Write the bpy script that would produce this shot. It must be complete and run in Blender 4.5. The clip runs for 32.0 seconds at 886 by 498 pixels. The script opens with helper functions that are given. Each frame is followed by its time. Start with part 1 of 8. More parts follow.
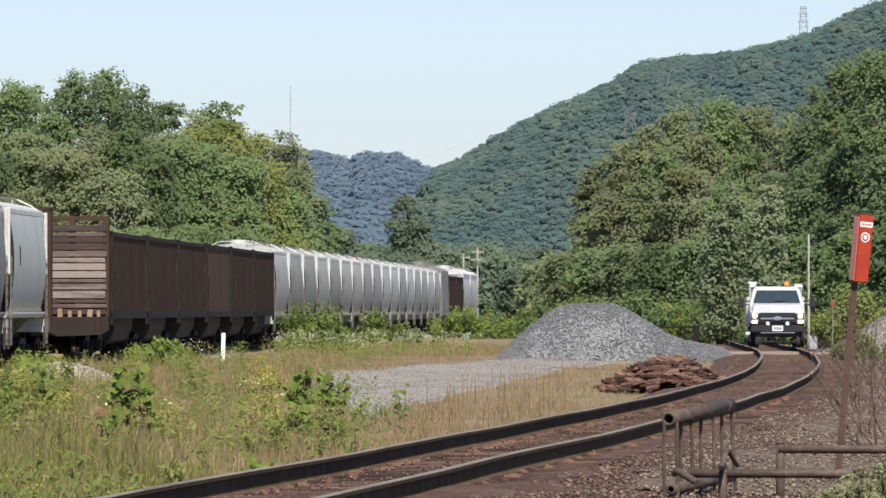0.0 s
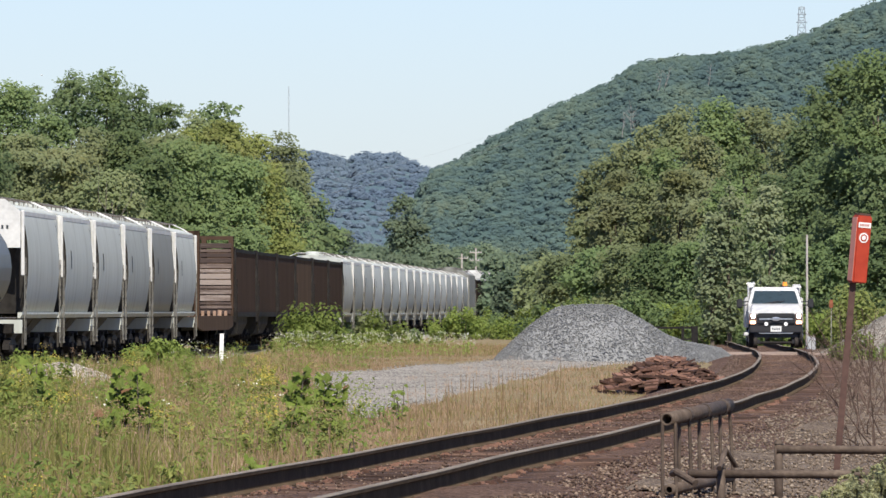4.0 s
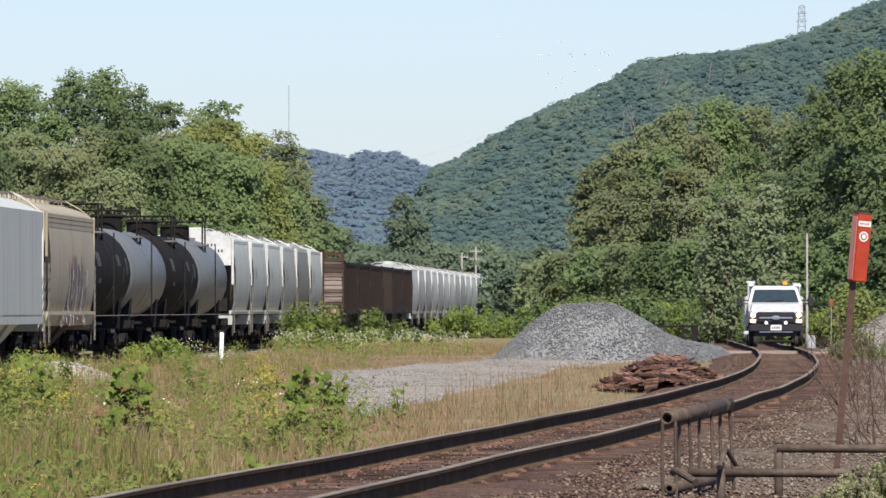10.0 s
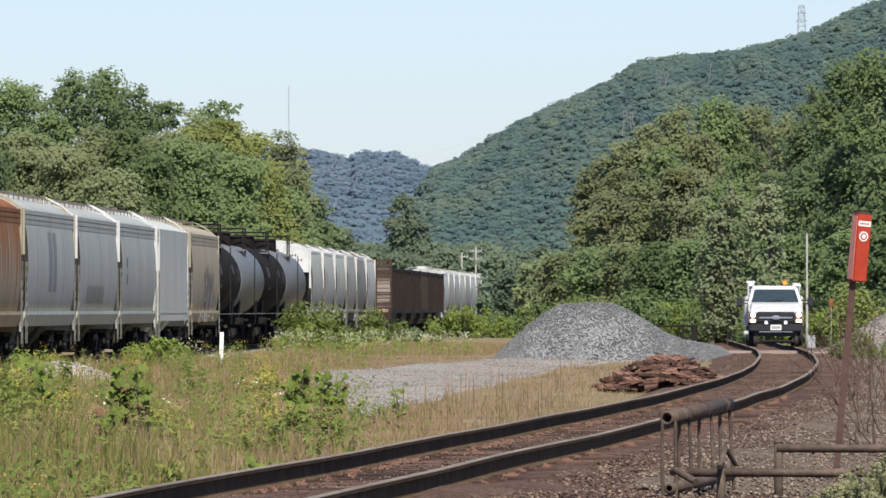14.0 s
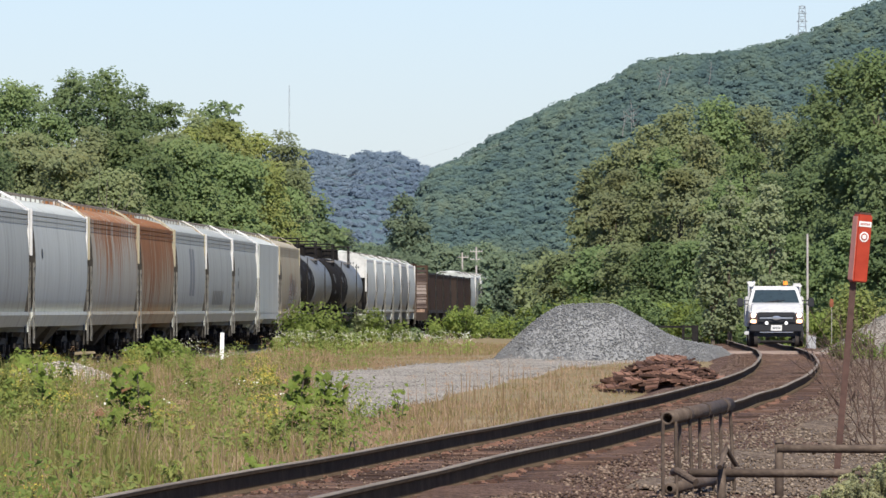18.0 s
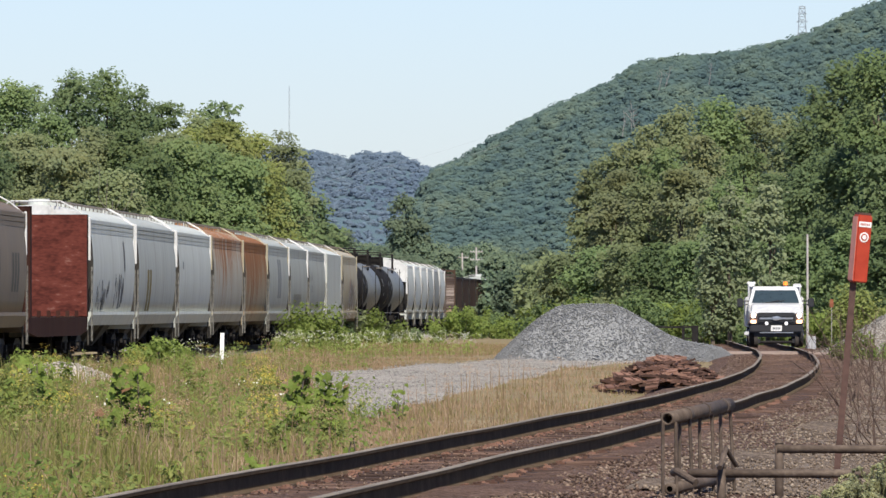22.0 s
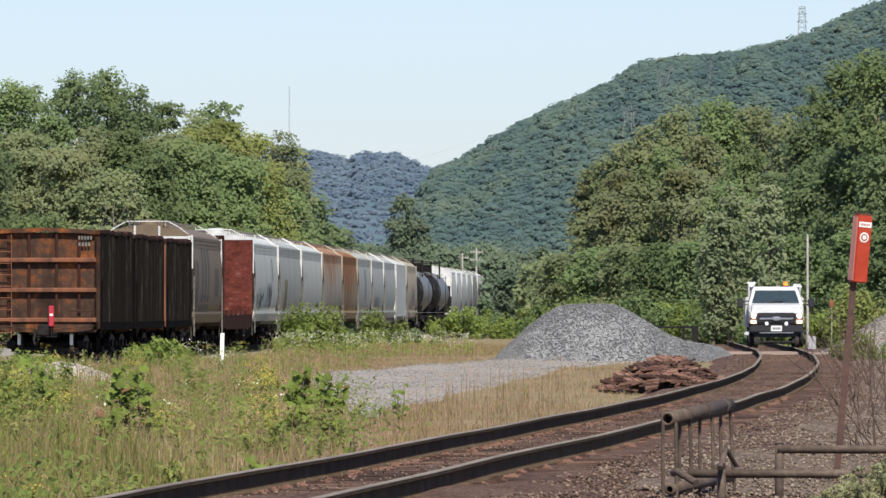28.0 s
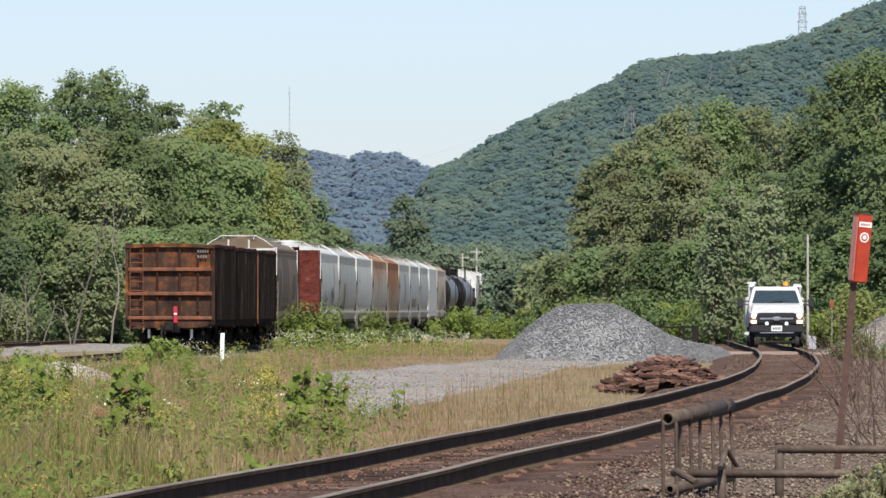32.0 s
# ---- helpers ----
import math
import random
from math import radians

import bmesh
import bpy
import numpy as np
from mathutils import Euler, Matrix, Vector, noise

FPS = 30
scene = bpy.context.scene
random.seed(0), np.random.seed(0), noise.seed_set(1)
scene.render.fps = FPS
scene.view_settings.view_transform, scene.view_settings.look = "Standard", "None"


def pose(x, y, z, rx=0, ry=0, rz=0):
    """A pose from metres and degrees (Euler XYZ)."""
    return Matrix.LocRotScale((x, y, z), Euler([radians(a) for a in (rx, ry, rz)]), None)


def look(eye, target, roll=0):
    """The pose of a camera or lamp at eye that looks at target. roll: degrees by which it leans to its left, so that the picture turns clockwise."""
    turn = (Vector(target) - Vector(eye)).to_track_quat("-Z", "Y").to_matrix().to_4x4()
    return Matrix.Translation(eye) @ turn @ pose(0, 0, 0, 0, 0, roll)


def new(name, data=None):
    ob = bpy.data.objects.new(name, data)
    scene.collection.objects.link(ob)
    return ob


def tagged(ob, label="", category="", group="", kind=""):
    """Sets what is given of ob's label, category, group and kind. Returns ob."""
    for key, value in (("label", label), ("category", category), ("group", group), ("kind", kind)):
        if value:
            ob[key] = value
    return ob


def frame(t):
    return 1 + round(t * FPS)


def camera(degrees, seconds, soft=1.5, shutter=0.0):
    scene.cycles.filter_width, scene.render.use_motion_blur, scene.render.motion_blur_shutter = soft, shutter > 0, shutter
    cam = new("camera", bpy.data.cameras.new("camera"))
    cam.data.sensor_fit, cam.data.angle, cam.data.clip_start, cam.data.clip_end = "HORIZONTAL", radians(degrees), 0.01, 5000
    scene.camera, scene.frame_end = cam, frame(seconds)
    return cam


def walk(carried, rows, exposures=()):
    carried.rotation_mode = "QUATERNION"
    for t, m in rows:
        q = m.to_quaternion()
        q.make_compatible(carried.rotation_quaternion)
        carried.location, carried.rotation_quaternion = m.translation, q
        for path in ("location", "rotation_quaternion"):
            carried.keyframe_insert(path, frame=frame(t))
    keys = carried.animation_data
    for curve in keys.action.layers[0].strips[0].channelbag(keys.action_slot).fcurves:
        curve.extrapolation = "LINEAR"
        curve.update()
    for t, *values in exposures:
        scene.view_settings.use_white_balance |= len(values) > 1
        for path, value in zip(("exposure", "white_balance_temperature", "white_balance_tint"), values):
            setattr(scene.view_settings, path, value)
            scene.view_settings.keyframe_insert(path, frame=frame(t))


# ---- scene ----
cam = camera(5.791, 32.0, soft=1.5)

# sway of the tripod head: seconds, tilt and pan in degrees
SWAY = [(0, 0.0018, 0.0077), (0.5, 0.0040, 0.0015), (1, 0.0074, -0.0030), (1.5, 0.0074, 0.0026), (2, 0.0052, 0.0026), (2.5, 0.0074, 0.0020), (3, 0.0074, -0.0041), (3.5, 0.0069, -0.0030), (5.5, 0.0001, -0.0041), (6, 0.0023, -0.0008), (6.5, 0.0023, -0.0008), (7, 0.0006, 0.0009), (7.5, -0.0028, 0.0015), (8, -0.0084, 0.0020), (8.5, -0.0028, -0.0003), (9, -0.0039, 0.0020), (9.5, -0.0045, 0.0038), (10, -0.0028, -0.0030), (10.5, -0.0034, -0.0013), (11, -0.0034, -0.0036), (11.5, -0.0016, -0.0036), (12, 0.0006, -0.0036), (12.5, -0.0034, -0.0036), (13, -0.0034, -0.0036), (13.5, -0.0034, -0.0036), (14, -0.0039, -0.0036), (14.5, -0.0028, -0.0019), (16.5, -0.0034, -0.0002), (17, -0.0034, 0.0020), (17.5, 0.0046, -0.0025), (18, -0.0011, -0.0002), (18.5, -0.0034, 0.0026), (19, -0.0056, 0.0026), (19.5, -0.0039, 0.0014), (20, -0.0051, 0.0009), (20.5, -0.0016, -0.0003), (21, 0.0001, -0.0030), (21.5, -0.0034, 0.0026), (22, 0.0012, -0.0002), (22.5, 0.0012, -0.0002), (23, -0.0022, 0.0020), (23.5, 0.0012, 0.0026), (24, -0.0022, 0.0026), (24.5, -0.0011, 0.0015), (25, 0.0023, -0.0008), (25.5, 0.0029, -0.0013), (27.5, 0.0023, -0.0002), (28, 0.0023, 0.0003), (28.5, 0.0018, 0.0015), (29, 0.0006, 0.0010), (29.5, 0.0018, 0.0009), (30, 0.0023, 0.0014), (30.5, 0.0023, 0.0020), (31, 0.0023, 0.0003), (31.5, 0.0023, -0.0002), (32, 0.0023, 0.0014)]
walk(cam, [(t, pose(0, 0, 1.32, 90.3918 + tilt, 0, pan)) for t, tilt, pan in SWAY])

# ---- world, sun ----
SUN_TO = Vector((0.13, -0.66, 0.86)).normalized()
world = bpy.data.worlds.new("sky")
scene.world = world
world.use_nodes = True
wn = world.node_tree.nodes
sky = wn.new("ShaderNodeTexSky")
sky.sky_type = "NISHITA"
sky.sun_disc = False
sky.sun_elevation = math.asin(SUN_TO.z)
sky.sun_rotation = math.atan2(SUN_TO.x, SUN_TO.y)
sky.air_density, sky.dust_density, sky.ozone_density = 1.0, 0.3, 2.0
wn["Background"].inputs["Strength"].default_value = 0.066
tint = wn.new("ShaderNodeMix")
tint.data_type, tint.blend_type = "RGBA", "MULTIPLY"
tint.inputs[0].default_value = 1.0
tint.inputs[7].default_value = (0.93, 1.04, 1.42, 1)
world.node_tree.links.new(sky.outputs["Color"], tint.inputs[6])
world.node_tree.links.new(tint.outputs[2], wn["Background"].inputs["Color"])
sun = new("sun", bpy.data.lights.new("sun", "SUN"))
sun.data.energy, sun.data.angle, sun.data.color = 5.0, radians(0.55), (1.0, 0.93, 0.81)
sun.matrix_basis = look(SUN_TO * 300, (0, 0, 0))
scene.view_settings.exposure = 0.6

# ---- materials ----
def material(name, rough=0.8, metal=0.0, spec=0.3):
    m = bpy.data.materials.new(name)
    m.use_nodes = True
    n = m.node_tree.nodes
    b = n["Principled BSDF"]
    b.inputs["Roughness"].default_value = rough
    b.inputs["Metallic"].default_value = metal
    b.inputs["Specular IOR Level"].default_value = spec
    return m, n, m.node_tree.links, b


def ramp(n, stops):
    r = n.new("ShaderNodeValToRGB")
    e = r.color_ramp.elements
    while len(e) < len(stops):
        e.new(0.5)
    for el, (p, c) in zip(e, stops):
        el.position, el.color = p, (*c, 1)
    return r


def noise_node(n, links, scale, detail=4, stretch=None, space="Object", rough=0.55):
    tc = n.new("ShaderNodeTexCoord")
    t = n.new("ShaderNodeTexNoise")
    t.inputs["Scale"].default_value = scale
    t.inputs["Detail"].default_value = detail
    t.inputs["Roughness"].default_value = rough
    if stretch:
        mp = n.new("ShaderNodeMapping")
        mp.inputs["Scale"].default_value = stretch
        links.new(tc.outputs[space], mp.inputs["Vector"])
        links.new(mp.outputs["Vector"], t.inputs["Vector"])
    else:
        links.new(tc.outputs[space], t.inputs["Vector"])
    return t


def mix(n, links, a, b, fac, mode="MIX"):
    x = n.new("ShaderNodeMix")
    x.data_type, x.blend_type = "RGBA", mode
    for sock, v in ((x.inputs[0], fac), (x.inputs[6], a), (x.inputs[7], b)):
        if isinstance(v, tuple):
            sock.default_value = (*v, 1)
        elif isinstance(v, (int, float)):
            sock.default_value = v
        else:
            links.new(v, sock)
    return x.outputs[2]


def add_bump(n, links, b, height, strength=0.4, dist=0.02):
    bp = n.new("ShaderNodeBump")
    bp.inputs["Strength"].default_value = strength
    bp.inputs["Distance"].default_value = dist
    links.new(height, bp.inputs["Height"])
    links.new(bp.outputs["Normal"], b.inputs["Normal"])


def surface(name, stops, scale=2.0, rough=0.85, metal=0.0, spec=0.3, fine=12.0, bump=0.3, dist=0.02, stretch=None, streak=None, island=0.0, objvar=0.0):
    """Two scales of noise through a colour ramp; streak: (colour, amount, stretch) for runs of dirt."""
    m, n, links, b = material(name, rough, metal, spec)
    big = noise_node(n, links, scale, 5, stretch)
    small = noise_node(n, links, scale * fine, 4, stretch)
    h = n.new("ShaderNodeMath")
    h.operation = "MULTIPLY_ADD"
    links.new(small.outputs["Fac"], h.inputs[0])
    h.inputs[1].default_value = 0.45
    half = n.new("ShaderNodeMath")
    half.operation = "MULTIPLY"
    links.new(big.outputs["Fac"], half.inputs[0])
    half.inputs[1].default_value = 0.6
    links.new(half.outputs[0], h.inputs[2])
    fac = h.outputs[0]
    if island or objvar:
        src = n.new("ShaderNodeNewGeometry").outputs["Random Per Island"] if island else n.new("ShaderNodeObjectInfo").outputs["Random"]
        k = n.new("ShaderNodeMath")
        k.operation = "MULTIPLY_ADD"
        links.new(src, k.inputs[0])
        k.inputs[1].default_value = island or objvar
        links.new(fac, k.inputs[2])
        sub = n.new("ShaderNodeMath")
        sub.operation = "SUBTRACT"
        links.new(k.outputs[0], sub.inputs[0])
        sub.inputs[1].default_value = (island or objvar) / 2
        fac = sub.outputs[0]
    r = ramp(n, stops)
    links.new(fac, r.inputs[0])
    col = r.outputs[0]
    if streak:
        c, amount, st = streak
        s = noise_node(n, links, 1.0, 4, st)
        sr = ramp(n, [(0.5, (0, 0, 0)), (0.68, (amount, amount, amount))])
        links.new(s.outputs["Fac"], sr.inputs[0])
        col = mix(n, links, col, c, sr.outputs[0])
    links.new(col, b.inputs["Base Color"])
    if bump:
        add_bump(n, links, b, small.outputs["Fac"], bump, dist)
    return m


def leafy(name, dark, mid, light, scale=0.35, thin=0.5, extra=None, per_leaf=0.14):
    """Leaves: colour by clump and by leaf, some light passing through."""
    # lifted darks and raised blue put a little haze into every leaf colour
    dark, mid, light = ((k[0] * g * 1.1, k[1] * g, k[2] * g * 1.9) for k, g in ((dark, 3.0), (mid, 1.95), (light, 1.5)))
    m, n, links, b = material(name, 0.6, 0, 0.15)
    big = noise_node(n, links, scale, 3)
    geo = n.new("ShaderNodeNewGeometry")
    k = n.new("ShaderNodeMath")
    k.operation = "MULTIPLY_ADD"
    links.new(geo.outputs["Random Per Island"], k.inputs[0])
    k.inputs[1].default_value = per_leaf
    sub = n.new("ShaderNodeMath")
    sub.operation = "SUBTRACT"
    links.new(big.outputs["Fac"], sub.inputs[0])
    sub.inputs[1].default_value = per_leaf / 2
    links.new(sub.outputs[0], k.inputs[2])
    r = ramp(n, [(0.2, dark), (0.5, mid), (0.8, light)])
    links.new(k.outputs[0], r.inputs[0])
    col = r.outputs[0]
    if extra:
        e = noise_node(n, links, scale * 1.7, 2)
        er = ramp(n, [(0.47, (0, 0, 0)), (0.66, (0.65, 0.65, 0.65))])
        links.new(e.outputs["Fac"], er.inputs[0])
        col = mix(n, links, col, extra, er.outputs[0])
    ob = n.new("ShaderNodeObjectInfo")
    hs = n.new("ShaderNodeHueSaturation")
    vv = n.new("ShaderNodeMapRange")
    vv.inputs[3].default_value, vv.inputs[4].default_value = 0.75, 1.25
    links.new(ob.outputs["Random"], vv.inputs[0])
    links.new(vv.outputs[0], hs.inputs["Value"])
    links.new(col, hs.inputs["Color"])
    col = hs.outputs[0]
    links.new(col, b.inputs["Base Color"])
    tr = n.new("ShaderNodeBsdfTranslucent")
    links.new(col, tr.inputs["Color"])
    ms = n.new("ShaderNodeMixShader")
    ms.inputs[0].default_value = thin
    links.new(b.outputs[0], ms.inputs[1])
    links.new(tr.outputs[0], ms.inputs[2])
    links.new(ms.outputs[0], n["Material Output"].inputs["Surface"])
    return m


def plain(name, color, rough=0.7, metal=0.0, spec=0.4, glow=0.0):
    m, n, links, b = material(name, rough, metal, spec)
    t = noise_node(n, links, 6.0, 4)
    d = tuple(c * 0.78 for c in color)
    r = ramp(n, [(0.3, d), (0.65, color)])
    links.new(t.outputs["Fac"], r.inputs[0])
    links.new(r.outputs[0], b.inputs["Base Color"])
    if glow:
        b.inputs["Emission Color"].default_value = (*color, 1)
        b.inputs["Emission Strength"].default_value = glow
    return m


def stony(name, stops, scale=3.0, rough=0.95, fine=5, bump=0.8, dist=0.05, cell=28.0):
    """Loose stones: each cell its own shade, over broad stains."""
    m, n, links, b = material(name, rough, 0, 0.2)
    big = noise_node(n, links, scale * 0.25, 4)
    tc = n.new("ShaderNodeTexCoord")
    v = n.new("ShaderNodeTexVoronoi")
    v.inputs["Scale"].default_value = cell
    links.new(tc.outputs["Object"], v.inputs["Vector"])
    sep = n.new("ShaderNodeSeparateColor")
    links.new(v.outputs["Color"], sep.inputs[0])
    a = n.new("ShaderNodeMath")
    a.operation = "MULTIPLY_ADD"
    links.new(sep.outputs[0], a.inputs[0])
    a.inputs[1].default_value = 0.55
    k = n.new("ShaderNodeMath")
    k.operation = "MULTIPLY_ADD"
    links.new(big.outputs["Fac"], k.inputs[0])
    k.inputs[1].default_value, k.inputs[2].default_value = 0.8, -0.15
    links.new(k.outputs[0], a.inputs[2])
    r = ramp(n, stops)
    links.new(a.outputs[0], r.inputs[0])
    links.new(r.outputs[0], b.inputs["Base Color"])
    add_bump(n, links, b, v.outputs["Distance"], bump, dist)
    return m


def hill_leaves(name, stops):
    """A far wood: whole stands of one shade, each crown and leaf mass a little off it."""
    m, n, links, b = material(name, 1.0, 0, 0.0)
    stand = noise_node(n, links, 0.035, 3)
    crown = noise_node(n, links, 0.22, 2)
    leaf = noise_node(n, links, 1.4, 3)
    total = None
    for out, k in ((stand.outputs["Fac"], 0.75), (crown.outputs["Fac"], 0.45), (leaf.outputs["Fac"], 0.3)):
        a = n.new("ShaderNodeMath")
        a.operation = "MULTIPLY_ADD"
        links.new(out, a.inputs[0])
        a.inputs[1].default_value = k
        if total is None:
            a.inputs[2].default_value = -0.25
        else:
            links.new(total, a.inputs[2])
        total = a.outputs[0]
    r = ramp(n, stops)
    links.new(total, r.inputs[0])
    links.new(r.outputs[0], b.inputs["Base Color"])
    return m


def rust_runs(name, lo, hi, rust, reach, wide, rough=0.75):
    """Faded paint with rust running down from the roof: reach is the height at which half of it has faded out."""
    m, n, links, b = material(name, rough, 0, 0.15)
    base = noise_node(n, links, 0.7, 4, (1, 1, 0.4))
    br = ramp(n, [(0.3, lo), (0.7, hi)])
    links.new(base.outputs["Fac"], br.inputs[0])
    run = noise_node(n, links, 1.0, 3, (0.3, wide, 0.10), rough=0.65)
    tc = n.new("ShaderNodeTexCoord")
    sep = n.new("ShaderNodeSeparateXYZ")
    links.new(tc.outputs["Object"], sep.inputs[0])
    k = n.new("ShaderNodeMath")
    k.operation = "MULTIPLY_ADD"
    links.new(sep.outputs["Z"], k.inputs[0])
    k.inputs[1].default_value, k.inputs[2].default_value = 0.085, -0.085 * reach
    add = n.new("ShaderNodeMath")
    links.new(run.outputs["Fac"], add.inputs[0])
    links.new(k.outputs[0], add.inputs[1])
    mask = ramp(n, [(0.47, (0, 0, 0)), (0.56, (0.95, 0.95, 0.95))])
    links.new(add.outputs[0], mask.inputs[0])
    tone = noise_node(n, links, 2.5, 4, (1, 2, 0.4))
    tr = ramp(n, [(0.3, tuple(c * 0.55 for c in rust)), (0.7, rust)])
    links.new(tone.outputs["Fac"], tr.inputs[0])
    links.new(mix(n, links, br.outputs[0], tr.outputs[0], mask.outputs[0]), b.inputs["Base Color"])
    return m


M = {}
M["soil"] = surface("dry_soil", [(0.3, (0.09, 0.075, 0.035)), (0.55, (0.18, 0.14, 0.07)), (0.75, (0.27, 0.20, 0.11))], 0.5, 0.95, fine=14)
M["ballast"] = stony("brown_ballast", [(0.3, (0.040, 0.021, 0.014)), (0.5, (0.085, 0.048, 0.033)), (0.75, (0.165, 0.106, 0.075))], 3.0, 0.95, fine=5, bump=0.8, dist=0.05)
M["grey_gravel"] = stony("grey_gravel", [(0.3, (0.135, 0.122, 0.104)), (0.5, (0.225, 0.205, 0.178)), (0.72, (0.34, 0.312, 0.275))], 2.0, 0.95, fine=7, bump=0.7, dist=0.04)
M["heap_tan"] = surface("pale_tan_gravel", [(0.25, (0.24, 0.215, 0.185)), (0.5, (0.36, 0.33, 0.285)), (0.78, (0.50, 0.46, 0.40))], 6.0, 0.9, fine=3, island=0.5)
M["slope_stone"] = surface("beige_slope_stones", [(0.2, (0.072, 0.050, 0.034)), (0.5, (0.142, 0.106, 0.076)), (0.85, (0.30, 0.243, 0.188))], 6.0, 0.9, fine=3, island=0.4)
M["stone"] = surface("crushed_stone", [(0.2, (0.150, 0.154, 0.156)), (0.5, (0.182, 0.186, 0.188)), (0.85, (0.23, 0.233, 0.232))], 0.6, 0.9, fine=6, bump=0.0, island=0.28)
M["stone_core"] = stony("crushed_stone_core", [(0.3, (0.12, 0.123, 0.125)), (0.5, (0.172, 0.176, 0.178)), (0.75, (0.225, 0.228, 0.228))], 2.0, 0.95, bump=0.5, dist=0.03, cell=22.0)
M["pebble"] = surface("brown_stones", [(0.25, (0.042, 0.025, 0.017)), (0.5, (0.092, 0.058, 0.041)), (0.85, (0.23, 0.168, 0.125))], 6.0, 0.9, fine=3, island=0.6)
M["pale_stone"] = surface("pale_gravel_stones", [(0.25, (0.13, 0.122, 0.11)), (0.5, (0.21, 0.198, 0.18)), (0.78, (0.34, 0.325, 0.295))], 6.0, 0.9, fine=3, island=0.6)
M["tie"] = surface("weathered_tie_wood", [(0.3, (0.028, 0.016, 0.012)), (0.55, (0.064, 0.037, 0.027)), (0.75, (0.125, 0.076, 0.055))], 2.0, 0.9, fine=8, stretch=(0.4, 4, 4), objvar=0.4)
M["slab"] = surface("rusty_tie_plates", [(0.3, (0.05, 0.026, 0.018)), (0.55, (0.11, 0.057, 0.040)), (0.75, (0.20, 0.110, 0.078))], 3.0, 0.85, fine=6, objvar=0.8)
M["rail_side"] = surface("rusty_rail_steel", [(0.3, (0.048, 0.033, 0.021)), (0.55, (0.078, 0.056, 0.036)), (0.75, (0.118, 0.088, 0.058))], 2.0, 0.95, 0.0, spec=0.03, fine=10)
M["rail_top"] = surface("polished_rail_head", [(0.3, (0.10, 0.082, 0.064)), (0.7, (0.24, 0.205, 0.165))], 0.3, 0.75, 0.0, spec=0.1, fine=10, bump=0.02)
M["verge"] = stony("beige_verge_gravel", [(0.3, (0.055, 0.038, 0.026)), (0.5, (0.104, 0.076, 0.053)), (0.75, (0.185, 0.144, 0.107))], 2.0, 0.95, fine=5, bump=0.6, dist=0.04, cell=24.0)
M["black"] = surface("sooty_black_steel", [(0.3, (0.008, 0.007, 0.007)), (0.55, (0.018, 0.016, 0.015)), (0.8, (0.05, 0.045, 0.04))], 1.5, 0.7, fine=8, spec=0.12)
M["wheel"] = surface("dirty_wheel_steel", [(0.3, (0.010, 0.0085, 0.0075)), (0.7, (0.030, 0.024, 0.020))], 3.0, 0.8, 0.0, fine=6)
M["tread"] = plain("white_tread_gleam", (0.85, 0.85, 0.85), 0.4, 0.2)
M["steel"] = surface("galvanised_steel", [(0.3, (0.32, 0.32, 0.31)), (0.7, (0.55, 0.55, 0.53))], 3.0, 0.5, 0.6)
M["grating"] = surface("dull_grating_steel", [(0.3, (0.10, 0.088, 0.078)), (0.7, (0.22, 0.20, 0.18))], 3.0, 0.7, 0.3)
M["ladder_grey"] = surface("grimy_ladder_steel", [(0.3, (0.085, 0.082, 0.073)), (0.7, (0.19, 0.184, 0.166))], 3.0, 0.8, spec=0.15)
# near-black ribs, a little lighter than the side sheets
M["gondola_rib"] = surface("dark_rib_paint", [(0.35, (0.006, 0.0052, 0.0048)), (0.6, (0.010, 0.0086, 0.0078)), (0.78, (0.036, 0.031, 0.028))], 1.4, 0.9, spec=0.05, fine=6, stretch=(1, 1, 0.5), objvar=0.25)
# recess shade, put into the colour of the hopper ends
M["shaded_end"] = surface("end_shade_paint", [(0.3, (0.022, 0.020, 0.018)), (0.7, (0.05, 0.046, 0.041))], 1.2, 0.9, fine=6, spec=0.08)
# one dark colour for the bays, steps and tubs under the cars
M["dark_underbody"] = surface("dark_underbody_paint", [(0.3, (0.030, 0.027, 0.023)), (0.7, (0.075, 0.069, 0.059))], 1.2, 0.9, fine=6, spec=0.1)
M["white"] = surface("weathered_white_paint", [(0.25, (0.36, 0.36, 0.345)), (0.5, (0.52, 0.52, 0.505)), (0.7, (0.62, 0.62, 0.60))], 1.5, 0.55, fine=6, bump=0.08)


def hopper_paint(key, lo, hi, rust=0.25, dirt=(0.16, 0.13, 0.09), rough=0.6, spec=0.3):
    mid = tuple((a + b) / 2 for a, b in zip(lo, hi))
    M[key] = surface(key, [(0.28, lo), (0.5, mid), (0.72, hi)], 0.45, rough, spec=spec, fine=7, bump=0.0, stretch=(1, 1, 0.3), streak=(dirt, rust, (2.4, 2.4, 0.17)))
    return M[key]


hopper_paint("grey_paint", (0.25, 0.263, 0.240), (0.365, 0.381, 0.350), 0.45, (0.15, 0.14, 0.115))
hopper_paint("light_grey_paint", (0.355, 0.373, 0.342), (0.475, 0.496, 0.458), 0.35, (0.20, 0.19, 0.16))
hopper_paint("olive_grey_paint", (0.14, 0.143, 0.127), (0.22, 0.222, 0.2), 0.35)
hopper_paint("tan_paint", (0.26, 0.232, 0.165), (0.37, 0.332, 0.235), 0.55, (0.28, 0.14, 0.06))
hopper_paint("brown_grey_paint", (0.102, 0.073, 0.045), (0.158, 0.117, 0.074), 0.45, (0.10, 0.085, 0.07))
M["rust_streak_paint"] = rust_runs("rust_streak_paint", (0.29, 0.27, 0.215), (0.38, 0.36, 0.30), (0.31, 0.125, 0.040), 3.3, 1.9)
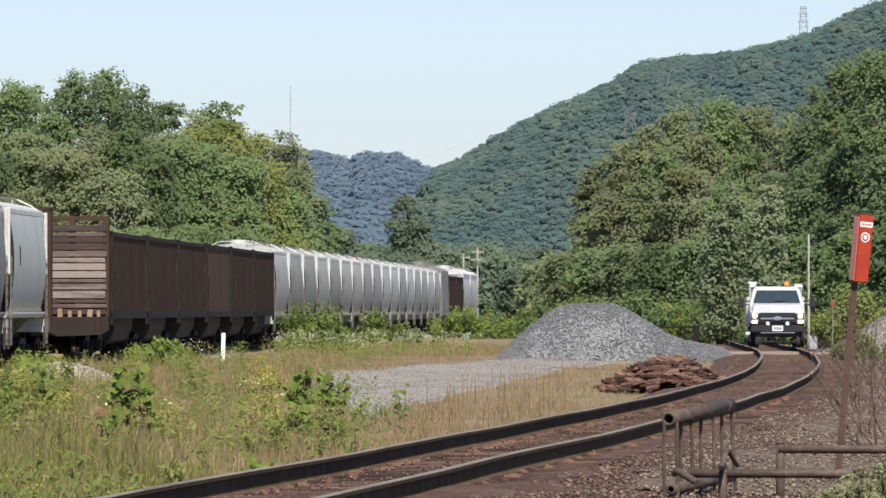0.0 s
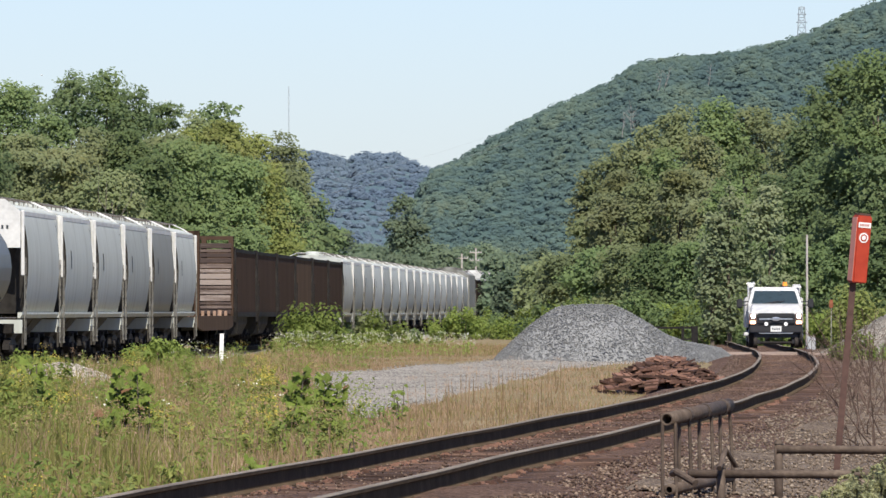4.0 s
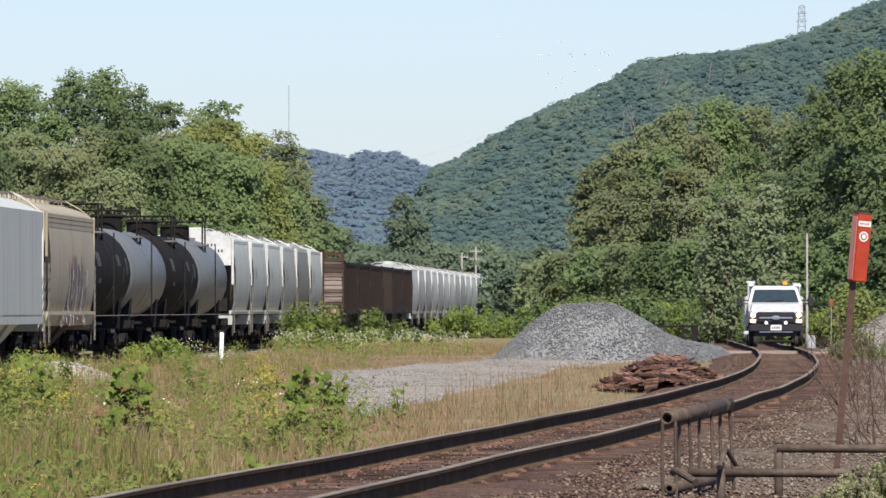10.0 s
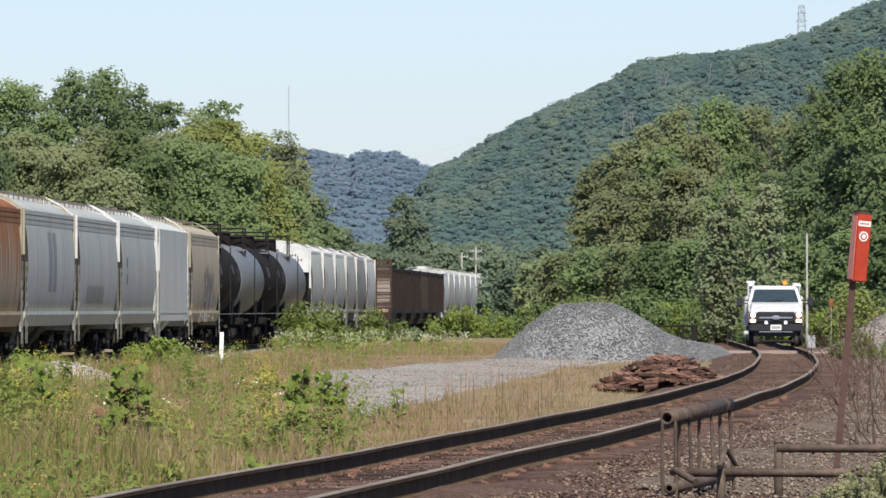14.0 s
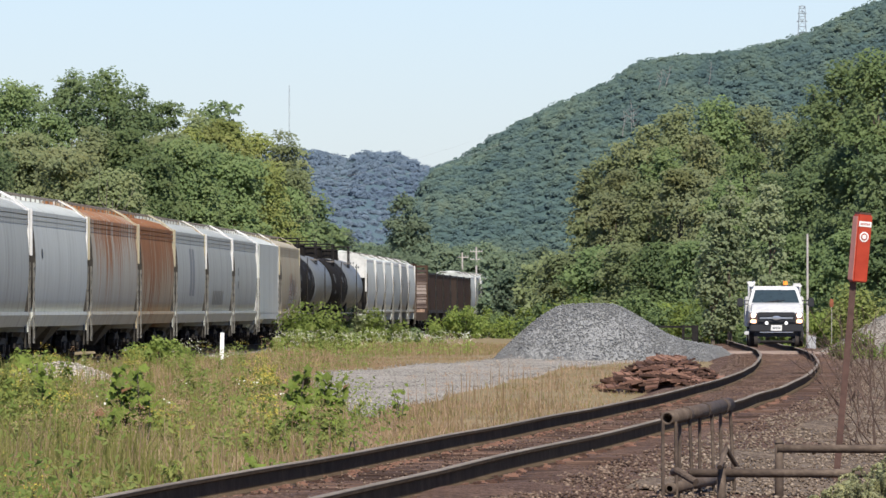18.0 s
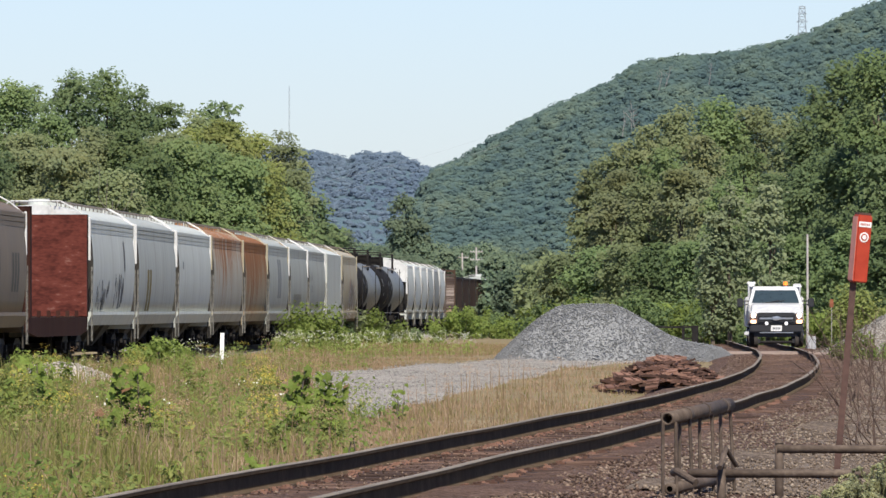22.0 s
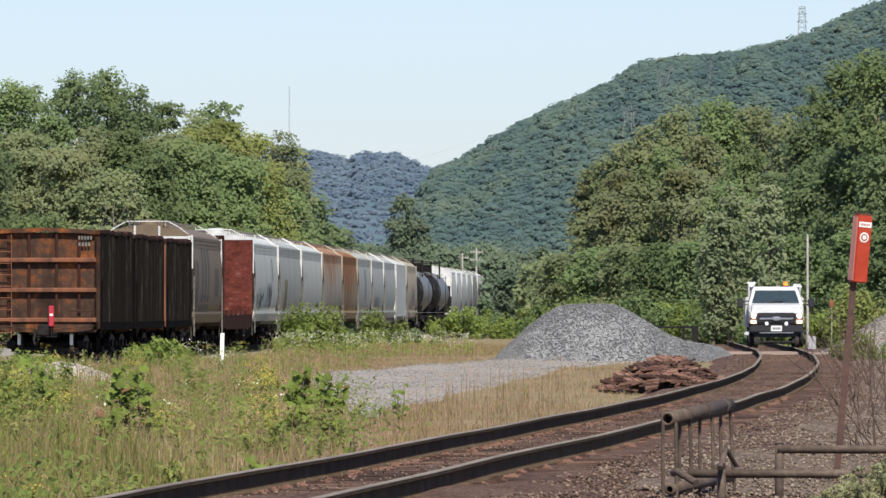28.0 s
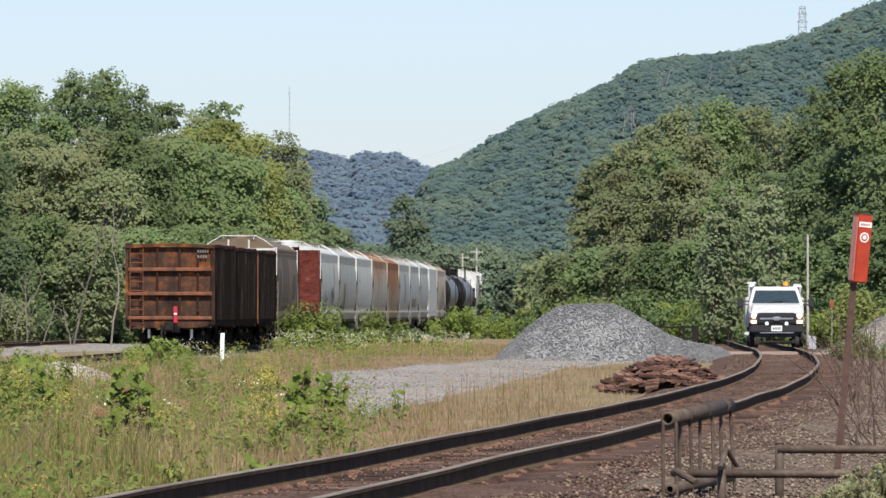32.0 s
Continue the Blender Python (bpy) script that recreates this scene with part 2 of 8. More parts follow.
M["rust_paint"] = rust_runs("rust_paint", (0.25, 0.205, 0.14), (0.33, 0.27, 0.18), (0.26, 0.100, 0.030), 2.35, 2.4)
hopper_paint("white_paint", (0.46, 0.465, 0.455), (0.58, 0.58, 0.565), 0.2)
hopper_paint("coal_brown_paint", (0.046, 0.029, 0.020), (0.078, 0.051, 0.036), 0.5, (0.03, 0.021, 0.017), 0.9, 0.04)
hopper_paint("coal_tan_paint", (0.075, 0.050, 0.034), (0.12, 0.082, 0.055), 0.5, (0.04, 0.028, 0.021), 0.9, 0.04)
hopper_paint("tank_black_paint", (0.0095, 0.0088, 0.0082), (0.020, 0.018, 0.0165), 0.25, (0.034, 0.027, 0.021), 0.8, 0.06)
hopper_paint("tank_grey_paint", (0.092, 0.099, 0.098), (0.142, 0.151, 0.148), 0.5, (0.12, 0.115, 0.105), 0.5, 0.35)
M["red_paint"] = surface("peeling_red_paint", [(0.38, (0.050, 0.014, 0.011)), (0.52, (0.095, 0.026, 0.019)), (0.62, (0.115, 0.033, 0.024)), (0.68, (0.165, 0.072, 0.056))], 2.2, 0.85, spec=0.08, fine=3, bump=0.1, stretch=(1, 1, 2.4))
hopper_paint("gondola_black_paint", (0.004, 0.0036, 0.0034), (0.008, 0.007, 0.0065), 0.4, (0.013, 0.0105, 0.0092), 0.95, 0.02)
hopper_paint("gondola_rust_paint", (0.09, 0.036, 0.02), (0.27, 0.10, 0.045), 0.8, (0.05, 0.027, 0.02))
M["gondola_end_paint"] = surface("mottled_rusty_end_paint", [(0.36, (0.030, 0.019, 0.014)), (0.51, (0.062, 0.037, 0.027)), (0.60, (0.15, 0.054, 0.021)), (0.74, (0.32, 0.120, 0.042))], 0.9, 0.9, spec=0.05, fine=5, streak=((0.02, 0.012, 0.010), 0.7, (2.2, 2.2, 0.35)))
hopper_paint("dark_maroon_paint", (0.026, 0.012, 0.010), (0.055, 0.024, 0.018), 0.4, (0.05, 0.034, 0.026), 0.9, 0.05)
M["plank"] = surface("weathered_planks", [(0.3, (0.05, 0.035, 0.03)), (0.55, (0.125, 0.093, 0.078)), (0.75, (0.26, 0.215, 0.185))], 1.5, 0.9, fine=6, stretch=(0.6, 1, 8), objvar=0.6)
M["plank_end"] = surface("fresh_wood_blocks", [(0.3, (0.20, 0.12, 0.08)), (0.7, (0.38, 0.26, 0.18))], 3, 0.9)
M["bark"] = surface("bark", [(0.3, (0.05, 0.04, 0.03)), (0.7, (0.16, 0.13, 0.10))], 3, 0.95, fine=6)
M["pale_bark"] = surface("pale_bark", [(0.3, (0.10, 0.088, 0.07)), (0.7, (0.22, 0.20, 0.165))], 3, 0.95, fine=6)
M["leaf_green"] = leafy("green_leaves", (0.034, 0.056, 0.013), (0.074, 0.112, 0.024), (0.13, 0.17, 0.038))
M["leaf_olive"] = leafy("olive_leaves", (0.048, 0.067, 0.017), (0.098, 0.127, 0.032), (0.158, 0.182, 0.048))
M["leaf_yellow"] = leafy("yellowing_leaves", (0.046, 0.066, 0.011), (0.102, 0.130, 0.021), (0.185, 0.198, 0.040))
M["leaf_dark"] = leafy("deep_green_leaves", (0.028, 0.048, 0.013), (0.058, 0.088, 0.021), (0.106, 0.142, 0.034))
M["leaf_rust"] = leafy("browning_leaves", (0.051, 0.068, 0.018), (0.098, 0.124, 0.034), (0.155, 0.176, 0.052), extra=(0.16, 0.155, 0.05))
M["leaf_pale"] = leafy("pale_creamy_leaves", (0.046, 0.066, 0.019), (0.102, 0.132, 0.038), (0.17, 0.198, 0.060))
M["leaf_weed"] = leafy("weed_leaves", (0.044, 0.070, 0.009), (0.092, 0.130, 0.017), (0.155, 0.195, 0.031), per_leaf=0.3)
M["leaf_herb"] = leafy("herb_leaves", (0.050, 0.070, 0.010), (0.105, 0.130, 0.018), (0.18, 0.20, 0.036), 1.2, per_leaf=0.45)
# leaf green with haze tinted in, bluer than the near trees
M["leaf_far"] = leafy("hazed_far_leaves", (0.036, 0.060, 0.020), (0.066, 0.096, 0.032), (0.10, 0.132, 0.044))
M["grass"] = leafy("dry_grass", (0.064, 0.050, 0.014), (0.15, 0.117, 0.033), (0.28, 0.225, 0.080), 0.25, 0.4, extra=(0.46, 0.31, 0.21), per_leaf=0.6)
M["grass_green"] = leafy("green_grass", (0.046, 0.053, 0.008), (0.105, 0.112, 0.017), (0.19, 0.187, 0.036), 0.25, 0.4, per_leaf=0.55)
M["flower_white"] = plain("white_blossom", (0.58, 0.57, 0.48), 0.8)
M["flower_yellow"] = plain("yellow_blossom", (0.40, 0.32, 0.05), 0.8)
M["wire"] = plain("grey_wire", (0.30, 0.31, 0.33), 0.7)
M["dead_wood"] = surface("bleached_dead_wood", [(0.3, (0.16, 0.155, 0.16)), (0.7, (0.27, 0.255, 0.25))], 0.5, 0.95)
M["seed_pink"] = leafy("pinkish_seed_heads", (0.11, 0.078, 0.024), (0.17, 0.125, 0.042), (0.25, 0.19, 0.066), 0.4, 0.3)
# near hill: distance haze is mixed into the greens as blue
M["forest"] = surface("hazed_forest_canopy", [(0.3, (0.050, 0.080, 0.080)), (0.5, (0.058, 0.092, 0.088)), (0.72, (0.07, 0.105, 0.092))], 0.03, 1.0, spec=0.0, fine=40, bump=0.3, dist=0.6)
M["wood_hill"] = hill_leaves("hazed_hill_leaves", [(0.25, (0.048, 0.079, 0.088)), (0.42, (0.066, 0.102, 0.100)), (0.58, (0.088, 0.125, 0.104)), (0.78, (0.122, 0.150, 0.106))])
# distant hill: its blue is haze, painted into leaves and slope
M["wood_far"] = hill_leaves("blue_hazed_leaves", [(0.25, (0.080, 0.112, 0.158)), (0.5, (0.100, 0.136, 0.180)), (0.78, (0.130, 0.164, 0.190))])
M["forest_far"] = surface("blue_hazed_canopy", [(0.3, (0.06, 0.098, 0.125)), (0.5, (0.072, 0.11, 0.135)), (0.72, (0.092, 0.125, 0.14))], 0.02, 1.0, spec=0.0, fine=50, bump=0.7, dist=1.0)
M["truck_white"] = plain("glossy_white_paint", (0.55, 0.55, 0.545), 0.25, 0, 0.5)
M["dark_plastic"] = plain("dark_plastic", (0.022, 0.022, 0.024), 0.5)
M["rubber"] = plain("tyre_rubber", (0.02, 0.02, 0.02), 0.8)
M["sign_red"] = surface("faded_red_paint", [(0.3, (0.26, 0.026, 0.012)), (0.7, (0.40, 0.052, 0.024))], 3, 0.5, fine=5, bump=0.1)
M["amber"] = plain("amber_lens", (0.9, 0.25, 0.03), 0.3, glow=0.4)
M["marker_orange"] = plain("faded_orange_marker", (0.22, 0.07, 0.03), 0.7)
M["headlight"] = plain("lit_headlight", (1.0, 0.9, 0.72), 0.2, glow=5.0)
M["glass_dark"] = plain("windscreen_glass", (0.03, 0.045, 0.05), 0.06, 0.0, 0.8)
M["pipe"] = surface("rusty_pipe", [(0.3, (0.04, 0.029, 0.022)), (0.55, (0.088, 0.064, 0.048)), (0.75, (0.16, 0.122, 0.092))], 4, 0.75, 0.2, fine=6)
M["post_rust"] = surface("rusty_post", [(0.3, (0.045, 0.025, 0.02)), (0.7, (0.10, 0.055, 0.044))], 3, 0.8, fine=6)
M["white_post"] = plain("white_plastic_post", (0.82, 0.82, 0.80), 0.5)
M["pole_wood"] = surface("grey_pole_wood", [(0.3, (0.22, 0.20, 0.18)), (0.7, (0.48, 0.45, 0.42))], 2, 0.9, fine=8)
M["faded_blue"] = plain("faded_blue_paint", (0.185, 0.20, 0.205), 0.7)
M["tag_dark"] = plain("grey_spray_paint", (0.12, 0.12, 0.125), 0.7)
M["mustard_smear"] = plain("mustard_paint_smear", (0.16, 0.125, 0.03), 0.8)
M["soot_smear"] = plain("sooty_smear", (0.080, 0.075, 0.062), 0.8)
M["tag_red"] = plain("faded_orange_spray_paint", (0.34, 0.16, 0.10), 0.7)
M["stencil_yellow"] = plain("dull_yellow_stencil", (0.14, 0.115, 0.04), 0.7)
M["stencil_grey"] = plain("worn_grey_stencil", (0.075, 0.074, 0.07), 0.7)
M["letter"] = plain("dark_lettering", (0.04, 0.05, 0.06), 0.7)
M["letter_white"] = plain("white_lettering", (0.7, 0.7, 0.68), 0.7)
M["dirt_road"] = surface("dusty_crossing", [(0.3, (0.15, 0.105, 0.08)), (0.7, (0.30, 0.225, 0.175))], 0.8, 0.95, fine=9)

# ---- mesh helpers ----
def part(name, bm, mat, parent=None, label="", smooth=False):
    me = bpy.data.meshes.new(name)
    if smooth:
        for fc in bm.faces:
            fc.smooth = True
    bm.to_mesh(me)
    bm.free()
    me.materials.append(mat)
    ob = new(name, me)
    ob.parent = parent
    if label:
        ob["label"] = label
    return ob


def share(name, ob, m, parent, label=""):
    """Another object on the same mesh."""
    o = new(name, ob.data)
    o.parent = parent
    o.matrix_basis = m
    if label:
        o["label"] = label
    return o


def thing(name, label, category, group="", m=None):
    ob = new(name)
    ob.empty_display_size = 0.3
    if m is not None:
        ob.matrix_basis = m
    return tagged(ob, label, category, group)


def box(bm, x0, x1, y0, y1, z0, z1, m=None):
    vs = [bm.verts.new((x, y, z)) for z in (z0, z1) for y in (y0, y1) for x in (x0, x1)]
    fs = [(0, 2, 3, 1), (4, 5, 7, 6), (0, 1, 5, 4), (2, 6, 7, 3), (0, 4, 6, 2), (1, 3, 7, 5)]
    for fc in fs:
        bm.faces.new([vs[i] for i in fc])
    if m is not None:
        bmesh.ops.transform(bm, matrix=m, verts=vs)
    return vs


def bevelled(bm, w=0.02, seg=1):
    bmesh.ops.bevel(bm, geom=bm.edges[:], offset=w, segments=seg, affect="EDGES", clamp_overlap=True)
    return bm


def tube(bm, pts, r, seg=6, caps=True, r2=None):
    """A round bar through points, tapering from r to r2."""
    pts = [Vector(p) for p in pts]
    rings = []
    for i, p in enumerate(pts):
        a = pts[max(i - 1, 0)]
        b = pts[min(i + 1, len(pts) - 1)]
        q = (b - a).to_track_quat("Z", "Y")
        rr = r if r2 is None else r + (r2 - r) * i / max(1, len(pts) - 1)
        rings.append([bm.verts.new(p + q @ Vector((rr * math.cos(k * math.tau / seg), rr * math.sin(k * math.tau / seg), 0))) for k in range(seg)])
    for a, b in zip(rings, rings[1:]):
        for k in range(seg):
            bm.faces.new((a[k], a[(k + 1) % seg], b[(k + 1) % seg], b[k]))
    if caps:
        bm.faces.new(rings[0][::-1])
        bm.faces.new(rings[-1])
    return rings


def loft(bm, rings, closed=True, caps=True):
    vr = [[bm.verts.new(p) for p in r] for r in rings]
    n = len(vr[0])
    for a, b in zip(vr, vr[1:]):
        for k in range(n if closed else n - 1):
            bm.faces.new((a[k], a[(k + 1) % n], b[(k + 1) % n], b[k]))
    if caps and closed:
        bm.faces.new(vr[0][::-1])
        bm.faces.new(vr[-1])
    return vr


def prism(bm, outline, y0, y1):
    """An outline in x, z pushed along y."""
    return loft(bm, [[(x, y0, z) for x, z in outline], [(x, y1, z) for x, z in outline]])


def raw(name, co, quads, mat, parent=None, label="", smooth=False):
    """A mesh from arrays: co (n, 3), faces (k, 4) or (k, 3)."""
    me = bpy.data.meshes.new(name)
    k = quads.shape[1]
    me.vertices.add(len(co))
    me.vertices.foreach_set("co", np.ascontiguousarray(co, dtype=np.float32).ravel())
    me.loops.add(quads.size)
    me.loops.foreach_set("vertex_index", np.ascontiguousarray(quads, dtype=np.int32).ravel())
    me.polygons.add(len(quads))
    me.polygons.foreach_set("loop_start", np.arange(0, quads.size, k, dtype=np.int32))
    me.polygons.foreach_set("loop_total", np.full(len(quads), k, dtype=np.int32))
    if smooth:
        me.polygons.foreach_set("use_smooth", np.ones(len(quads), dtype=bool))
    me.update(calc_edges=True)
    me.materials.append(mat)
    ob = new(name, me)
    ob.parent = parent
    if label:
        ob["label"] = label
    return ob


def unit(v):
    return v / np.maximum(np.linalg.norm(v, axis=1, keepdims=True), 1e-9)


def leaves(rng, at, out, size, jitter=0.9, long=1.5):
    """Folded leaf sprays: one quad each, at the points, facing roughly outwards."""
    n = len(at)
    nor = unit(out + rng.normal(0, jitter, (n, 3)))
    side = unit(np.cross(nor, rng.normal(0, 1, (n, 3))))
    up = np.cross(side, nor)
    s = size * rng.uniform(0.6, 1.35, (n, 1))
    a = at - up * s * long * 0.5
    c = at + up * s * long * 0.5
    b = at + side * s * 0.5 + nor * s * 0.18
    d = at - side * s * 0.5 + nor * s * 0.18
    co = np.stack([a, b, c, d], 1).reshape(-1, 3)
    return co, np.arange(4 * n).reshape(-1, 4)


def small_leaves(rng, at, out, size, jitter=0.3):
    """Small three-cornered leaf sprays facing roughly outwards."""
    n = len(at)
    nor = unit(out + rng.normal(0, jitter, (n, 3)))
    side = unit(np.cross(nor, rng.normal(0, 1, (n, 3))))
    up = np.cross(side, nor)
    s = size * rng.uniform(0.6, 1.4, (n, 1))
    co = np.stack([at + up * s * 0.85, at - up * s * 0.45 + side * s * 0.62, at - up * s * 0.45 - side * s * 0.62], 1).reshape(-1, 3)
    return co, np.arange(3 * n).reshape(-1, 3)


def merge(pairs):
    co, fs, k = [], [], 0
    for c, q in pairs:
        co.append(c)
        fs.append(q + k)
        k += len(c)
    return np.concatenate(co), np.concatenate(fs)


def rocks(rng, at, size, flat=0.7):
    """Rough stones: squashed octahedra with uneven corners."""
    n = len(at)
    base = np.array([(1, 0, 0), (0, 1, 0), (-1, 0, 0), (0, -1, 0), (0, 0, 1), (0, 0, -1)], float)
    tri = np.array([(0, 1, 4), (1, 2, 4), (2, 3, 4), (3, 0, 4), (1, 0, 5), (2, 1, 5), (3, 2, 5), (0, 3, 5)])
    k = base[None] * rng.uniform(0.6, 1.3, (n, 6, 1)) + rng.normal(0, 0.18, (n, 6, 3))
    k[:, :, 2] *= flat
    ang = rng.uniform(0, math.tau, n)
    c, s = np.cos(ang)[:, None], np.sin(ang)[:, None]
    x, y = k[:, :, 0] * c - k[:, :, 1] * s, k[:, :, 0] * s + k[:, :, 1] * c
    k = np.stack([x, y, k[:, :, 2]], 2) * (size * rng.uniform(0.55, 1.4, n))[:, None, None]
    co = (k + at[:, None]).reshape(-1, 3)
    return co, (tri[None] + 6 * np.arange(n)[:, None, None]).reshape(-1, 3)


# ---- the two lines of track ----
MAIN = (6.7818, 5.2435, -1.6072, 0.4339, 0.1452, -0.2082)
FREIGHT = (-7.1739, 5.1736, 0.1531, 0.1697, -0.3842, 0.1464)
TRAIN_RAIL = -0.14


def poly(c, u):
    return sum(a * u ** k for k, a in enumerate(c))


def main_x(d):
    """The centre of the near line at a depth of d metres."""
    if d < 40:
        return poly(MAIN, -1.4) + (d - 40) * 0.0645
    if d > 300:
        return poly(MAIN, 1.2) + (d - 300) * 0.021
    return poly(MAIN, (d - 180) / 100)


def freight_x(d):
    """The centre of the line on which the train runs."""
    lo, hi = 185.0, 670.0
    e = min(max(d, lo), hi)
    u = (e / 17.42 - 20) / 10
    x = poly(FREIGHT, u)
    g = sum(k * a * u ** (k - 1) for k, a in enumerate(FREIGHT) if k) / 174.2
    if d < lo:
        x += g * (d - lo)
    if d > hi:
        x += g * (d - hi) + 0.00008 * (d - hi) ** 2
    return x - 1.55


def heading(fn, d):
    return math.atan2(fn(d + 2) - fn(d - 2), 4)

# ---- ground ----
GROUND = -0.42


def smooth01(a, b, x):
    t = np.clip((x - a) / (b - a), 0, 1)
    return t * t * (3 - 2 * t)


def ground_z(x, y):
    return GROUND + 0.06 * np.sin(x * 0.55 + y * 0.07) * np.cos(y * 0.11 - x * 0.2) * smooth01(30, 60, y)


def build_ground():
    xs = np.unique(np.concatenate([np.linspace(-5000, -60, 14), np.linspace(-60, 60, 121), np.linspace(60, 5000, 14)]))
    ys = np.unique(np.concatenate([np.linspace(-600, 30, 8), np.linspace(30, 420, 196), np.linspace(420, 900, 50), np.linspace(900, 5000, 20)]))
    gx, gy = np.meshgrid(xs, ys)
    gz = np.where((np.abs(gx) < 60) & (gy < 900) & (gy > 30), ground_z(gx, gy), GROUND)
    co = np.stack([gx, gy, gz], 2).reshape(-1, 3)
    nx = len(xs)
    i = (np.arange(len(ys) - 1)[:, None] * nx + np.arange(nx - 1)[None]).ravel()
    q = np.stack([i, i + 1, i + nx + 1, i + nx], 1)
    tagged(raw("ground", co, q, M["soil"], smooth=True), "dry grassy earth beside the railway", "ground", kind="structure")


build_ground()


def bed(name, fn, d0, d1, prof, mat, label, z, step=4.0, kind="structure"):
    """A strip of ground along a line: profile of (offset, height)."""
    ds = np.arange(d0, d1 + 0.1, step)
    rng = np.random.default_rng(5)
    co = []
    for d in ds:
        h = heading(fn, d)
        for k, (o, zz) in enumerate(prof):
            e = rng.normal(0, 0.03)
            edge = rng.normal(0, 0.12) if k in (0, len(prof) - 1) else 0
            co.append((fn(d) + (o + edge) * math.cos(h), d - (o + edge) * math.sin(h), z + zz + (e if k not in (0, len(prof) - 1) else 0)))
    n = len(prof)
    i = (np.arange(len(ds) - 1)[:, None] * n + np.arange(n - 1)[None]).ravel()
    q = np.stack([i, i + 1, i + n + 1, i + n], 1)
    return tagged(raw(name, np.array(co), q, mat), label, name.split("_")[0], kind=kind)


bed("ballast_bed", main_x, 8, 700, [(-2.6, -0.5), (-1.9, -0.27), (-1.35, -0.19), (-0.6, -0.2), (0.6, -0.2), (1.35, -0.19), (2.2, -0.26), (5.5, -0.43), (9.0, -0.53)], M["ballast"], "rust-brown ballast under the curved main track", 0.0)
bed("verge_bed", main_x, 76, 420, [(1.7, -0.36), (2.15, -0.225), (3.2, -0.29), (5.5, -0.40), (9.0, -0.5)], M["verge"], "beige gravel verge sloping away from the main track", 0.0, 2.0)
bed("ballast_bed.001", freight_x, 60, 1300, [(-2.7, -0.45), (-1.5, -0.2), (-0.6, -0.2), (0.6, -0.2), (1.5, -0.2), (2.7, -0.45)], M["grey_gravel"], "grey ballast under the freight track", TRAIN_RAIL, 8.0)
bed("ballast_bed.002", lambda d: freight_x(d) - 11.5, 60, 1300, [(-2.7, -0.45), (-1.5, -0.2), (-0.6, -0.2), (0.6, -0.2), (2.5, -0.22), (7.5, -0.32)], M["grey_gravel"], "grey ballast under the farther yard track", TRAIN_RAIL, 8.0)

RAIL = [(-0.075, 0.0), (0.075, 0.0), (0.07, 0.018), (0.014, 0.036), (0.010, 0.14), (0.036, 0.152), (0.036, 0.18), (-0.036, 0.18), (-0.036, 0.152), (-0.010, 0.14), (-0.014, 0.036), (-0.07, 0.018)]
HEAD = [(-0.0375, 0.177), (0.0375, 0.177), (0.0375, 0.180), (0.033, 0.186), (-0.033, 0.186), (-0.0375, 0.180)]


def rail(fn, off, d0, d1, z, step, label, wob=0.0):
    rng = np.random.default_rng(int(abs(off) * 1000 + d0))
    body, head = bmesh.new(), bmesh.new()
    ra, rb = [], []
    for d in np.arange(d0, d1 + 0.1, step):
        h = heading(fn, d)
        w = wob * (noise.noise((d * 0.05, off, 0)) + 0.5 * noise.noise((d * 0.16, off, 3)))
        zz = z - 0.186 + wob * 0.7 * noise.noise((d * 0.07, off, 7))
        px, py = fn(d) + (off + w) * math.cos(h), d - (off + w) * math.sin(h)
        ra.append([(px + a * math.cos(h), py - a * math.sin(h), zz + b) for a, b in RAIL])
        rb.append([(px + a * math.cos(h), py - a * math.sin(h), zz + b) for a, b in HEAD])
    loft(body, ra)
    loft(head, rb)
    ob = tagged(part("rail", body, M["rail_side"]), label, "rail", "rails of the railway")
    part("rail_head", head, M["rail_top"], ob, "bright worn running surface")
    return ob


for s in (-1, 1):
    rail(main_x, 0.755 * s, 12, 420, 0.0, 2.0, "rusty steel rail of the curved main track", 0.03)
    rail(freight_x, 0.755 * s, 60, 1250, TRAIN_RAIL, 6.0, "steel rail of the freight track behind the weeds")
    rail(lambda d: freight_x(d) - 11.5, 0.755 * s, 60, 1250, TRAIN_RAIL, 6.0, "steel rail of the farther yard track")


# ---- hills ----
def ridge(pts, x):
    px, pz = zip(*pts)
    return np.interp(x, px, pz)


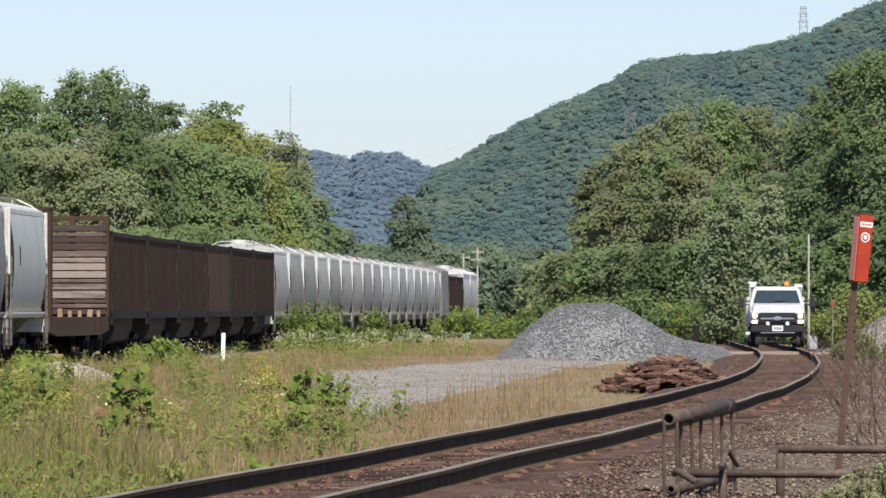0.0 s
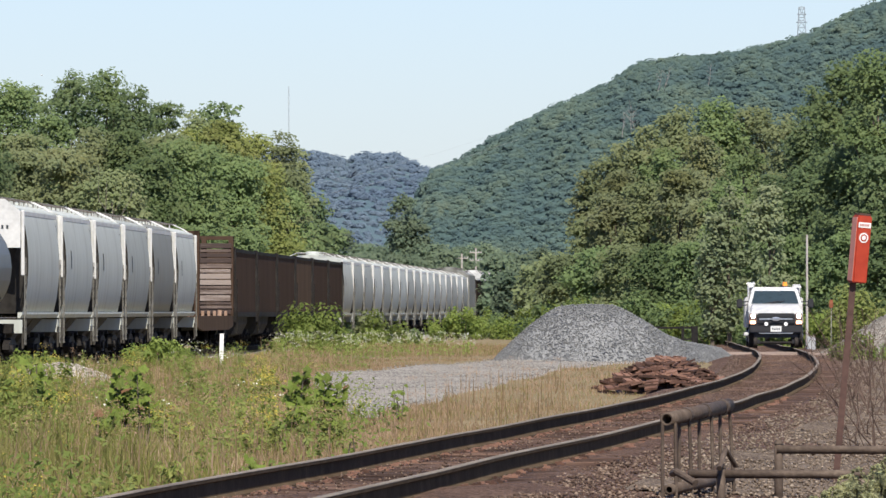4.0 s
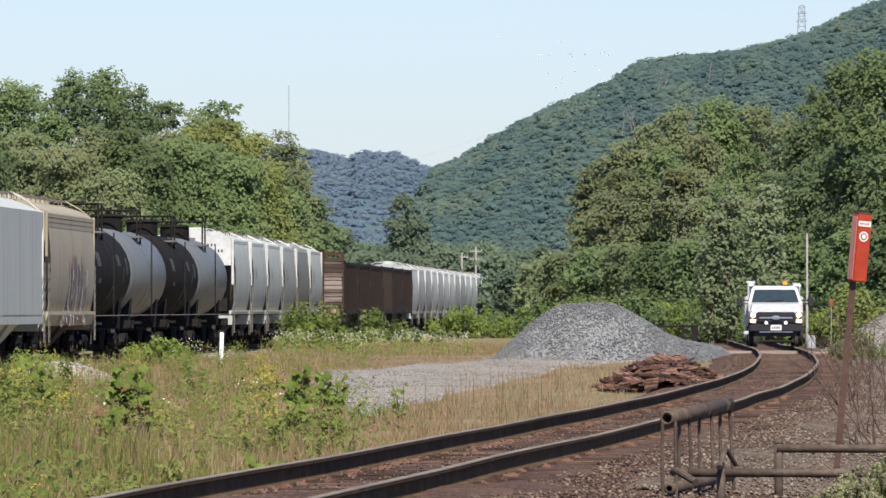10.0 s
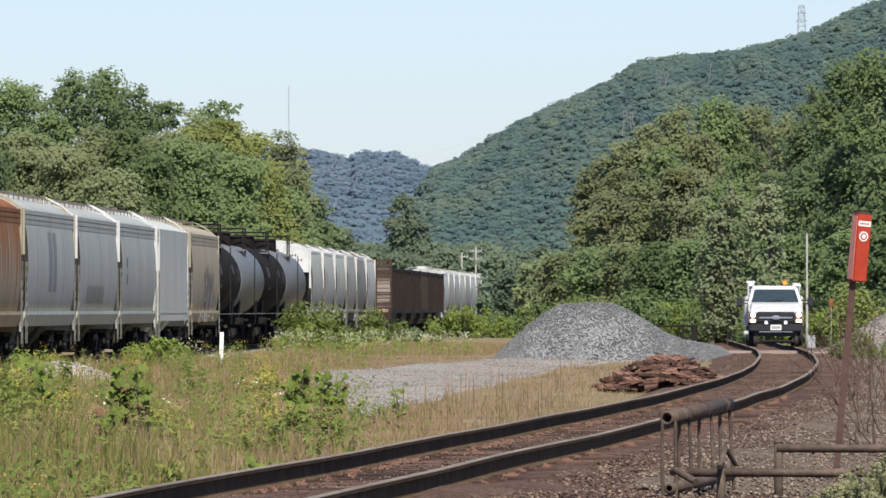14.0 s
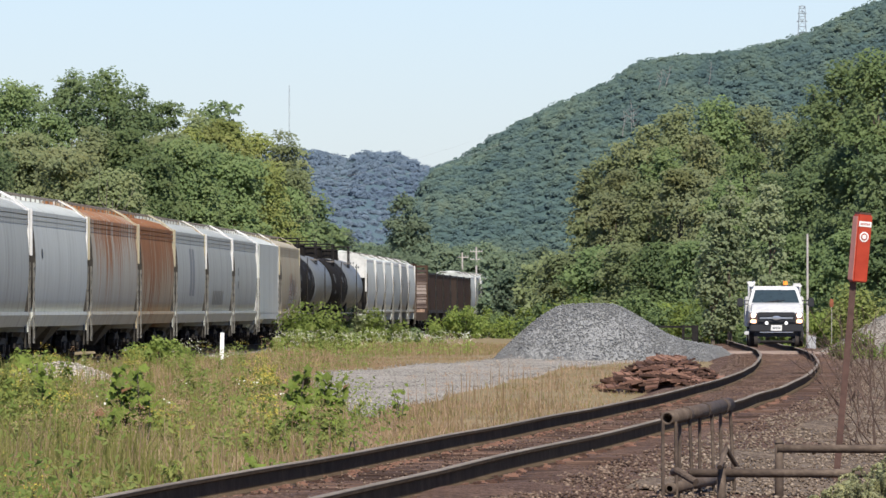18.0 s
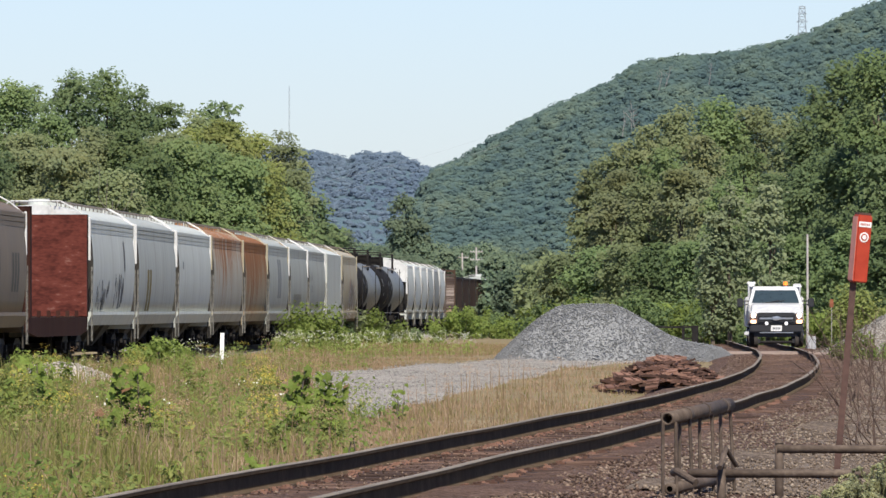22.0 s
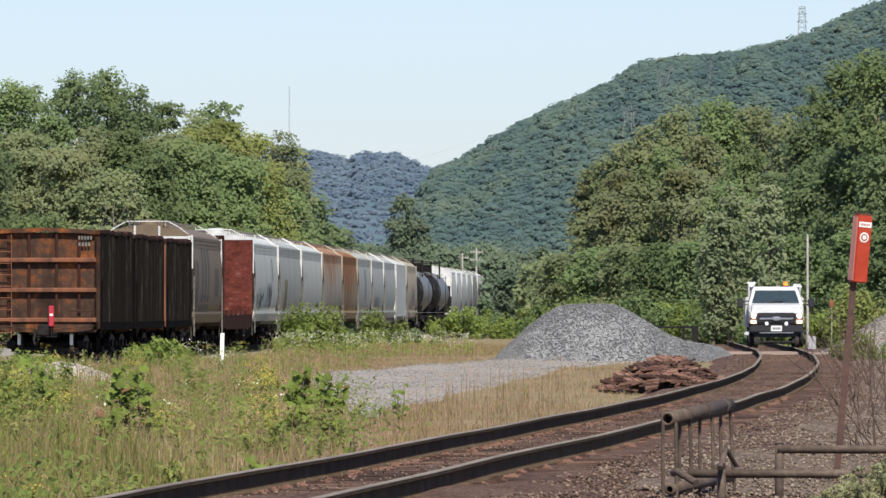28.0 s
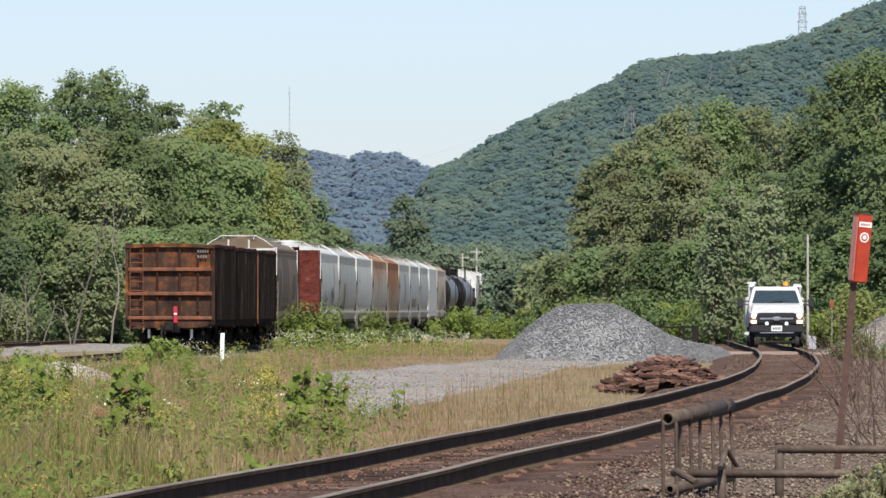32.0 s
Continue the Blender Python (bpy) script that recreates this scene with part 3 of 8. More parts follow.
def hill(name, dist, depth, pts, mat, wood, label, cell, seed, xr):
    """A wooded ridge: one slope, and on it the wood, crown beside crown."""
    rng = np.random.default_rng(seed)
    high = max(z for _, z in pts)

    def lie(x, u):
        spur = 0.07 * np.sin(x * 0.075 + u * 3) + 0.05 * np.sin(x * 0.17 - u * 6)
        return -5.0 + (ridge(pts, x) + 2) * np.sin(u * math.pi / 2) ** 1.15 * (1 + spur * (1 - u))
    xs, us = np.arange(xr[0], xr[1], 5.0), np.linspace(0, 1, int(high / 5))
    n, k = len(xs), len(us)
    gx, gu = np.meshgrid(xs, us)
    co = np.stack([gx, dist + gu * depth, lie(gx, gu)], 2).reshape(-1, 3)
    i = (np.arange(k - 1)[:, None] * n + np.arange(n - 1)[None]).ravel()
    tagged(raw(name, co, np.stack([i, i + 1, i + n + 1, i + n], 1), mat, smooth=True), label, "hill", kind="structure")
    px, pu = (g.ravel() for g in np.meshgrid(np.arange(xr[0], xr[1], cell * 0.72), np.arange(0, 1, cell * 0.5 / high)))
    px = px + rng.uniform(-0.5, 0.5, len(px)) * cell
    pu = np.clip(pu + rng.uniform(-0.4, 0.4, len(pu)) * cell / high, 0, 1)
    pz = lie(px, pu)
    ok = pz > 0
    px, pu, pz = px[ok], pu[ok], pz[ok]
    m = len(px)
    rad = cell * rng.uniform(0.36, 0.72, m) * rng.choice([0.75, 1.0, 1.0, 1.2], m)
    c = np.stack([px, dist + pu * depth, pz + 0.2 + rng.normal(0, 0.5, m)], 1)
    # a rounded heart for each crown
    ball = bmesh.new()
    bmesh.ops.create_icosphere(ball, subdivisions=1, radius=1)
    bv = np.array([v.co[:] for v in ball.verts])
    bf = np.array([[v.index for v in f.verts] for f in ball.faces])
    ball.free()
    hearts = c[:, None] + bv[None] * (rad * 0.78)[:, None, None] * (1 + rng.normal(0, 0.1, (m, len(bv), 1))) * np.array([1.15, 0.42, 0.72])
    parts = [(hearts.reshape(-1, 3), (bf[None] + (np.arange(m) * len(bv))[:, None, None]).reshape(-1, 3))]
    # and over it the leaf masses of its boughs
    boughs, per = 9, 6
    bd = unit(rng.normal(0, 1, (m * boughs, 3)) * np.array([1, 0.8, 0.8]) + np.array([0, -0.5, 0.5])).reshape(m, boughs, 1, 3)
    sub = unit((rng.normal(0, 0.75, (m, boughs, per, 3)) + bd + np.array([0, -0.35, 0.4])).reshape(-1, 3)).reshape(m, boughs, per, 3)
    at = c[:, None, None] + (bd * 0.54 + sub * 0.44) * rad[:, None, None, None] * np.array([1.2, 0.46, 0.78])
    nor = sub + np.array([0.05, -0.45, 0.55]) + rng.normal(0, 0.15, sub.shape)
    parts.append(small_leaves(rng, at.reshape(-1, 3), nor.reshape(-1, 3), cell * 0.155, 0.05))
    tagged(raw(name + "_wood", *merge(parts), wood), label + ", crowns of its wood", "wood", kind="stuff")


NEAR_RIDGE = [(-60.7, 3.2), (-39.0, 19.5), (-22.8, 37.1), (-14.6, 52.0), (-3.8, 68.8), (9.8, 74.2), (26.0, 85.9), (42.3, 94.0), (58.5, 101.3), (77.5, 108.9), (93.8, 120.3), (112.7, 123.0), (137.1, 124.6), (153.4, 127.3), (175.0, 134.6), (194.0, 144.0), (212.4, 151.4), (248.2, 164.4), (302.4, 170.8)]
FAR_RIDGE = [(-245.3, 69.2), (-120.2, 78.6), (-95.1, 88.6), (-82.6, 90.5), (-67.0, 89.6), (-51.3, 85.5), (-46.6, 89.9), (-26.3, 88.0), (-10.6, 81.1), (1.9, 79.5), (20.7, 69.2), (67.6, 47.3)]
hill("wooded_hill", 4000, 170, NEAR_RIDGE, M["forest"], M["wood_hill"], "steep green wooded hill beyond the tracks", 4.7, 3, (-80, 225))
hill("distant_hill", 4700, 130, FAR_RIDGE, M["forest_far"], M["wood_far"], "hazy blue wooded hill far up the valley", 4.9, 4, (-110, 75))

# ---- the freight train ----
# a car's own space: y from its rear end (0) forwards, x to its own right, z from the rail top
def shared_wheelset():
    bm = bmesh.new()
    for s in (-1, 1):
        rings = []
        for x, r in ((0.66, 0.0), (0.68, 0.455), (0.715, 0.455), (0.72, 0.425), (0.80, 0.42), (0.80, 0.33), (0.78, 0.0)):
            rings.append([(s * x, r * math.cos(k * math.tau / 12), r * math.sin(k * math.tau / 12)) for k in range(12)])
        loft(bm, rings, caps=False)
    tube(bm, [(-0.75, 0, 0), (0.75, 0, 0)], 0.08, 8)
    bmesh.ops.remove_doubles(bm, verts=bm.verts, dist=0.0005)
    return part("wheelset", bm, M["wheel"])


def shared_side_frame():
    bm = bmesh.new()
    out = [(-1.25, 0.42), (-1.2, 0.55), (-0.55, 0.70), (0.55, 0.70), (1.2, 0.55), (1.25, 0.42), (1.05, 0.34), (0.75, 0.42), (0.45, 0.22), (-0.45, 0.22), (-0.75, 0.42), (-1.05, 0.34)]
    loft(bm, [[(-0.09, y, z) for y, z in out], [(0.09, y, z) for y, z in out]])
    for y in (-0.16, 0, 0.16):
        tube(bm, [(0.06, y, 0.28), (0.06, y, 0.55)], 0.06, 8)
    for y in (-0.9, 0.9):
        tube(bm, [(0.05, y, 0.42), (0.17, y, 0.42)], 0.12, 10)
    return part("side_frame", bm, M["black"])


WHEELSET, SIDE_FRAME = shared_wheelset(), shared_side_frame()


def bogie(car, y):
    bm = bmesh.new()
    box(bm, -1.0, 1.0, -0.22, 0.22, 0.45, 0.72)
    # added slab: hides the lit ground and keeps the underside dark
    box(bm, -0.88, 0.88, -1.25, 1.25, 0.16, 0.34)
    b = part("bogie", bm, M["black"], car)
    b.matrix_basis = pose(0, y, 0)
    for dy in (-0.9, 0.9):
        share("wheelset", WHEELSET, pose(0, dy, 0.42), b)
    share("side_frame", SIDE_FRAME, pose(0.99, 0, 0), b)
    share("side_frame", SIDE_FRAME, pose(-0.99, 0, 0, 0, 0, 180), b)


def coupler(car, y, way):
    bm = bmesh.new()
    box(bm, -0.08, 0.08, 0, 0.55, 0.76, 0.98)
    box(bm, -0.17, 0.15, 0.48, 0.78, 0.70, 1.02)
    bevelled(bm, 0.03)
    c = part("coupler", bm, M["black"], car)
    c.matrix_basis = pose(0, y, 0, 0, 0, 0 if way > 0 else 180)
    bm = bmesh.new()
    tube(bm, [(0.25, 0.0, 0.85), (0.30, 0.25, 0.55), (0.22, 0.5, 0.42), (0.12, 0.7, 0.6)], 0.03, 6)
    h = part("air_hose", bm, M["black"], car)
    h.matrix_basis = pose(0, y, 0, 0, 0, 0 if way > 0 else 180)


def ladder(car, x, y, z0, z1, mat, rungs=7, wide=0.42, along="y"):
    bm = bmesh.new()
    for e in (0, wide):
        p = (x, y + e) if along == "y" else (x + e, y)
        box(bm, p[0] - 0.011, p[0] + 0.011, p[1] - 0.011, p[1] + 0.011, z0, z1)
    for k in range(rungs):
        z = z0 + (k + 0.5) * (z1 - z0) / rungs
        if along == "y":
            tube(bm, [(x, y, z), (x, y + wide, z)], 0.013, 5)
        else:
            tube(bm, [(x, y, z), (x + wide, y, z)], 0.013, 5)
    return part("ladder", bm, mat, car)


def hopper_section(z_sill, z_eave, z_top, half, bulge, n=7):
    """Right half outline, from sill to crown, then mirrored."""
    side = []
    for k in range(n + 1):
        t = k / n
        side.append((half - 0.10 + bulge * math.sin(math.pi * min(1, t * 1.02)) ** 0.8, z_sill + (z_eave - z_sill) * t))
    roof = [(half - 0.12, z_eave + 0.06), (half * 0.72, z_eave + (z_top - z_eave) * 0.55), (half * 0.38, z_eave + (z_top - z_eave) * 0.9), (0, z_top)]
    r = side + roof
    return r + [(-x, z) for x, z in r[-2::-1]]


def daub(bm, side_x, y0, y1, z0, z1, slant):
    """A stroke of paint lying on a car's side."""
    n = 4
    last = None
    for k in range(n + 1):
        z = z0 + (z1 - z0) * k / n
        e = slant * (z - z0)
        row = [bm.verts.new((side_x(z) + 0.009, y + e, z)) for y in (y0, y1)]
        if last:
            bm.faces.new((last[0], last[1], row[1], row[0]))
        last = row


def covered_hopper(spec):
    """A covered hopper car. spec: length, paint, trim, style ('small', 'large', 'slab')."""
    L, paint, trim, style = spec["length"], M[spec["paint"]], M[spec.get("trim", "light_grey_paint")], spec["style"]
    small = style == "small"
    zs, ze, zt, half = (1.18, 3.72, 4.02, 1.52) if small else (1.30, 4.02, 4.45, 1.58)
    up = spec.get("lift", 0)
    zs, ze, zt = zs + (up * 0.6 if small else 0), ze + up, zt + up
    low = up * 0.6 if small else 0
    car = thing("hopper_car", spec["label"], "hopper car", "cars of the freight train")
    a, b = 0.35, L - 0.35
    # body: bulging barrel between the ends, sloping end sheets below
    bm = bmesh.new()
    if style == "slab":
        out = [(half, 1.25), (half, ze), (half * 0.7, ze + 0.22), (0.5, zt), (-0.5, zt), (-half * 0.7, ze + 0.22), (-half, ze), (-half, 1.25)]
        prism(bm, out, a + 0.9, b - 0.9)
    else:
        bulge = 0.17 if small else 0.14
        full = hopper_section(zs, ze, zt, half, bulge)
        near = hopper_section(zs + (ze - zs) * 0.72, ze, zt, half, bulge * 0.3)
        # the ends are recessed below the roof, between the corner post and the side sheet
        mid = hopper_section(zs + (ze - zs) * 0.12, ze, zt, half, bulge * 0.8)
        mid = [(math.copysign(max(0.0, abs(x) - 0.55 * max(0.0, 1 - (max(z - zs, 0) / ((ze - zs) * 0.78)) ** 3)), x), z) for x, z in mid]
        deep, rim = (0.80, 0.95) if small else (0.50, 0.62)
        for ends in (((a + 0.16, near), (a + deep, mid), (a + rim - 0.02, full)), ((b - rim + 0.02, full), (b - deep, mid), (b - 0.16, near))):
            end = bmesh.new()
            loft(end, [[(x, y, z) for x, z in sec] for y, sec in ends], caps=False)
            # dark colour stands for the shade between post and side sheet
            part("end_slope", end, M["shaded_end"], car, "sloping end sheet, coloured dark for the shade in its recess", smooth=True)
        # roof and eave run on over the recessed ends
        for y0, y1 in ((a + 0.02, a + rim), (b - rim, b - 0.02)):
            end = bmesh.new()
            loft(end, [[(x * 1.004, y, z + 0.004) for x, z in near] for y in (y0, y1)])
            part("roof_end", end, paint if small or paint == M["brown_grey_paint"] else trim, car)
        loft(bm, [[(x, y, z) for x, z in full] for y in (a + rim, b - rim)], caps=False)
    part("body", bm, paint, car, smooth=style != "slab")
    outline = full[:8] if style != "slab" else [(half, 1.25), (half, ze)]

    def side_x(z):
        return float(np.interp(z, [q[1] for q in outline], [q[0] for q in outline])) if z > outline[0][1] else (1.6 if style == "large" else outline[0][0])
    # eave band with grooves
    for s in (-1, 1):
        bm = bmesh.new()
        x = s * (half - (0.15 if small else 0.11))
        for k in range(1 if small else 3):
            z = ze - 0.10 - 0.13 * k
            box(bm, min(x, x + s * 0.08), max(x, x + s * 0.08), a + 0.1, b - 0.1, z, z + 0.105)
        part("eave_band", bm, paint if not small else trim, car)
        # side sill
        bm = bmesh.new()
        if small:
            skirt = ((1.38, 1.06), (1.44, 1.06), (1.505, 1.16), (1.50, 1.21), (1.38, 1.21))
            loft(bm, [[(s * x, y, z + low) for x, z in skirt[::s]] for y in (a, b)])
        elif style == "slab":
            box(bm, min(s * 1.5, s * 1.58), max(s * 1.5, s * 1.58), a, b, 1.05, 1.3)
        else:
            skirt = ((1.38, 0.99), (1.47, 0.99), (1.60, 1.29), (1.59, 1.38), (1.38, 1.38))
            loft(bm, [[(s * x, y, z) for x, z in skirt[::s]] for y in (a, b)])
        part("side_sill", bm, paint, car)
        # corner posts at both ends
        for y in (a - 0.02, b - 0.10):
            bm = bmesh.new()
            if small or style == "slab":
                box(bm, min(s * 1.47, s * 1.56), max(s * 1.47, s * 1.56), y, y + 0.065, 2.35 if small else 0.95, ze + 0.02)
            else:
                box(bm, min(s * 1.51, s * 1.58), max(s * 1.51, s * 1.58), y, y + 0.10, 2.85, ze + 0.06)
            bevelled(bm, 0.015)
            part("corner_post", bm, trim, car)
        ladder(car, s * (1.56 if small else 1.60), a + 0.08, 0.55, ze - (1.2 if small else 1.35), M["ladder_grey"], 8)
        ladder(car, s * (1.56 if small else 1.60), b - 0.5, 0.55, ze - (1.2 if small else 1.35), M["ladder_grey"], 8)
        # step under the corner
        for y in (a + 0.05, b - 0.5):
            bm = bmesh.new()
            tube(bm, [(s * 1.5, y, 1.0), (s * 1.5, y, 0.45), (s * 1.5, y + 0.4, 0.45), (s * 1.5, y + 0.4, 1.0)], 0.02, 5)
            part("step", bm, M["dark_underbody"], car)
    # grab hoops over the roof ends
    for y in (a + 0.06, b - 0.06):
        bm = bmesh.new()
        h = zt + 0.10
        tube(bm, [(-half + 0.02, y, ze - 0.05), (-half * 0.72, y, ze + (zt - ze) * 0.7), (-half * 0.45, y, h), (half * 0.45, y, h), (half * 0.72, y, ze + (zt - ze) * 0.7), (half - 0.02, y, ze - 0.05)], 0.022, 6)
        for x in (-0.62, 0.62):
            tube(bm, [(x, y, ze - 0.4), (x, y, h - 0.03)], 0.016, 5)
        part("end_hoop", bm, trim, car, "white end rail")
    # roof walk and hatches
    for s in (-1, 1):
        bm = bmesh.new()
        for k in range(3):
            x = s * (0.46 + 0.13 * k)
            box(bm, x - 0.018, x + 0.018, a - 0.15, b + 0.15, zt + 0.085, zt + 0.105)
        for k in range(int(L / 0.55)):
            y = a + 0.1 + k * 0.55
            box(bm, s * 0.59 - 0.2, s * 0.59 + 0.2, y, y + 0.03, zt + 0.075, zt + 0.085)
            if k % 3 == 0:
                box(bm, s * 0.6 - 0.016, s * 0.6 + 0.016, y, y + 0.022, zt - 0.2, zt + 0.075)
        part("roof_walk", bm, M["grating"], car)
    n = max(2, int((L - 2.4) / 2.6))
    for k in range(n):
        y = a + 1.4 + k * (L - 2.8) / max(1, n - 1)
        bm = bmesh.new()
        bmesh.ops.create_cone(bm, cap_ends=True, segments=14, radius1=0.33, radius2=0.30, depth=0.2, matrix=Matrix.Translation((0, y, zt + 0.08)))
        part("roof_hatch", bm, paint, car)
    # hopper bays
    bays = 2 if small else 3
    for k in range(bays):
        c = L / 2 + (k - (bays - 1) / 2) * (L - 6.4) / bays
        w = (L - 6.4) / bays * 0.48
        bm = bmesh.new()
        loft(bm, [[(-1.35, c - w, 1.3), (1.35, c - w, 1.3), (1.35, c + w, 1.3), (-1.35, c + w, 1.3)], [(-0.6, c - 0.3, 0.35), (0.6, c - 0.3, 0.35), (0.6, c + 0.3, 0.35), (-0.6, c + 0.3, 0.35)]])
        part("discharge_bay", bm, paint if style == "slab" else M["dark_underbody"], car)
    # end platform with slope sheet stays, underframe
    for y, w in ((a, 1), (b, -1)):
        bm = bmesh.new()
        box(bm, -1.5, 1.5, min(y, y + w * 0.25), max(y, y + w * 0.25), 0.85, 1.2)
        part("end_sill", bm, paint, car)
        if not small or style == "slab":
            bm = bmesh.new()
            for x in (-0.9, 0.9):
                tube(bm, [(x, y + w * 0.2, 1.2), (x * 0.8, y + w * 0.35, ze - 1.2)], 0.05, 6)
            e = 1.45 if style == "slab" else 0.98
            loft(bm, [[(-e, y + w * 0.42, ze - 0.9), (e, y + w * 0.42, ze - 0.9), (e, y + w * 0.46, ze - 0.05), (-e, y + w * 0.46, ze - 0.05)], [(-e, y + w * 2.3, 1.2), (e, y + w * 2.3, 1.2), (e, y + w * 1.5, ze - 0.05), (-e, y + w * 1.5, ze - 0.05)]])
            part("end_slope_sheet", bm, paint, car)
            if style == "large":
                bm = bmesh.new()
                for x in (-1.45, -0.42, 0.42, 1.45):
                    hi = zt - 0.05 if abs(x) < 1 else ze + 0.04
                    box(bm, x - 0.035, x + 0.035, min(y - w * 0.04, y + w * 0.03), max(y - w * 0.04, y + w * 0.03), ze - 0.95, hi)
                box(bm, -1.48, 1.48, min(y - w * 0.045, y + w * 0.02), max(y - w * 0.045, y + w * 0.02), ze - 0.06, ze + 0.02)
                part("end_frame", bm, trim, car, "pale frame across the upper end")
        bm = bmesh.new()
        tube(bm, [(-0.45, y + w * 0.15, 1.9), (-0.45, y + w * 0.02, 1.9)], 0.26, 14)
        part("brake_wheel", bm, M["black"], car)
    bm = bmesh.new()
    box(bm, -0.3, 0.3, a, b, 0.75, 1.15)
    part("centre_sill", bm, M["black"], car)
    # stencils and tags as bars of their size
    for y, z, w, h, mat in spec.get("marks", ()):
        bm = bmesh.new()
        for k in range(spec.get("strokes", 4)):
            yy = y + k * w / spec.get("strokes", 4)
            daub(bm, side_x, yy, yy + w / spec.get("strokes", 4) * 0.7, z, z + h, 0)
        part("stencil", bm, M[mat], car, "worn painted marking")
    for y, z, w, h, n, mats in spec.get("tags", ()):
        rng = random.Random(int(y * 10) + n)
        for mat in mats:
            for k in range(n):
                bm = bmesh.new()
                y0, z0 = y + rng.random() * w, z + rng.random() ** 1.4 * h * 0.7
                daub(bm, side_x, y0, y0 + rng.uniform(0.06, 0.3), z0, min(z + h, z0 + rng.uniform(0.15, 0.6) * h), rng.uniform(-0.35, 0.35))
                part("graffiti", bm, M[mat], car, "scrawled spray paint")
    if spec.get("end_panel"):
        # white end with a mesh shadow laid on in grey, and a two-line mark
        bm = bmesh.new()
        out = [(-1.46, ze - 0.95), (1.46, ze - 0.95), (1.46, ze), (1.05, zt + 0.02), (-1.05, zt + 0.02), (-1.46, ze)]
        prism(bm, out, a - 0.075, a - 0.035)
        panel = part("end_panel", bm, M["white"], car, "white upper end panel")
        bm = bmesh.new()
        for z, n in ((ze - 0.24, 4), (ze - 0.46, 6)):
            for k in range(n):
                box(bm, 0.44 + k * 0.13, 0.50 + k * 0.13, a - 0.082, a - 0.07, z, z + 0.10)
        part("stencil", bm, M["letter"], panel, "dark stencilled mark")
        bm = bmesh.new()
        box(bm, -0.55, 0.12, a - 0.080, a - 0.07, ze - 0.5, ze + 0.08)
        part("walkway_end", bm, M["grating"], panel, "grey patch in place of a mesh shadow")
    for y, w in ((a + 2.2, 1), (b - 2.2, 1)):
        bogie(car, y)
    coupler(car, a, -1)
    coupler(car, b, 1)
    return car


def coal_car(spec):
    """A bathtub coal gondola: deep open body with tubs hanging below the sill."""
    L, paint = spec["length"], M[spec["paint"]]
    car = thing("coal_gondola", spec["label"], "gondola car", "cars of the freight train")
    a, b = 0.4, L - 0.4
    for s in (-1, 1):
        bm = bmesh.new()
        box(bm, min(s * 1.50, s * 1.54), max(s * 1.50, s * 1.54), a, b, 1.35, 3.62)
        side = part("side_sheet", bm, paint, car)
        bm = bmesh.new()
        box(bm, min(s * 1.48, s * 1.57), max(s * 1.48, s * 1.57), a, b, 3.62, 3.74)
        part("top_chord", bm, M["black"], car)
        bm = bmesh.new()
        box(bm, min(s * 1.42, s * 1.58), max(s * 1.42, s * 1.58), a, b, 1.18, 1.37)
        part("side_sill", bm, M["black"], car)
        for y in (a, b - 0.14):
            bm = bmesh.new()
            box(bm, min(s * 1.50, s * 1.60), max(s * 1.50, s * 1.60), y, y + 0.14, 1.0, 3.78)
            part("end_post", bm, M["black"], car)
        ladder(car, s * 1.62, a + 0.2, 0.6, 2.6, M["black"], 6)
    bm = bmesh.new()
    out = [(1.42, 1.3), (1.40, 0.9), (1.2, 0.52), (0.7, 0.38), (-0.7, 0.38), (-1.2, 0.52), (-1.40, 0.9), (-1.42, 1.3)]
    prism(bm, out, a + 3.9, b - 3.9)
    part("tub", bm, M["dark_underbody"], car, "dark rounded tub")
    for y, w in ((a, 1), (b, -1)):
        bm = bmesh.new()
        box(bm, -1.5, 1.5, min(y, y + w * 0.06), max(y, y + w * 0.06), 1.2, 3.66)
        for x in (-0.9, -0.3, 0.3, 0.9):
            box(bm, x - 0.06, x + 0.06, min(y, y - w * 0.08), max(y, y - w * 0.08), 1.2, 3.6)
        part("end_sheet", bm, paint, car)
    bm = bmesh.new()
    box(bm, -1.48, 1.48, a + 0.07, b - 0.07, 1.2, 1.30)
    part("floor", bm, M["black"], car)
    bm = bmesh.new()
    box(bm, -0.3, 0.3, a, b, 0.75, 1.18)
    part("centre_sill", bm, M["black"], car)
    for y in (a + 1.9, b - 1.9):
        bogie(car, y)
    coupler(car, a, -1)
    coupler(car, b, 1)
    return car


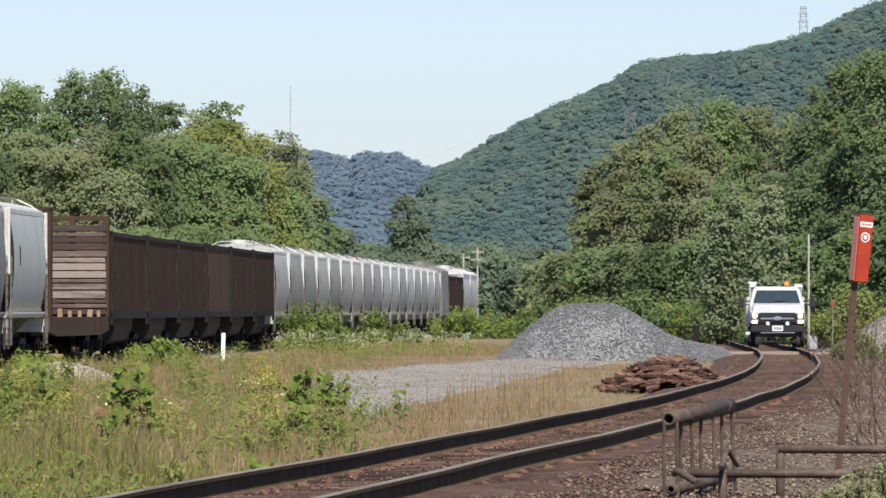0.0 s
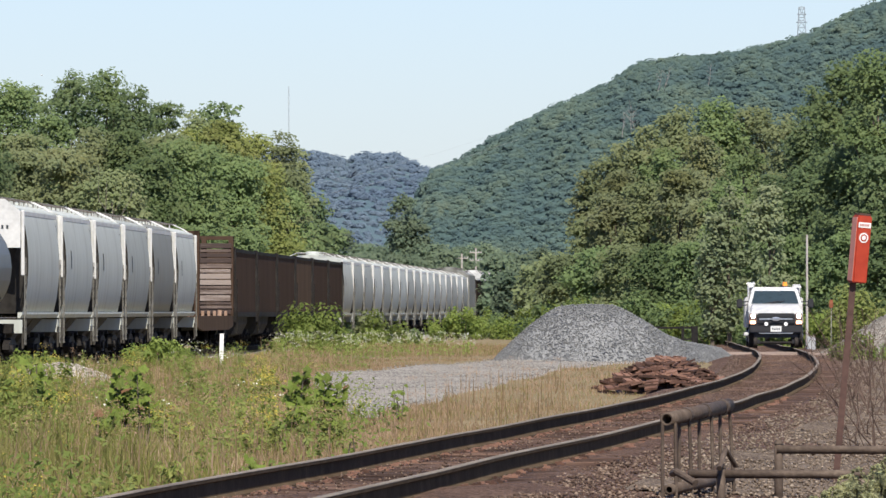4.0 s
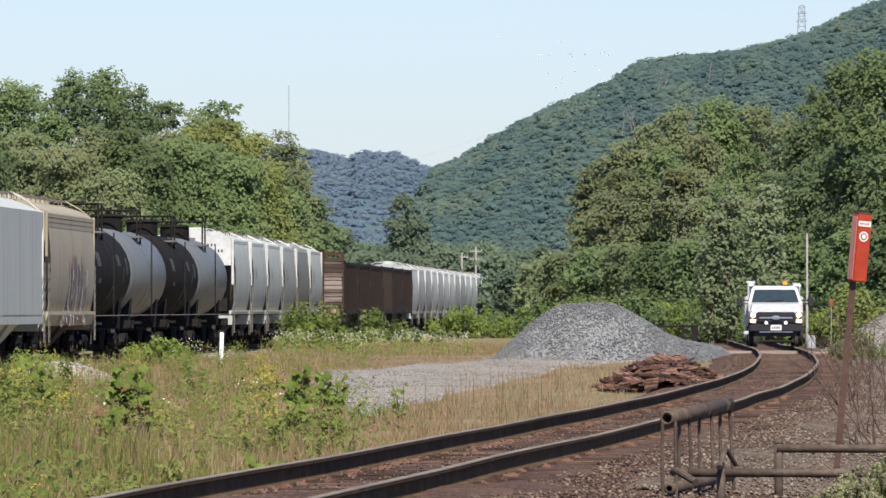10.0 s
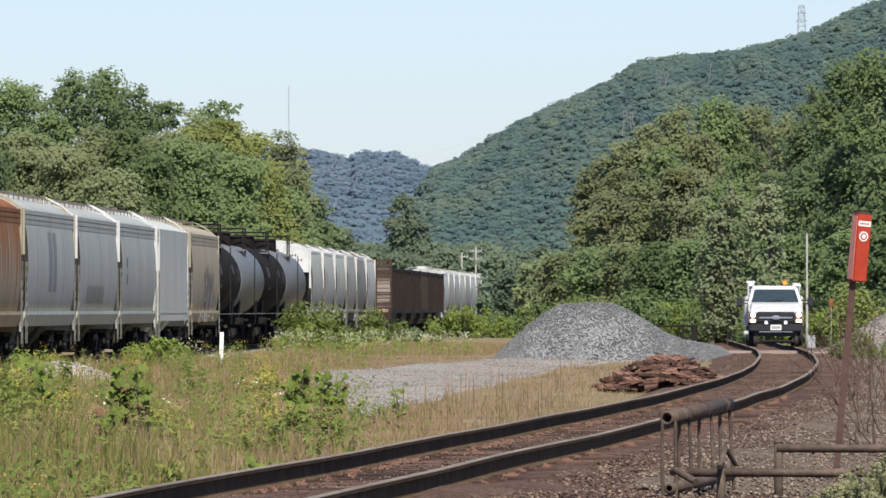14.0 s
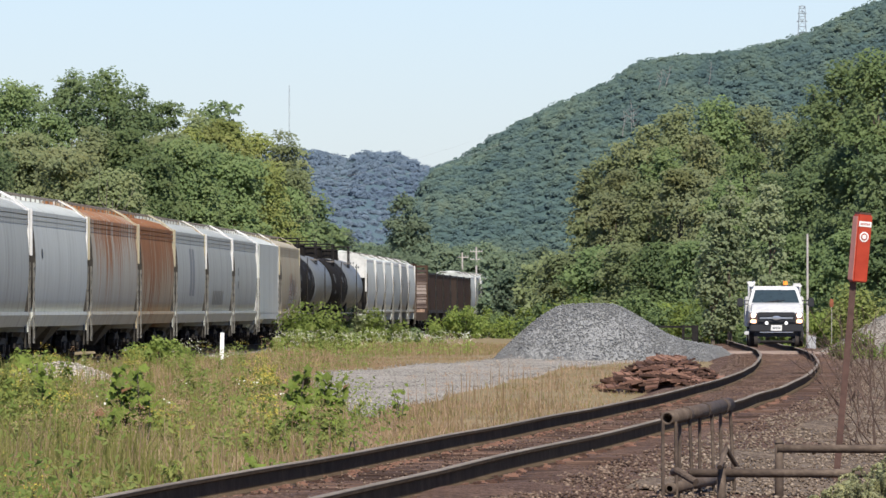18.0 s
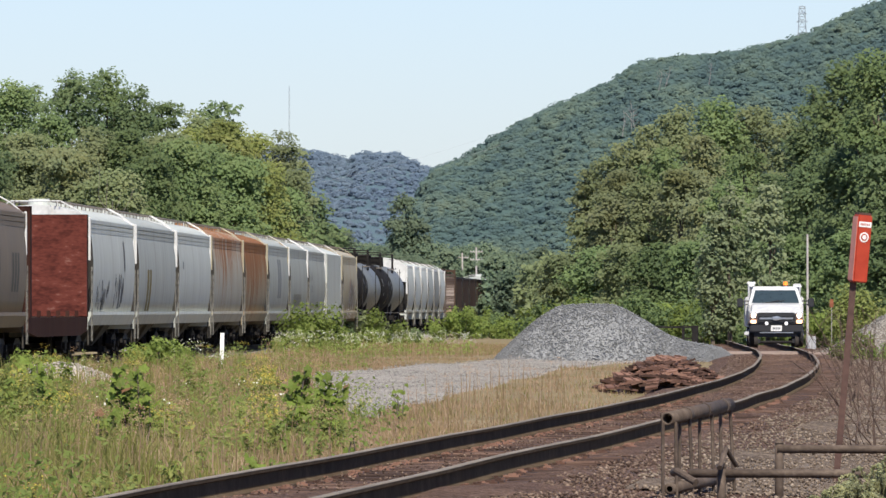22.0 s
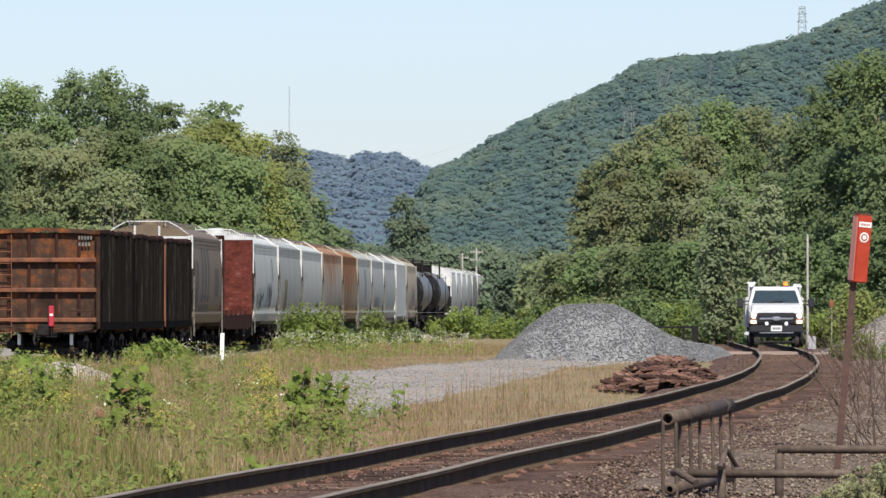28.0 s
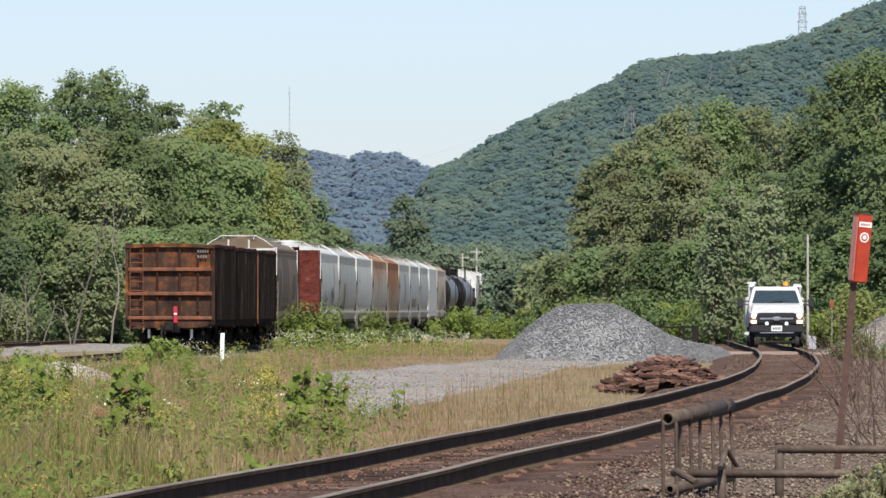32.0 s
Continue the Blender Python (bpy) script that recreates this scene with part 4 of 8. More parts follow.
def tank_car(spec):
    L, paint = spec["length"], M[spec["paint"]]
    car = thing("tank_car", spec["label"], "tank car", "cars of the freight train")
    a, b = 0.4, L - 0.4
    R, zc, n = 1.46, 2.53, 28
    bm = bmesh.new()
    rings = []
    for y, r in ((a + 0.05, 0.02), (a + 0.09, 0.5), (a + 0.22, 0.95), (a + 0.42, 1.3), (a + 0.75, R), (b - 0.75, R), (b - 0.42, 1.3), (b - 0.22, 0.95), (b - 0.09, 0.5), (b - 0.05, 0.02)):
        rings.append([(r * math.cos(k * math.tau / n), y, zc + r * math.sin(k * math.tau / n)) for k in range(n)])
    loft(bm, rings)
    part("tank", bm, paint, car, smooth=True)
    for y in (L / 2 - 1.3, L / 2 + 1.3):
        bm = bmesh.new()
        rr = []
        for e, r in ((-0.03, R + 0.004), (-0.03, R + 0.012), (0.03, R + 0.012), (0.03, R + 0.004)):
            rr.append([(r * math.cos(k * math.tau / n), y + e, zc + r * math.sin(k * math.tau / n)) for k in range(n)])
        loft(bm, rr, caps=False)
        part("weld_band", bm, paint, car)
    bm = bmesh.new()
    bmesh.ops.create_cone(bm, cap_ends=True, segments=20, radius1=0.54, radius2=0.52, depth=0.6, matrix=Matrix.Translation((0, L / 2, zc + R + 0.12)))
    bmesh.ops.create_cone(bm, cap_ends=True, segments=20, radius1=0.57, radius2=0.44, depth=0.08, matrix=Matrix.Translation((0, L / 2, zc + R + 0.45)))
    part("dome", bm, M["tank_black_paint"], car)
    # platform cage round the dome
    bm = bmesh.new()
    for x in (-1.05, 1.05):
        for y in (L / 2 - 0.85, L / 2 + 0.85):
            tube(bm, [(x, y, zc + 0.9), (x, y, zc + R + 0.62)], 0.03, 6)
    zt = zc + R + 0.60
    for z in (zt,):
        tube(bm, [(-1.05, L / 2 - 0.85, z), (1.05, L / 2 - 0.85, z), (1.05, L / 2 + 0.85, z), (-1.05, L / 2 + 0.85, z), (-1.05, L / 2 - 0.85, z)], 0.028, 6)
    part("platform_rail", bm, M["black"], car)
    bm = bmesh.new()
    for s in (-1, 1):
        box(bm, min(s * 0.68, s * 1.15), max(s * 0.68, s * 1.15), L / 2 - 0.9, L / 2 + 0.9, zc + R - 0.28, zc + R - 0.22)
    part("platform", bm, M["grating"], car)
    for s in (-1, 1):
        ladder(car, s * 1.47, L / 2 - 0.2, 1.0, zc + 1.2, M["black"], 9)
        bm = bmesh.new()
        tube(bm, [(s * 1.5, a + 0.1, 1.25), (s * 1.5, b - 0.1, 1.25)], 0.017, 6)
        part("handrail", bm, M["grating"], car, "dull steel safety rail")
        bm = bmesh.new()
        box(bm, min(s * 1.2, s * 1.52), max(s * 1.2, s * 1.52), a, a + 2.6, 0.98, 1.06)
        part("running_board", bm, M["black"], car)
    for y, w in ((a + 2.0, 1), (b - 2.0, -1)):
        bm = bmesh.new()
        loft(bm, [[(-1.15, y - 0.7, 0.85), (1.15, y - 0.7, 0.85), (1.15, y + 0.7, 0.85), (-1.15, y + 0.7, 0.85)], [(-1.25, y - 0.5, 1.9), (1.25, y - 0.5, 1.9), (1.25, y + 0.5, 1.9), (-1.25, y + 0.5, 1.9)]])
        part("saddle", bm, M["black"], car)
        bogie(car, y)
    for y0, y1 in ((a, a + 4.2), (b - 4.2, b)):
        bm = bmesh.new()
        box(bm, -0.35, 0.35, y0, y1, 0.75, 1.2)
        part("stub_sill", bm, M["black"], car)
    for y in (a, b - 0.2):
        bm = bmesh.new()
        box(bm, -1.45, 1.45, y, y + 0.2, 0.85, 1.1)
        part("end_sill", bm, M["black"], car)
    def side_x(z):
        return math.sqrt(max(0.01, R * R - (z - zc) ** 2))
    for yy, z, w, h, slant, mat in spec.get("marks", ()):
        bm = bmesh.new()
        for j in range(3):
            daub(bm, side_x, yy + j * w / 3, yy + (j + 0.7) * w / 3, z, z + h, slant)
        part("stencil", bm, M[mat], car, "worn stencilled marking")
    coupler(car, a, -1)
    coupler(car, b, 1)
    return car


def bulkhead_flat(spec):
    """An empty flat car with a tall bulkhead at each end."""
    L = spec["length"]
    frame_mat, face = M[spec["paint"]], spec["face"]
    car = thing("bulkhead_flat_car", spec["label"], "flat car", "cars of the freight train")
    a, b = 0.4, L - 0.4
    top = spec.get("top", 4.3)
    bm = bmesh.new()
    box(bm, -1.45, 1.45, a, b, 1.12, 1.24)
    part("deck", bm, M["tie"], car, "worn timber deck")
    for s in (-1, 1):
        bm = bmesh.new()
        out = [(a, 1.24), (b, 1.24), (b, 0.85), (b - 3.0, 0.72), (a + 3.0, 0.72), (a, 0.85)]
        loft(bm, [[(s * 1.45, y, z) for y, z in out], [(s * 1.56, y, z) for y, z in out]])
        part("side_sill", bm, M["coal_tan_paint"] if face == "plank" else M["dark_maroon_paint"], car)
        for k in range(6):
            y = a + 2.0 + k * (L - 4.8) / 5
            bm = bmesh.new()
            box(bm, min(s * 1.34, s * 1.44), max(s * 1.34, s * 1.44), y, y + 0.12, 1.24, 1.42)
            part("stake", bm, M["plank_end"] if face == "plank" else M["dark_maroon_paint"], car)
    for y, w in ((a + 0.1, 1), (b - 0.1, -1)):
        bm = bmesh.new()
        for x in (-1.5, -0.5, 0.5, 1.5):
            box(bm, x - 0.09, x + 0.09, min(y, y + w * 0.5), max(y, y + w * 0.5), 1.24, top)
        for z in (top - 0.14,):
            box(bm, -1.59, 1.59, min(y, y + w * 0.42), max(y, y + w * 0.42), z, z + 0.14)
        part("bulkhead_frame", bm, frame_mat, car)
        if face == "plank":
            z = 1.3
            rng = random.Random(9)
            while z < top - 0.34:
                h = rng.uniform(0.13, 0.27)
                bm = bmesh.new()
                e = rng.uniform(-0.03, 0.03)
                box(bm, -1.52 + e, 1.52 + e, min(y + w * 0.52, y + w * 0.6), max(y + w * 0.52, y + w * 0.6), z, z + h - 0.035)
                bevelled(bm, 0.012)
                part("plank", bm, M["plank"], car)
                z += h
        else:
            bm = bmesh.new()
            box(bm, -1.59, 1.59, min(y + w * 0.502, y + w * 0.56), max(y + w * 0.502, y + w * 0.56), 1.26, top - 0.02)
            part("bulkhead_sheet", bm, M["red_paint"], car, "faded peeling red sheet")
    rng = random.Random(4)
    for k in range(3 if face == "plank" else 1):
        bm = bmesh.new()
        box(bm, -0.07, 0.07, -0.07, 0.07, 0, rng.uniform(0.15, 0.3))
        o = part("loose_block", bm, M["plank_end"], car)
        o.matrix_basis = pose(rng.uniform(-0.2, 1.35), b - rng.uniform(1.0, 4.0), 1.24, 0, rng.uniform(-12, 12), rng.uniform(0, 80))
    bm = bmesh.new()
    box(bm, -0.35, 0.35, a, b, 0.7, 1.1)
    part("centre_sill", bm, M["black"], car)
    for y in (a + 2.2, b - 2.2):
        bogie(car, y)
    coupler(car, a, -1)
    coupler(car, b, 1)
    return car


def gondola(spec):
    """An open mill gondola with close vertical ribs and braced rusty ends."""
    L = spec["length"]
    car = thing("gondola_car", spec["label"], "gondola car", "cars of the freight train")
    a, b = 0.35, L - 0.35
    top, rust, dark = 3.78, M["gondola_rust_paint"], M["gondola_black_paint"]
    for s in (-1, 1):
        bm = bmesh.new()
        box(bm, min(s * 1.47, s * 1.50), max(s * 1.47, s * 1.50), a, b, 1.05, top - 0.05)
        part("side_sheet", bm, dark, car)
        n = int((b - a) / 0.46)
        for k in range(1, n):
            y = a + k * (b - a) / n
            bm = bmesh.new()
            box(bm, min(s * 1.50, s * 1.60), max(s * 1.50, s * 1.60), y - 0.035, y + 0.035, 1.08, top - 0.06)
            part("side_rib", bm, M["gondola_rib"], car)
        bm = bmesh.new()
        rings = []
        rng = random.Random(int(L * 10) + s)
        for k in range(25):
            y = a + k * (b - a) / 24
            z = top + rng.uniform(-0.06, 0.045)
            xo = rng.uniform(-0.02, 0.02)
            rings.append([(s * 1.44 + xo, y, z - 0.1), (s * 1.6 + xo, y, z - 0.1), (s * 1.6 + xo, y, z), (s * 1.44 + xo, y, z)])
        loft(bm, rings)
        part("top_chord", bm, M["dark_maroon_paint"], car, "bent rusty top edge")
        bm = bmesh.new()
        box(bm, min(s * 1.40, s * 1.58), max(s * 1.40, s * 1.58), a, b, 0.86, 1.09)
        part("side_sill", bm, dark, car)
        for y in (a, b - 0.25):
            bm = bmesh.new()
            box(bm, min(s * 1.46, s * 1.60), max(s * 1.46, s * 1.60), y, y + 0.25, 0.9, top - 0.02)
            part("corner_post", bm, rust if spec.get("post") and y == a else M["gondola_end_paint"] if spec.get("last") and y == a else dark, car)
    for y, w in ((a, 1), (b, -1)):
        bm = bmesh.new()
        box(bm, -1.47, 1.47, min(y + w * 0.1, y + w * 0.14), max(y + w * 0.1, y + w * 0.14), 0.95, top - 0.1)
        part("end_sheet", bm, M["gondola_end_paint"], car, "rust-stained brown end sheet")
        for z in (1.08, 1.95, 2.82):
            bm = bmesh.new()
            box(bm, -1.5, 1.5, min(y - w * 0.06, y + w * 0.1), max(y - w * 0.06, y + w * 0.1), z, z + 0.13)
            bevelled(bm, 0.02)
            part("end_brace", bm, rust, car, "orange rusty rib")
        for x in (-1.05, -0.45, 0.35, 1.0):
            bm = bmesh.new()
            box(bm, x - 0.035, x + 0.035, min(y + w * 0.0, y + w * 0.1), max(y + w * 0.0, y + w * 0.1), 1.2, top - 0.1)
            part("end_stiffener", bm, M["dark_maroon_paint"], car)
        bm = bmesh.new()
        pts = [(-1.6, -0.02), (-0.8, 0.02), (0.1, 0.05), (0.9, 0.01), (1.6, -0.03)]
        loft(bm, [[(x, y - w * 0.05, top + dz - 0.12), (x, y + w * 0.14, top + dz - 0.12), (x, y + w * 0.14, top + dz), (x, y - w * 0.05, top + dz)] for x, dz in pts])
        part("end_chord", bm, M["gondola_end_paint"], car)
        bm = bmesh.new()
        box(bm, -1.5, 1.5, min(y, y + w * 0.2), max(y, y + w * 0.2), 0.80, 1.08)
        part("end_sill", bm, M["gondola_end_paint"], car)
    ladder(car, -1.42, a - 0.08, 0.62, top - 0.15, rust, 9, 0.46, "x")
    ladder(car, 1.63, a + 0.35, 0.62, 2.3, M["gondola_black_paint"], 5)
    bm = bmesh.new()
    for z in (1.42,):
        tube(bm, [(0.75, a - 0.08, z), (1.4, a - 0.08, z), (1.4, a, z)], 0.025, 5)
    tube(bm, [(-1.45, a - 0.1, 0.98), (-0.5, a - 0.14, 0.9), (0.6, a - 0.14, 0.9), (1.45, a - 0.1, 0.98)], 0.02, 5)
    part("grab_iron", bm, M["gondola_end_paint"], car)
    bm = bmesh.new()
    box(bm, -1.46, 1.46, a + 0.15, b - 0.15, 0.95, 1.05)
    part("floor", bm, M["black"], car)
    bm = bmesh.new()
    box(bm, -0.35, 0.35, a, b, 0.65, 0.95)
    part("centre_sill", bm, M["black"], car)
    for y in (a + 1.9, b - 1.9):
        bogie(car, y)
    coupler(car, a, -1)
    coupler(car, b, 1)
    if spec.get("last"):
        bm = bmesh.new()
        box(bm, 0.13, 0.28, a - 0.22, a - 0.10, 0.96, 1.56)
        bevelled(bm, 0.02)
        eot = part("end_of_train_marker", bm, M["eot_red"], car, "bright red marker box")
        bm = bmesh.new()
        box(bm, 0.16, 0.26, a - 0.232, a - 0.222, 1.27, 1.33)
        part("marker_lamp", bm, M["letter_white"], eot)
        bm = bmesh.new()
        tube(bm, [(0.21, a - 0.16, 1.0), (0.21, a - 0.16, 0.72)], 0.02, 5)
        part("bracket", bm, M["black"], eot)
        for n, w, z in ((5, 0.085, top - 0.30), (4, 0.095, top - 0.48)):
            bm = bmesh.new()
            for k in range(n):
                box(bm, 0.98 + w * k, 0.98 + w * (k + 0.65), a - 0.004, a + 0.002, z, z + 0.1)
            part("stencil", bm, M["ladder_grey"], car, "worn white stencilled marking")
        # added white plates stand for the gleam on the worn treads
        for x in (-0.78, 0.74):
            bm = bmesh.new()
            box(bm, x - 0.05, x + 0.05, a + 0.50, a + 0.53, 0.42, 0.75)
            bevelled(bm, 0.02)
            part("bright_tread", bm, M["tread"], car, "white plate for the gleam on a worn wheel tread")
    return car


M["eot_red"] = plain("marker_red", (0.40, 0.028, 0.045), 0.5)

# the train, tail first: where the rear stands at the clip's start, in metres along the line
V0 = 17.42
TRAIN = []


def put(builder, t0, t1, **spec):
    spec["length"] = (t1 - t0) * V0
    TRAIN.append((t0 * V0, builder(spec), spec["length"]))


TANK_MARKS = ((2.4, 2.7, 1.6, 0.42, 0, "stencil_grey"), (2.8, 2.2, 1.2, 0.14, 0, "stencil_grey"), (9.0, 1.75, 0.25, 0.55, 0.5, "stencil_yellow"), (13.2, 2.2, 0.25, 0.5, 0.5, "stencil_yellow"), (11.0, 2.75, 1.4, 0.32, 0, "stencil_grey"), (14.6, 2.5, 0.8, 0.5, 0, "stencil_grey"))
GON = "black and rust-orange mill gondola with close vertical ribs"
put(gondola, -11.17, -10.29, label="black and rust-orange gondola with a red marker on its end", last=True)
put(gondola, -10.29, -9.41, label=GON)
put(gondola, -9.41, -8.53, label=GON, post=True)
put(covered_hopper, -8.51, -7.43, paint="brown_grey_paint", trim="white", style="large", lift=-0.08, label="grimy brown-grey covered hopper car with pale end rails", marks=((1.8, 1.4, 1.6, 1.7, "soot_smear"), (5.0, 1.4, 5.4, 2.2, "soot_smear"), (13.4, 1.9, 2.4, 1.0, "soot_smear")), strokes=3)
put(bulkhead_flat, -7.43, -6.18, paint="dark_maroon_paint", face="sheet", top=4.15, label="empty bulkhead flat car with peeling red bulkheads")
put(covered_hopper, -6.17, -5.03, paint="light_grey_paint", trim="white", style="large", label="light grey covered hopper car with graffiti along the sill", marks=((14.0, 2.6, 0.6, 0.9, "tag_dark"),), strokes=3, tags=((2.5, 1.4, 5.0, 0.9, 12, ("tag_dark", "letter")), (10.0, 1.4, 4.0, 1.1, 12, ("tag_dark", "letter"))))
put(covered_hopper, -5.02, -3.84, paint="grey_paint", trim="white", style="large", label="grey covered hopper car with a mustard paint smear", marks=((5.0, 1.4, 2.4, 1.3, "mustard_smear"),), strokes=2)
put(covered_hopper, -3.83, -2.65, paint="light_grey_paint", trim="white", style="large", label="clean light grey covered hopper car", marks=((3.0, 2.8, 0.5, 0.25, "letter"),), strokes=2)
put(covered_hopper, -2.64, -1.41, paint="rust_streak_paint", trim="tan_paint", style="large", label="pale covered hopper car with rust streaking from the roof")
put(covered_hopper, -1.40, -0.35, paint="rust_paint", trim="tan_paint", style="large", label="heavily rusted orange covered hopper car")
put(covered_hopper, -0.34, 0.70, paint="grey_paint", trim="tan_paint", style="large", label="grey covered hopper car with a faded blue emblem", marks=((8.0, 1.9, 3.2, 1.6, "faded_blue"),), strokes=2)
put(covered_hopper, 0.71, 1.70, paint="grey_paint", trim="white", style="large", label="grey covered hopper car with white corner posts", marks=((4.0, 1.6, 7.0, 0.5, "olive_grey_paint"),), strokes=7)
put(covered_hopper, 1.71, 2.74, paint="grey_paint", trim="white", style="large", label="grey covered hopper car with small stencils", marks=((3.0, 2.7, 0.5, 0.3, "letter"), (3.0, 2.2, 0.5, 0.3, "letter")), strokes=2)
put(covered_hopper, 2.76, 3.77, paint="light_grey_paint", trim="white", style="slab", label="slab-sided pale grey covered hopper car")
put(covered_hopper, 3.79, 4.84, paint="tan_paint", trim="tan_paint", style="large", label="tan covered hopper car with graffiti low on its side", tags=((4.5, 0.95, 4.2, 0.5, 7, ("tag_red", "letter_white")), (6.5, 0.95, 8.0, 2.0, 14, ("tag_red", "tag_dark", "letter_white", "tag_dark"))))
put(tank_car, 4.86, 5.88, paint="tank_black_paint", label="black tank car with a domed platform", marks=TANK_MARKS)
put(tank_car, 5.88, 6.90, paint="tank_grey_paint", label="dull white tank car with stained belly")
put(tank_car, 6.90, 7.95, paint="tank_black_paint", label="black tank car with white stencils", marks=TANK_MARKS)
put(tank_car, 7.95, 9.02, paint="tank_grey_paint", label="dull white tank car with stained belly")
put(covered_hopper, 9.09, 9.84, paint="light_grey_paint", trim="white", style="small", end_panel=True, lift=0.3, label="short grey covered hopper car with white ends")
for k in range(5):
    put(covered_hopper, 9.84 + k * 0.728, 9.84 + (k + 1) * 0.728, paint=("light_grey_paint", "light_grey_paint", "grey_paint", "olive_grey_paint", "light_grey_paint")[k], trim="white", style="small", lift=0.3, label="short grey covered hopper car with white posts", marks=((3.0, 2.6, 0.4, 0.5, "letter"),), strokes=2)
put(bulkhead_flat, 13.48, 14.83, paint="coal_brown_paint", face="plank", top=4.2, label="empty bulkhead flat car with weathered plank bulkheads")
for k in range(6):
    put(coal_car, 14.85 + k * 0.935, 14.85 + (k + 1) * 0.935, paint=("coal_brown_paint", "coal_brown_paint", "coal_brown_paint", "coal_tan_paint", "coal_brown_paint", "coal_brown_paint")[k], label="dark brown bathtub coal gondola with black posts")
for k in range(17):
    put(covered_hopper, 20.47 + k * 0.753, 20.47 + (k + 1) * 0.753, paint=("light_grey_paint", "grey_paint", "grey_paint")[k % 3] if k % 5 else "light_grey_paint", trim="white", style="small", lift=0.1, label="short grey covered hopper car in a long matching string", marks=((3.0, 2.6, 0.4, 0.5, "letter"),), strokes=2)
put(covered_hopper, 33.29, 34.27, paint="olive_grey_paint", trim="olive_grey_paint", style="slab", label="slab-sided dull grey covered hopper car far up the train")
put(coal_car, 34.27, 35.30, paint="coal_brown_paint", label="dark open gondola far up the train")
put(coal_car, 35.30, 36.25, paint="coal_brown_paint", label="dark open gondola far up the train")
put(covered_hopper, 36.27, 37.28, paint="white_paint", trim="white", style="large", label="white covered hopper car far up the train")
put(covered_hopper, 37.28, 38.3, paint="white_paint", trim="white", style="large", label="white covered hopper car far up the train")
for o in (WHEELSET, SIDE_FRAME):
    bpy.data.objects.remove(o)


def along(t):
    """Metres rolled since the start; the train slows a little."""
    return V0 * (t - 0.2258 * t * t / 64 + 0.046 * t ** 3 / 2048)


def car_pose(s, length):
    a, b = s + 2.2, s + length - 2.2
    pa, pb = Vector((freight_x(a), a, 0)), Vector((freight_x(b), b, 0))
    v = pb - pa
    turn = -math.degrees(math.atan2(v.x, v.y))
    base = pa - v.normalized() * 2.2
    return pose(base.x, base.y, TRAIN_RAIL, 0, 0, turn)


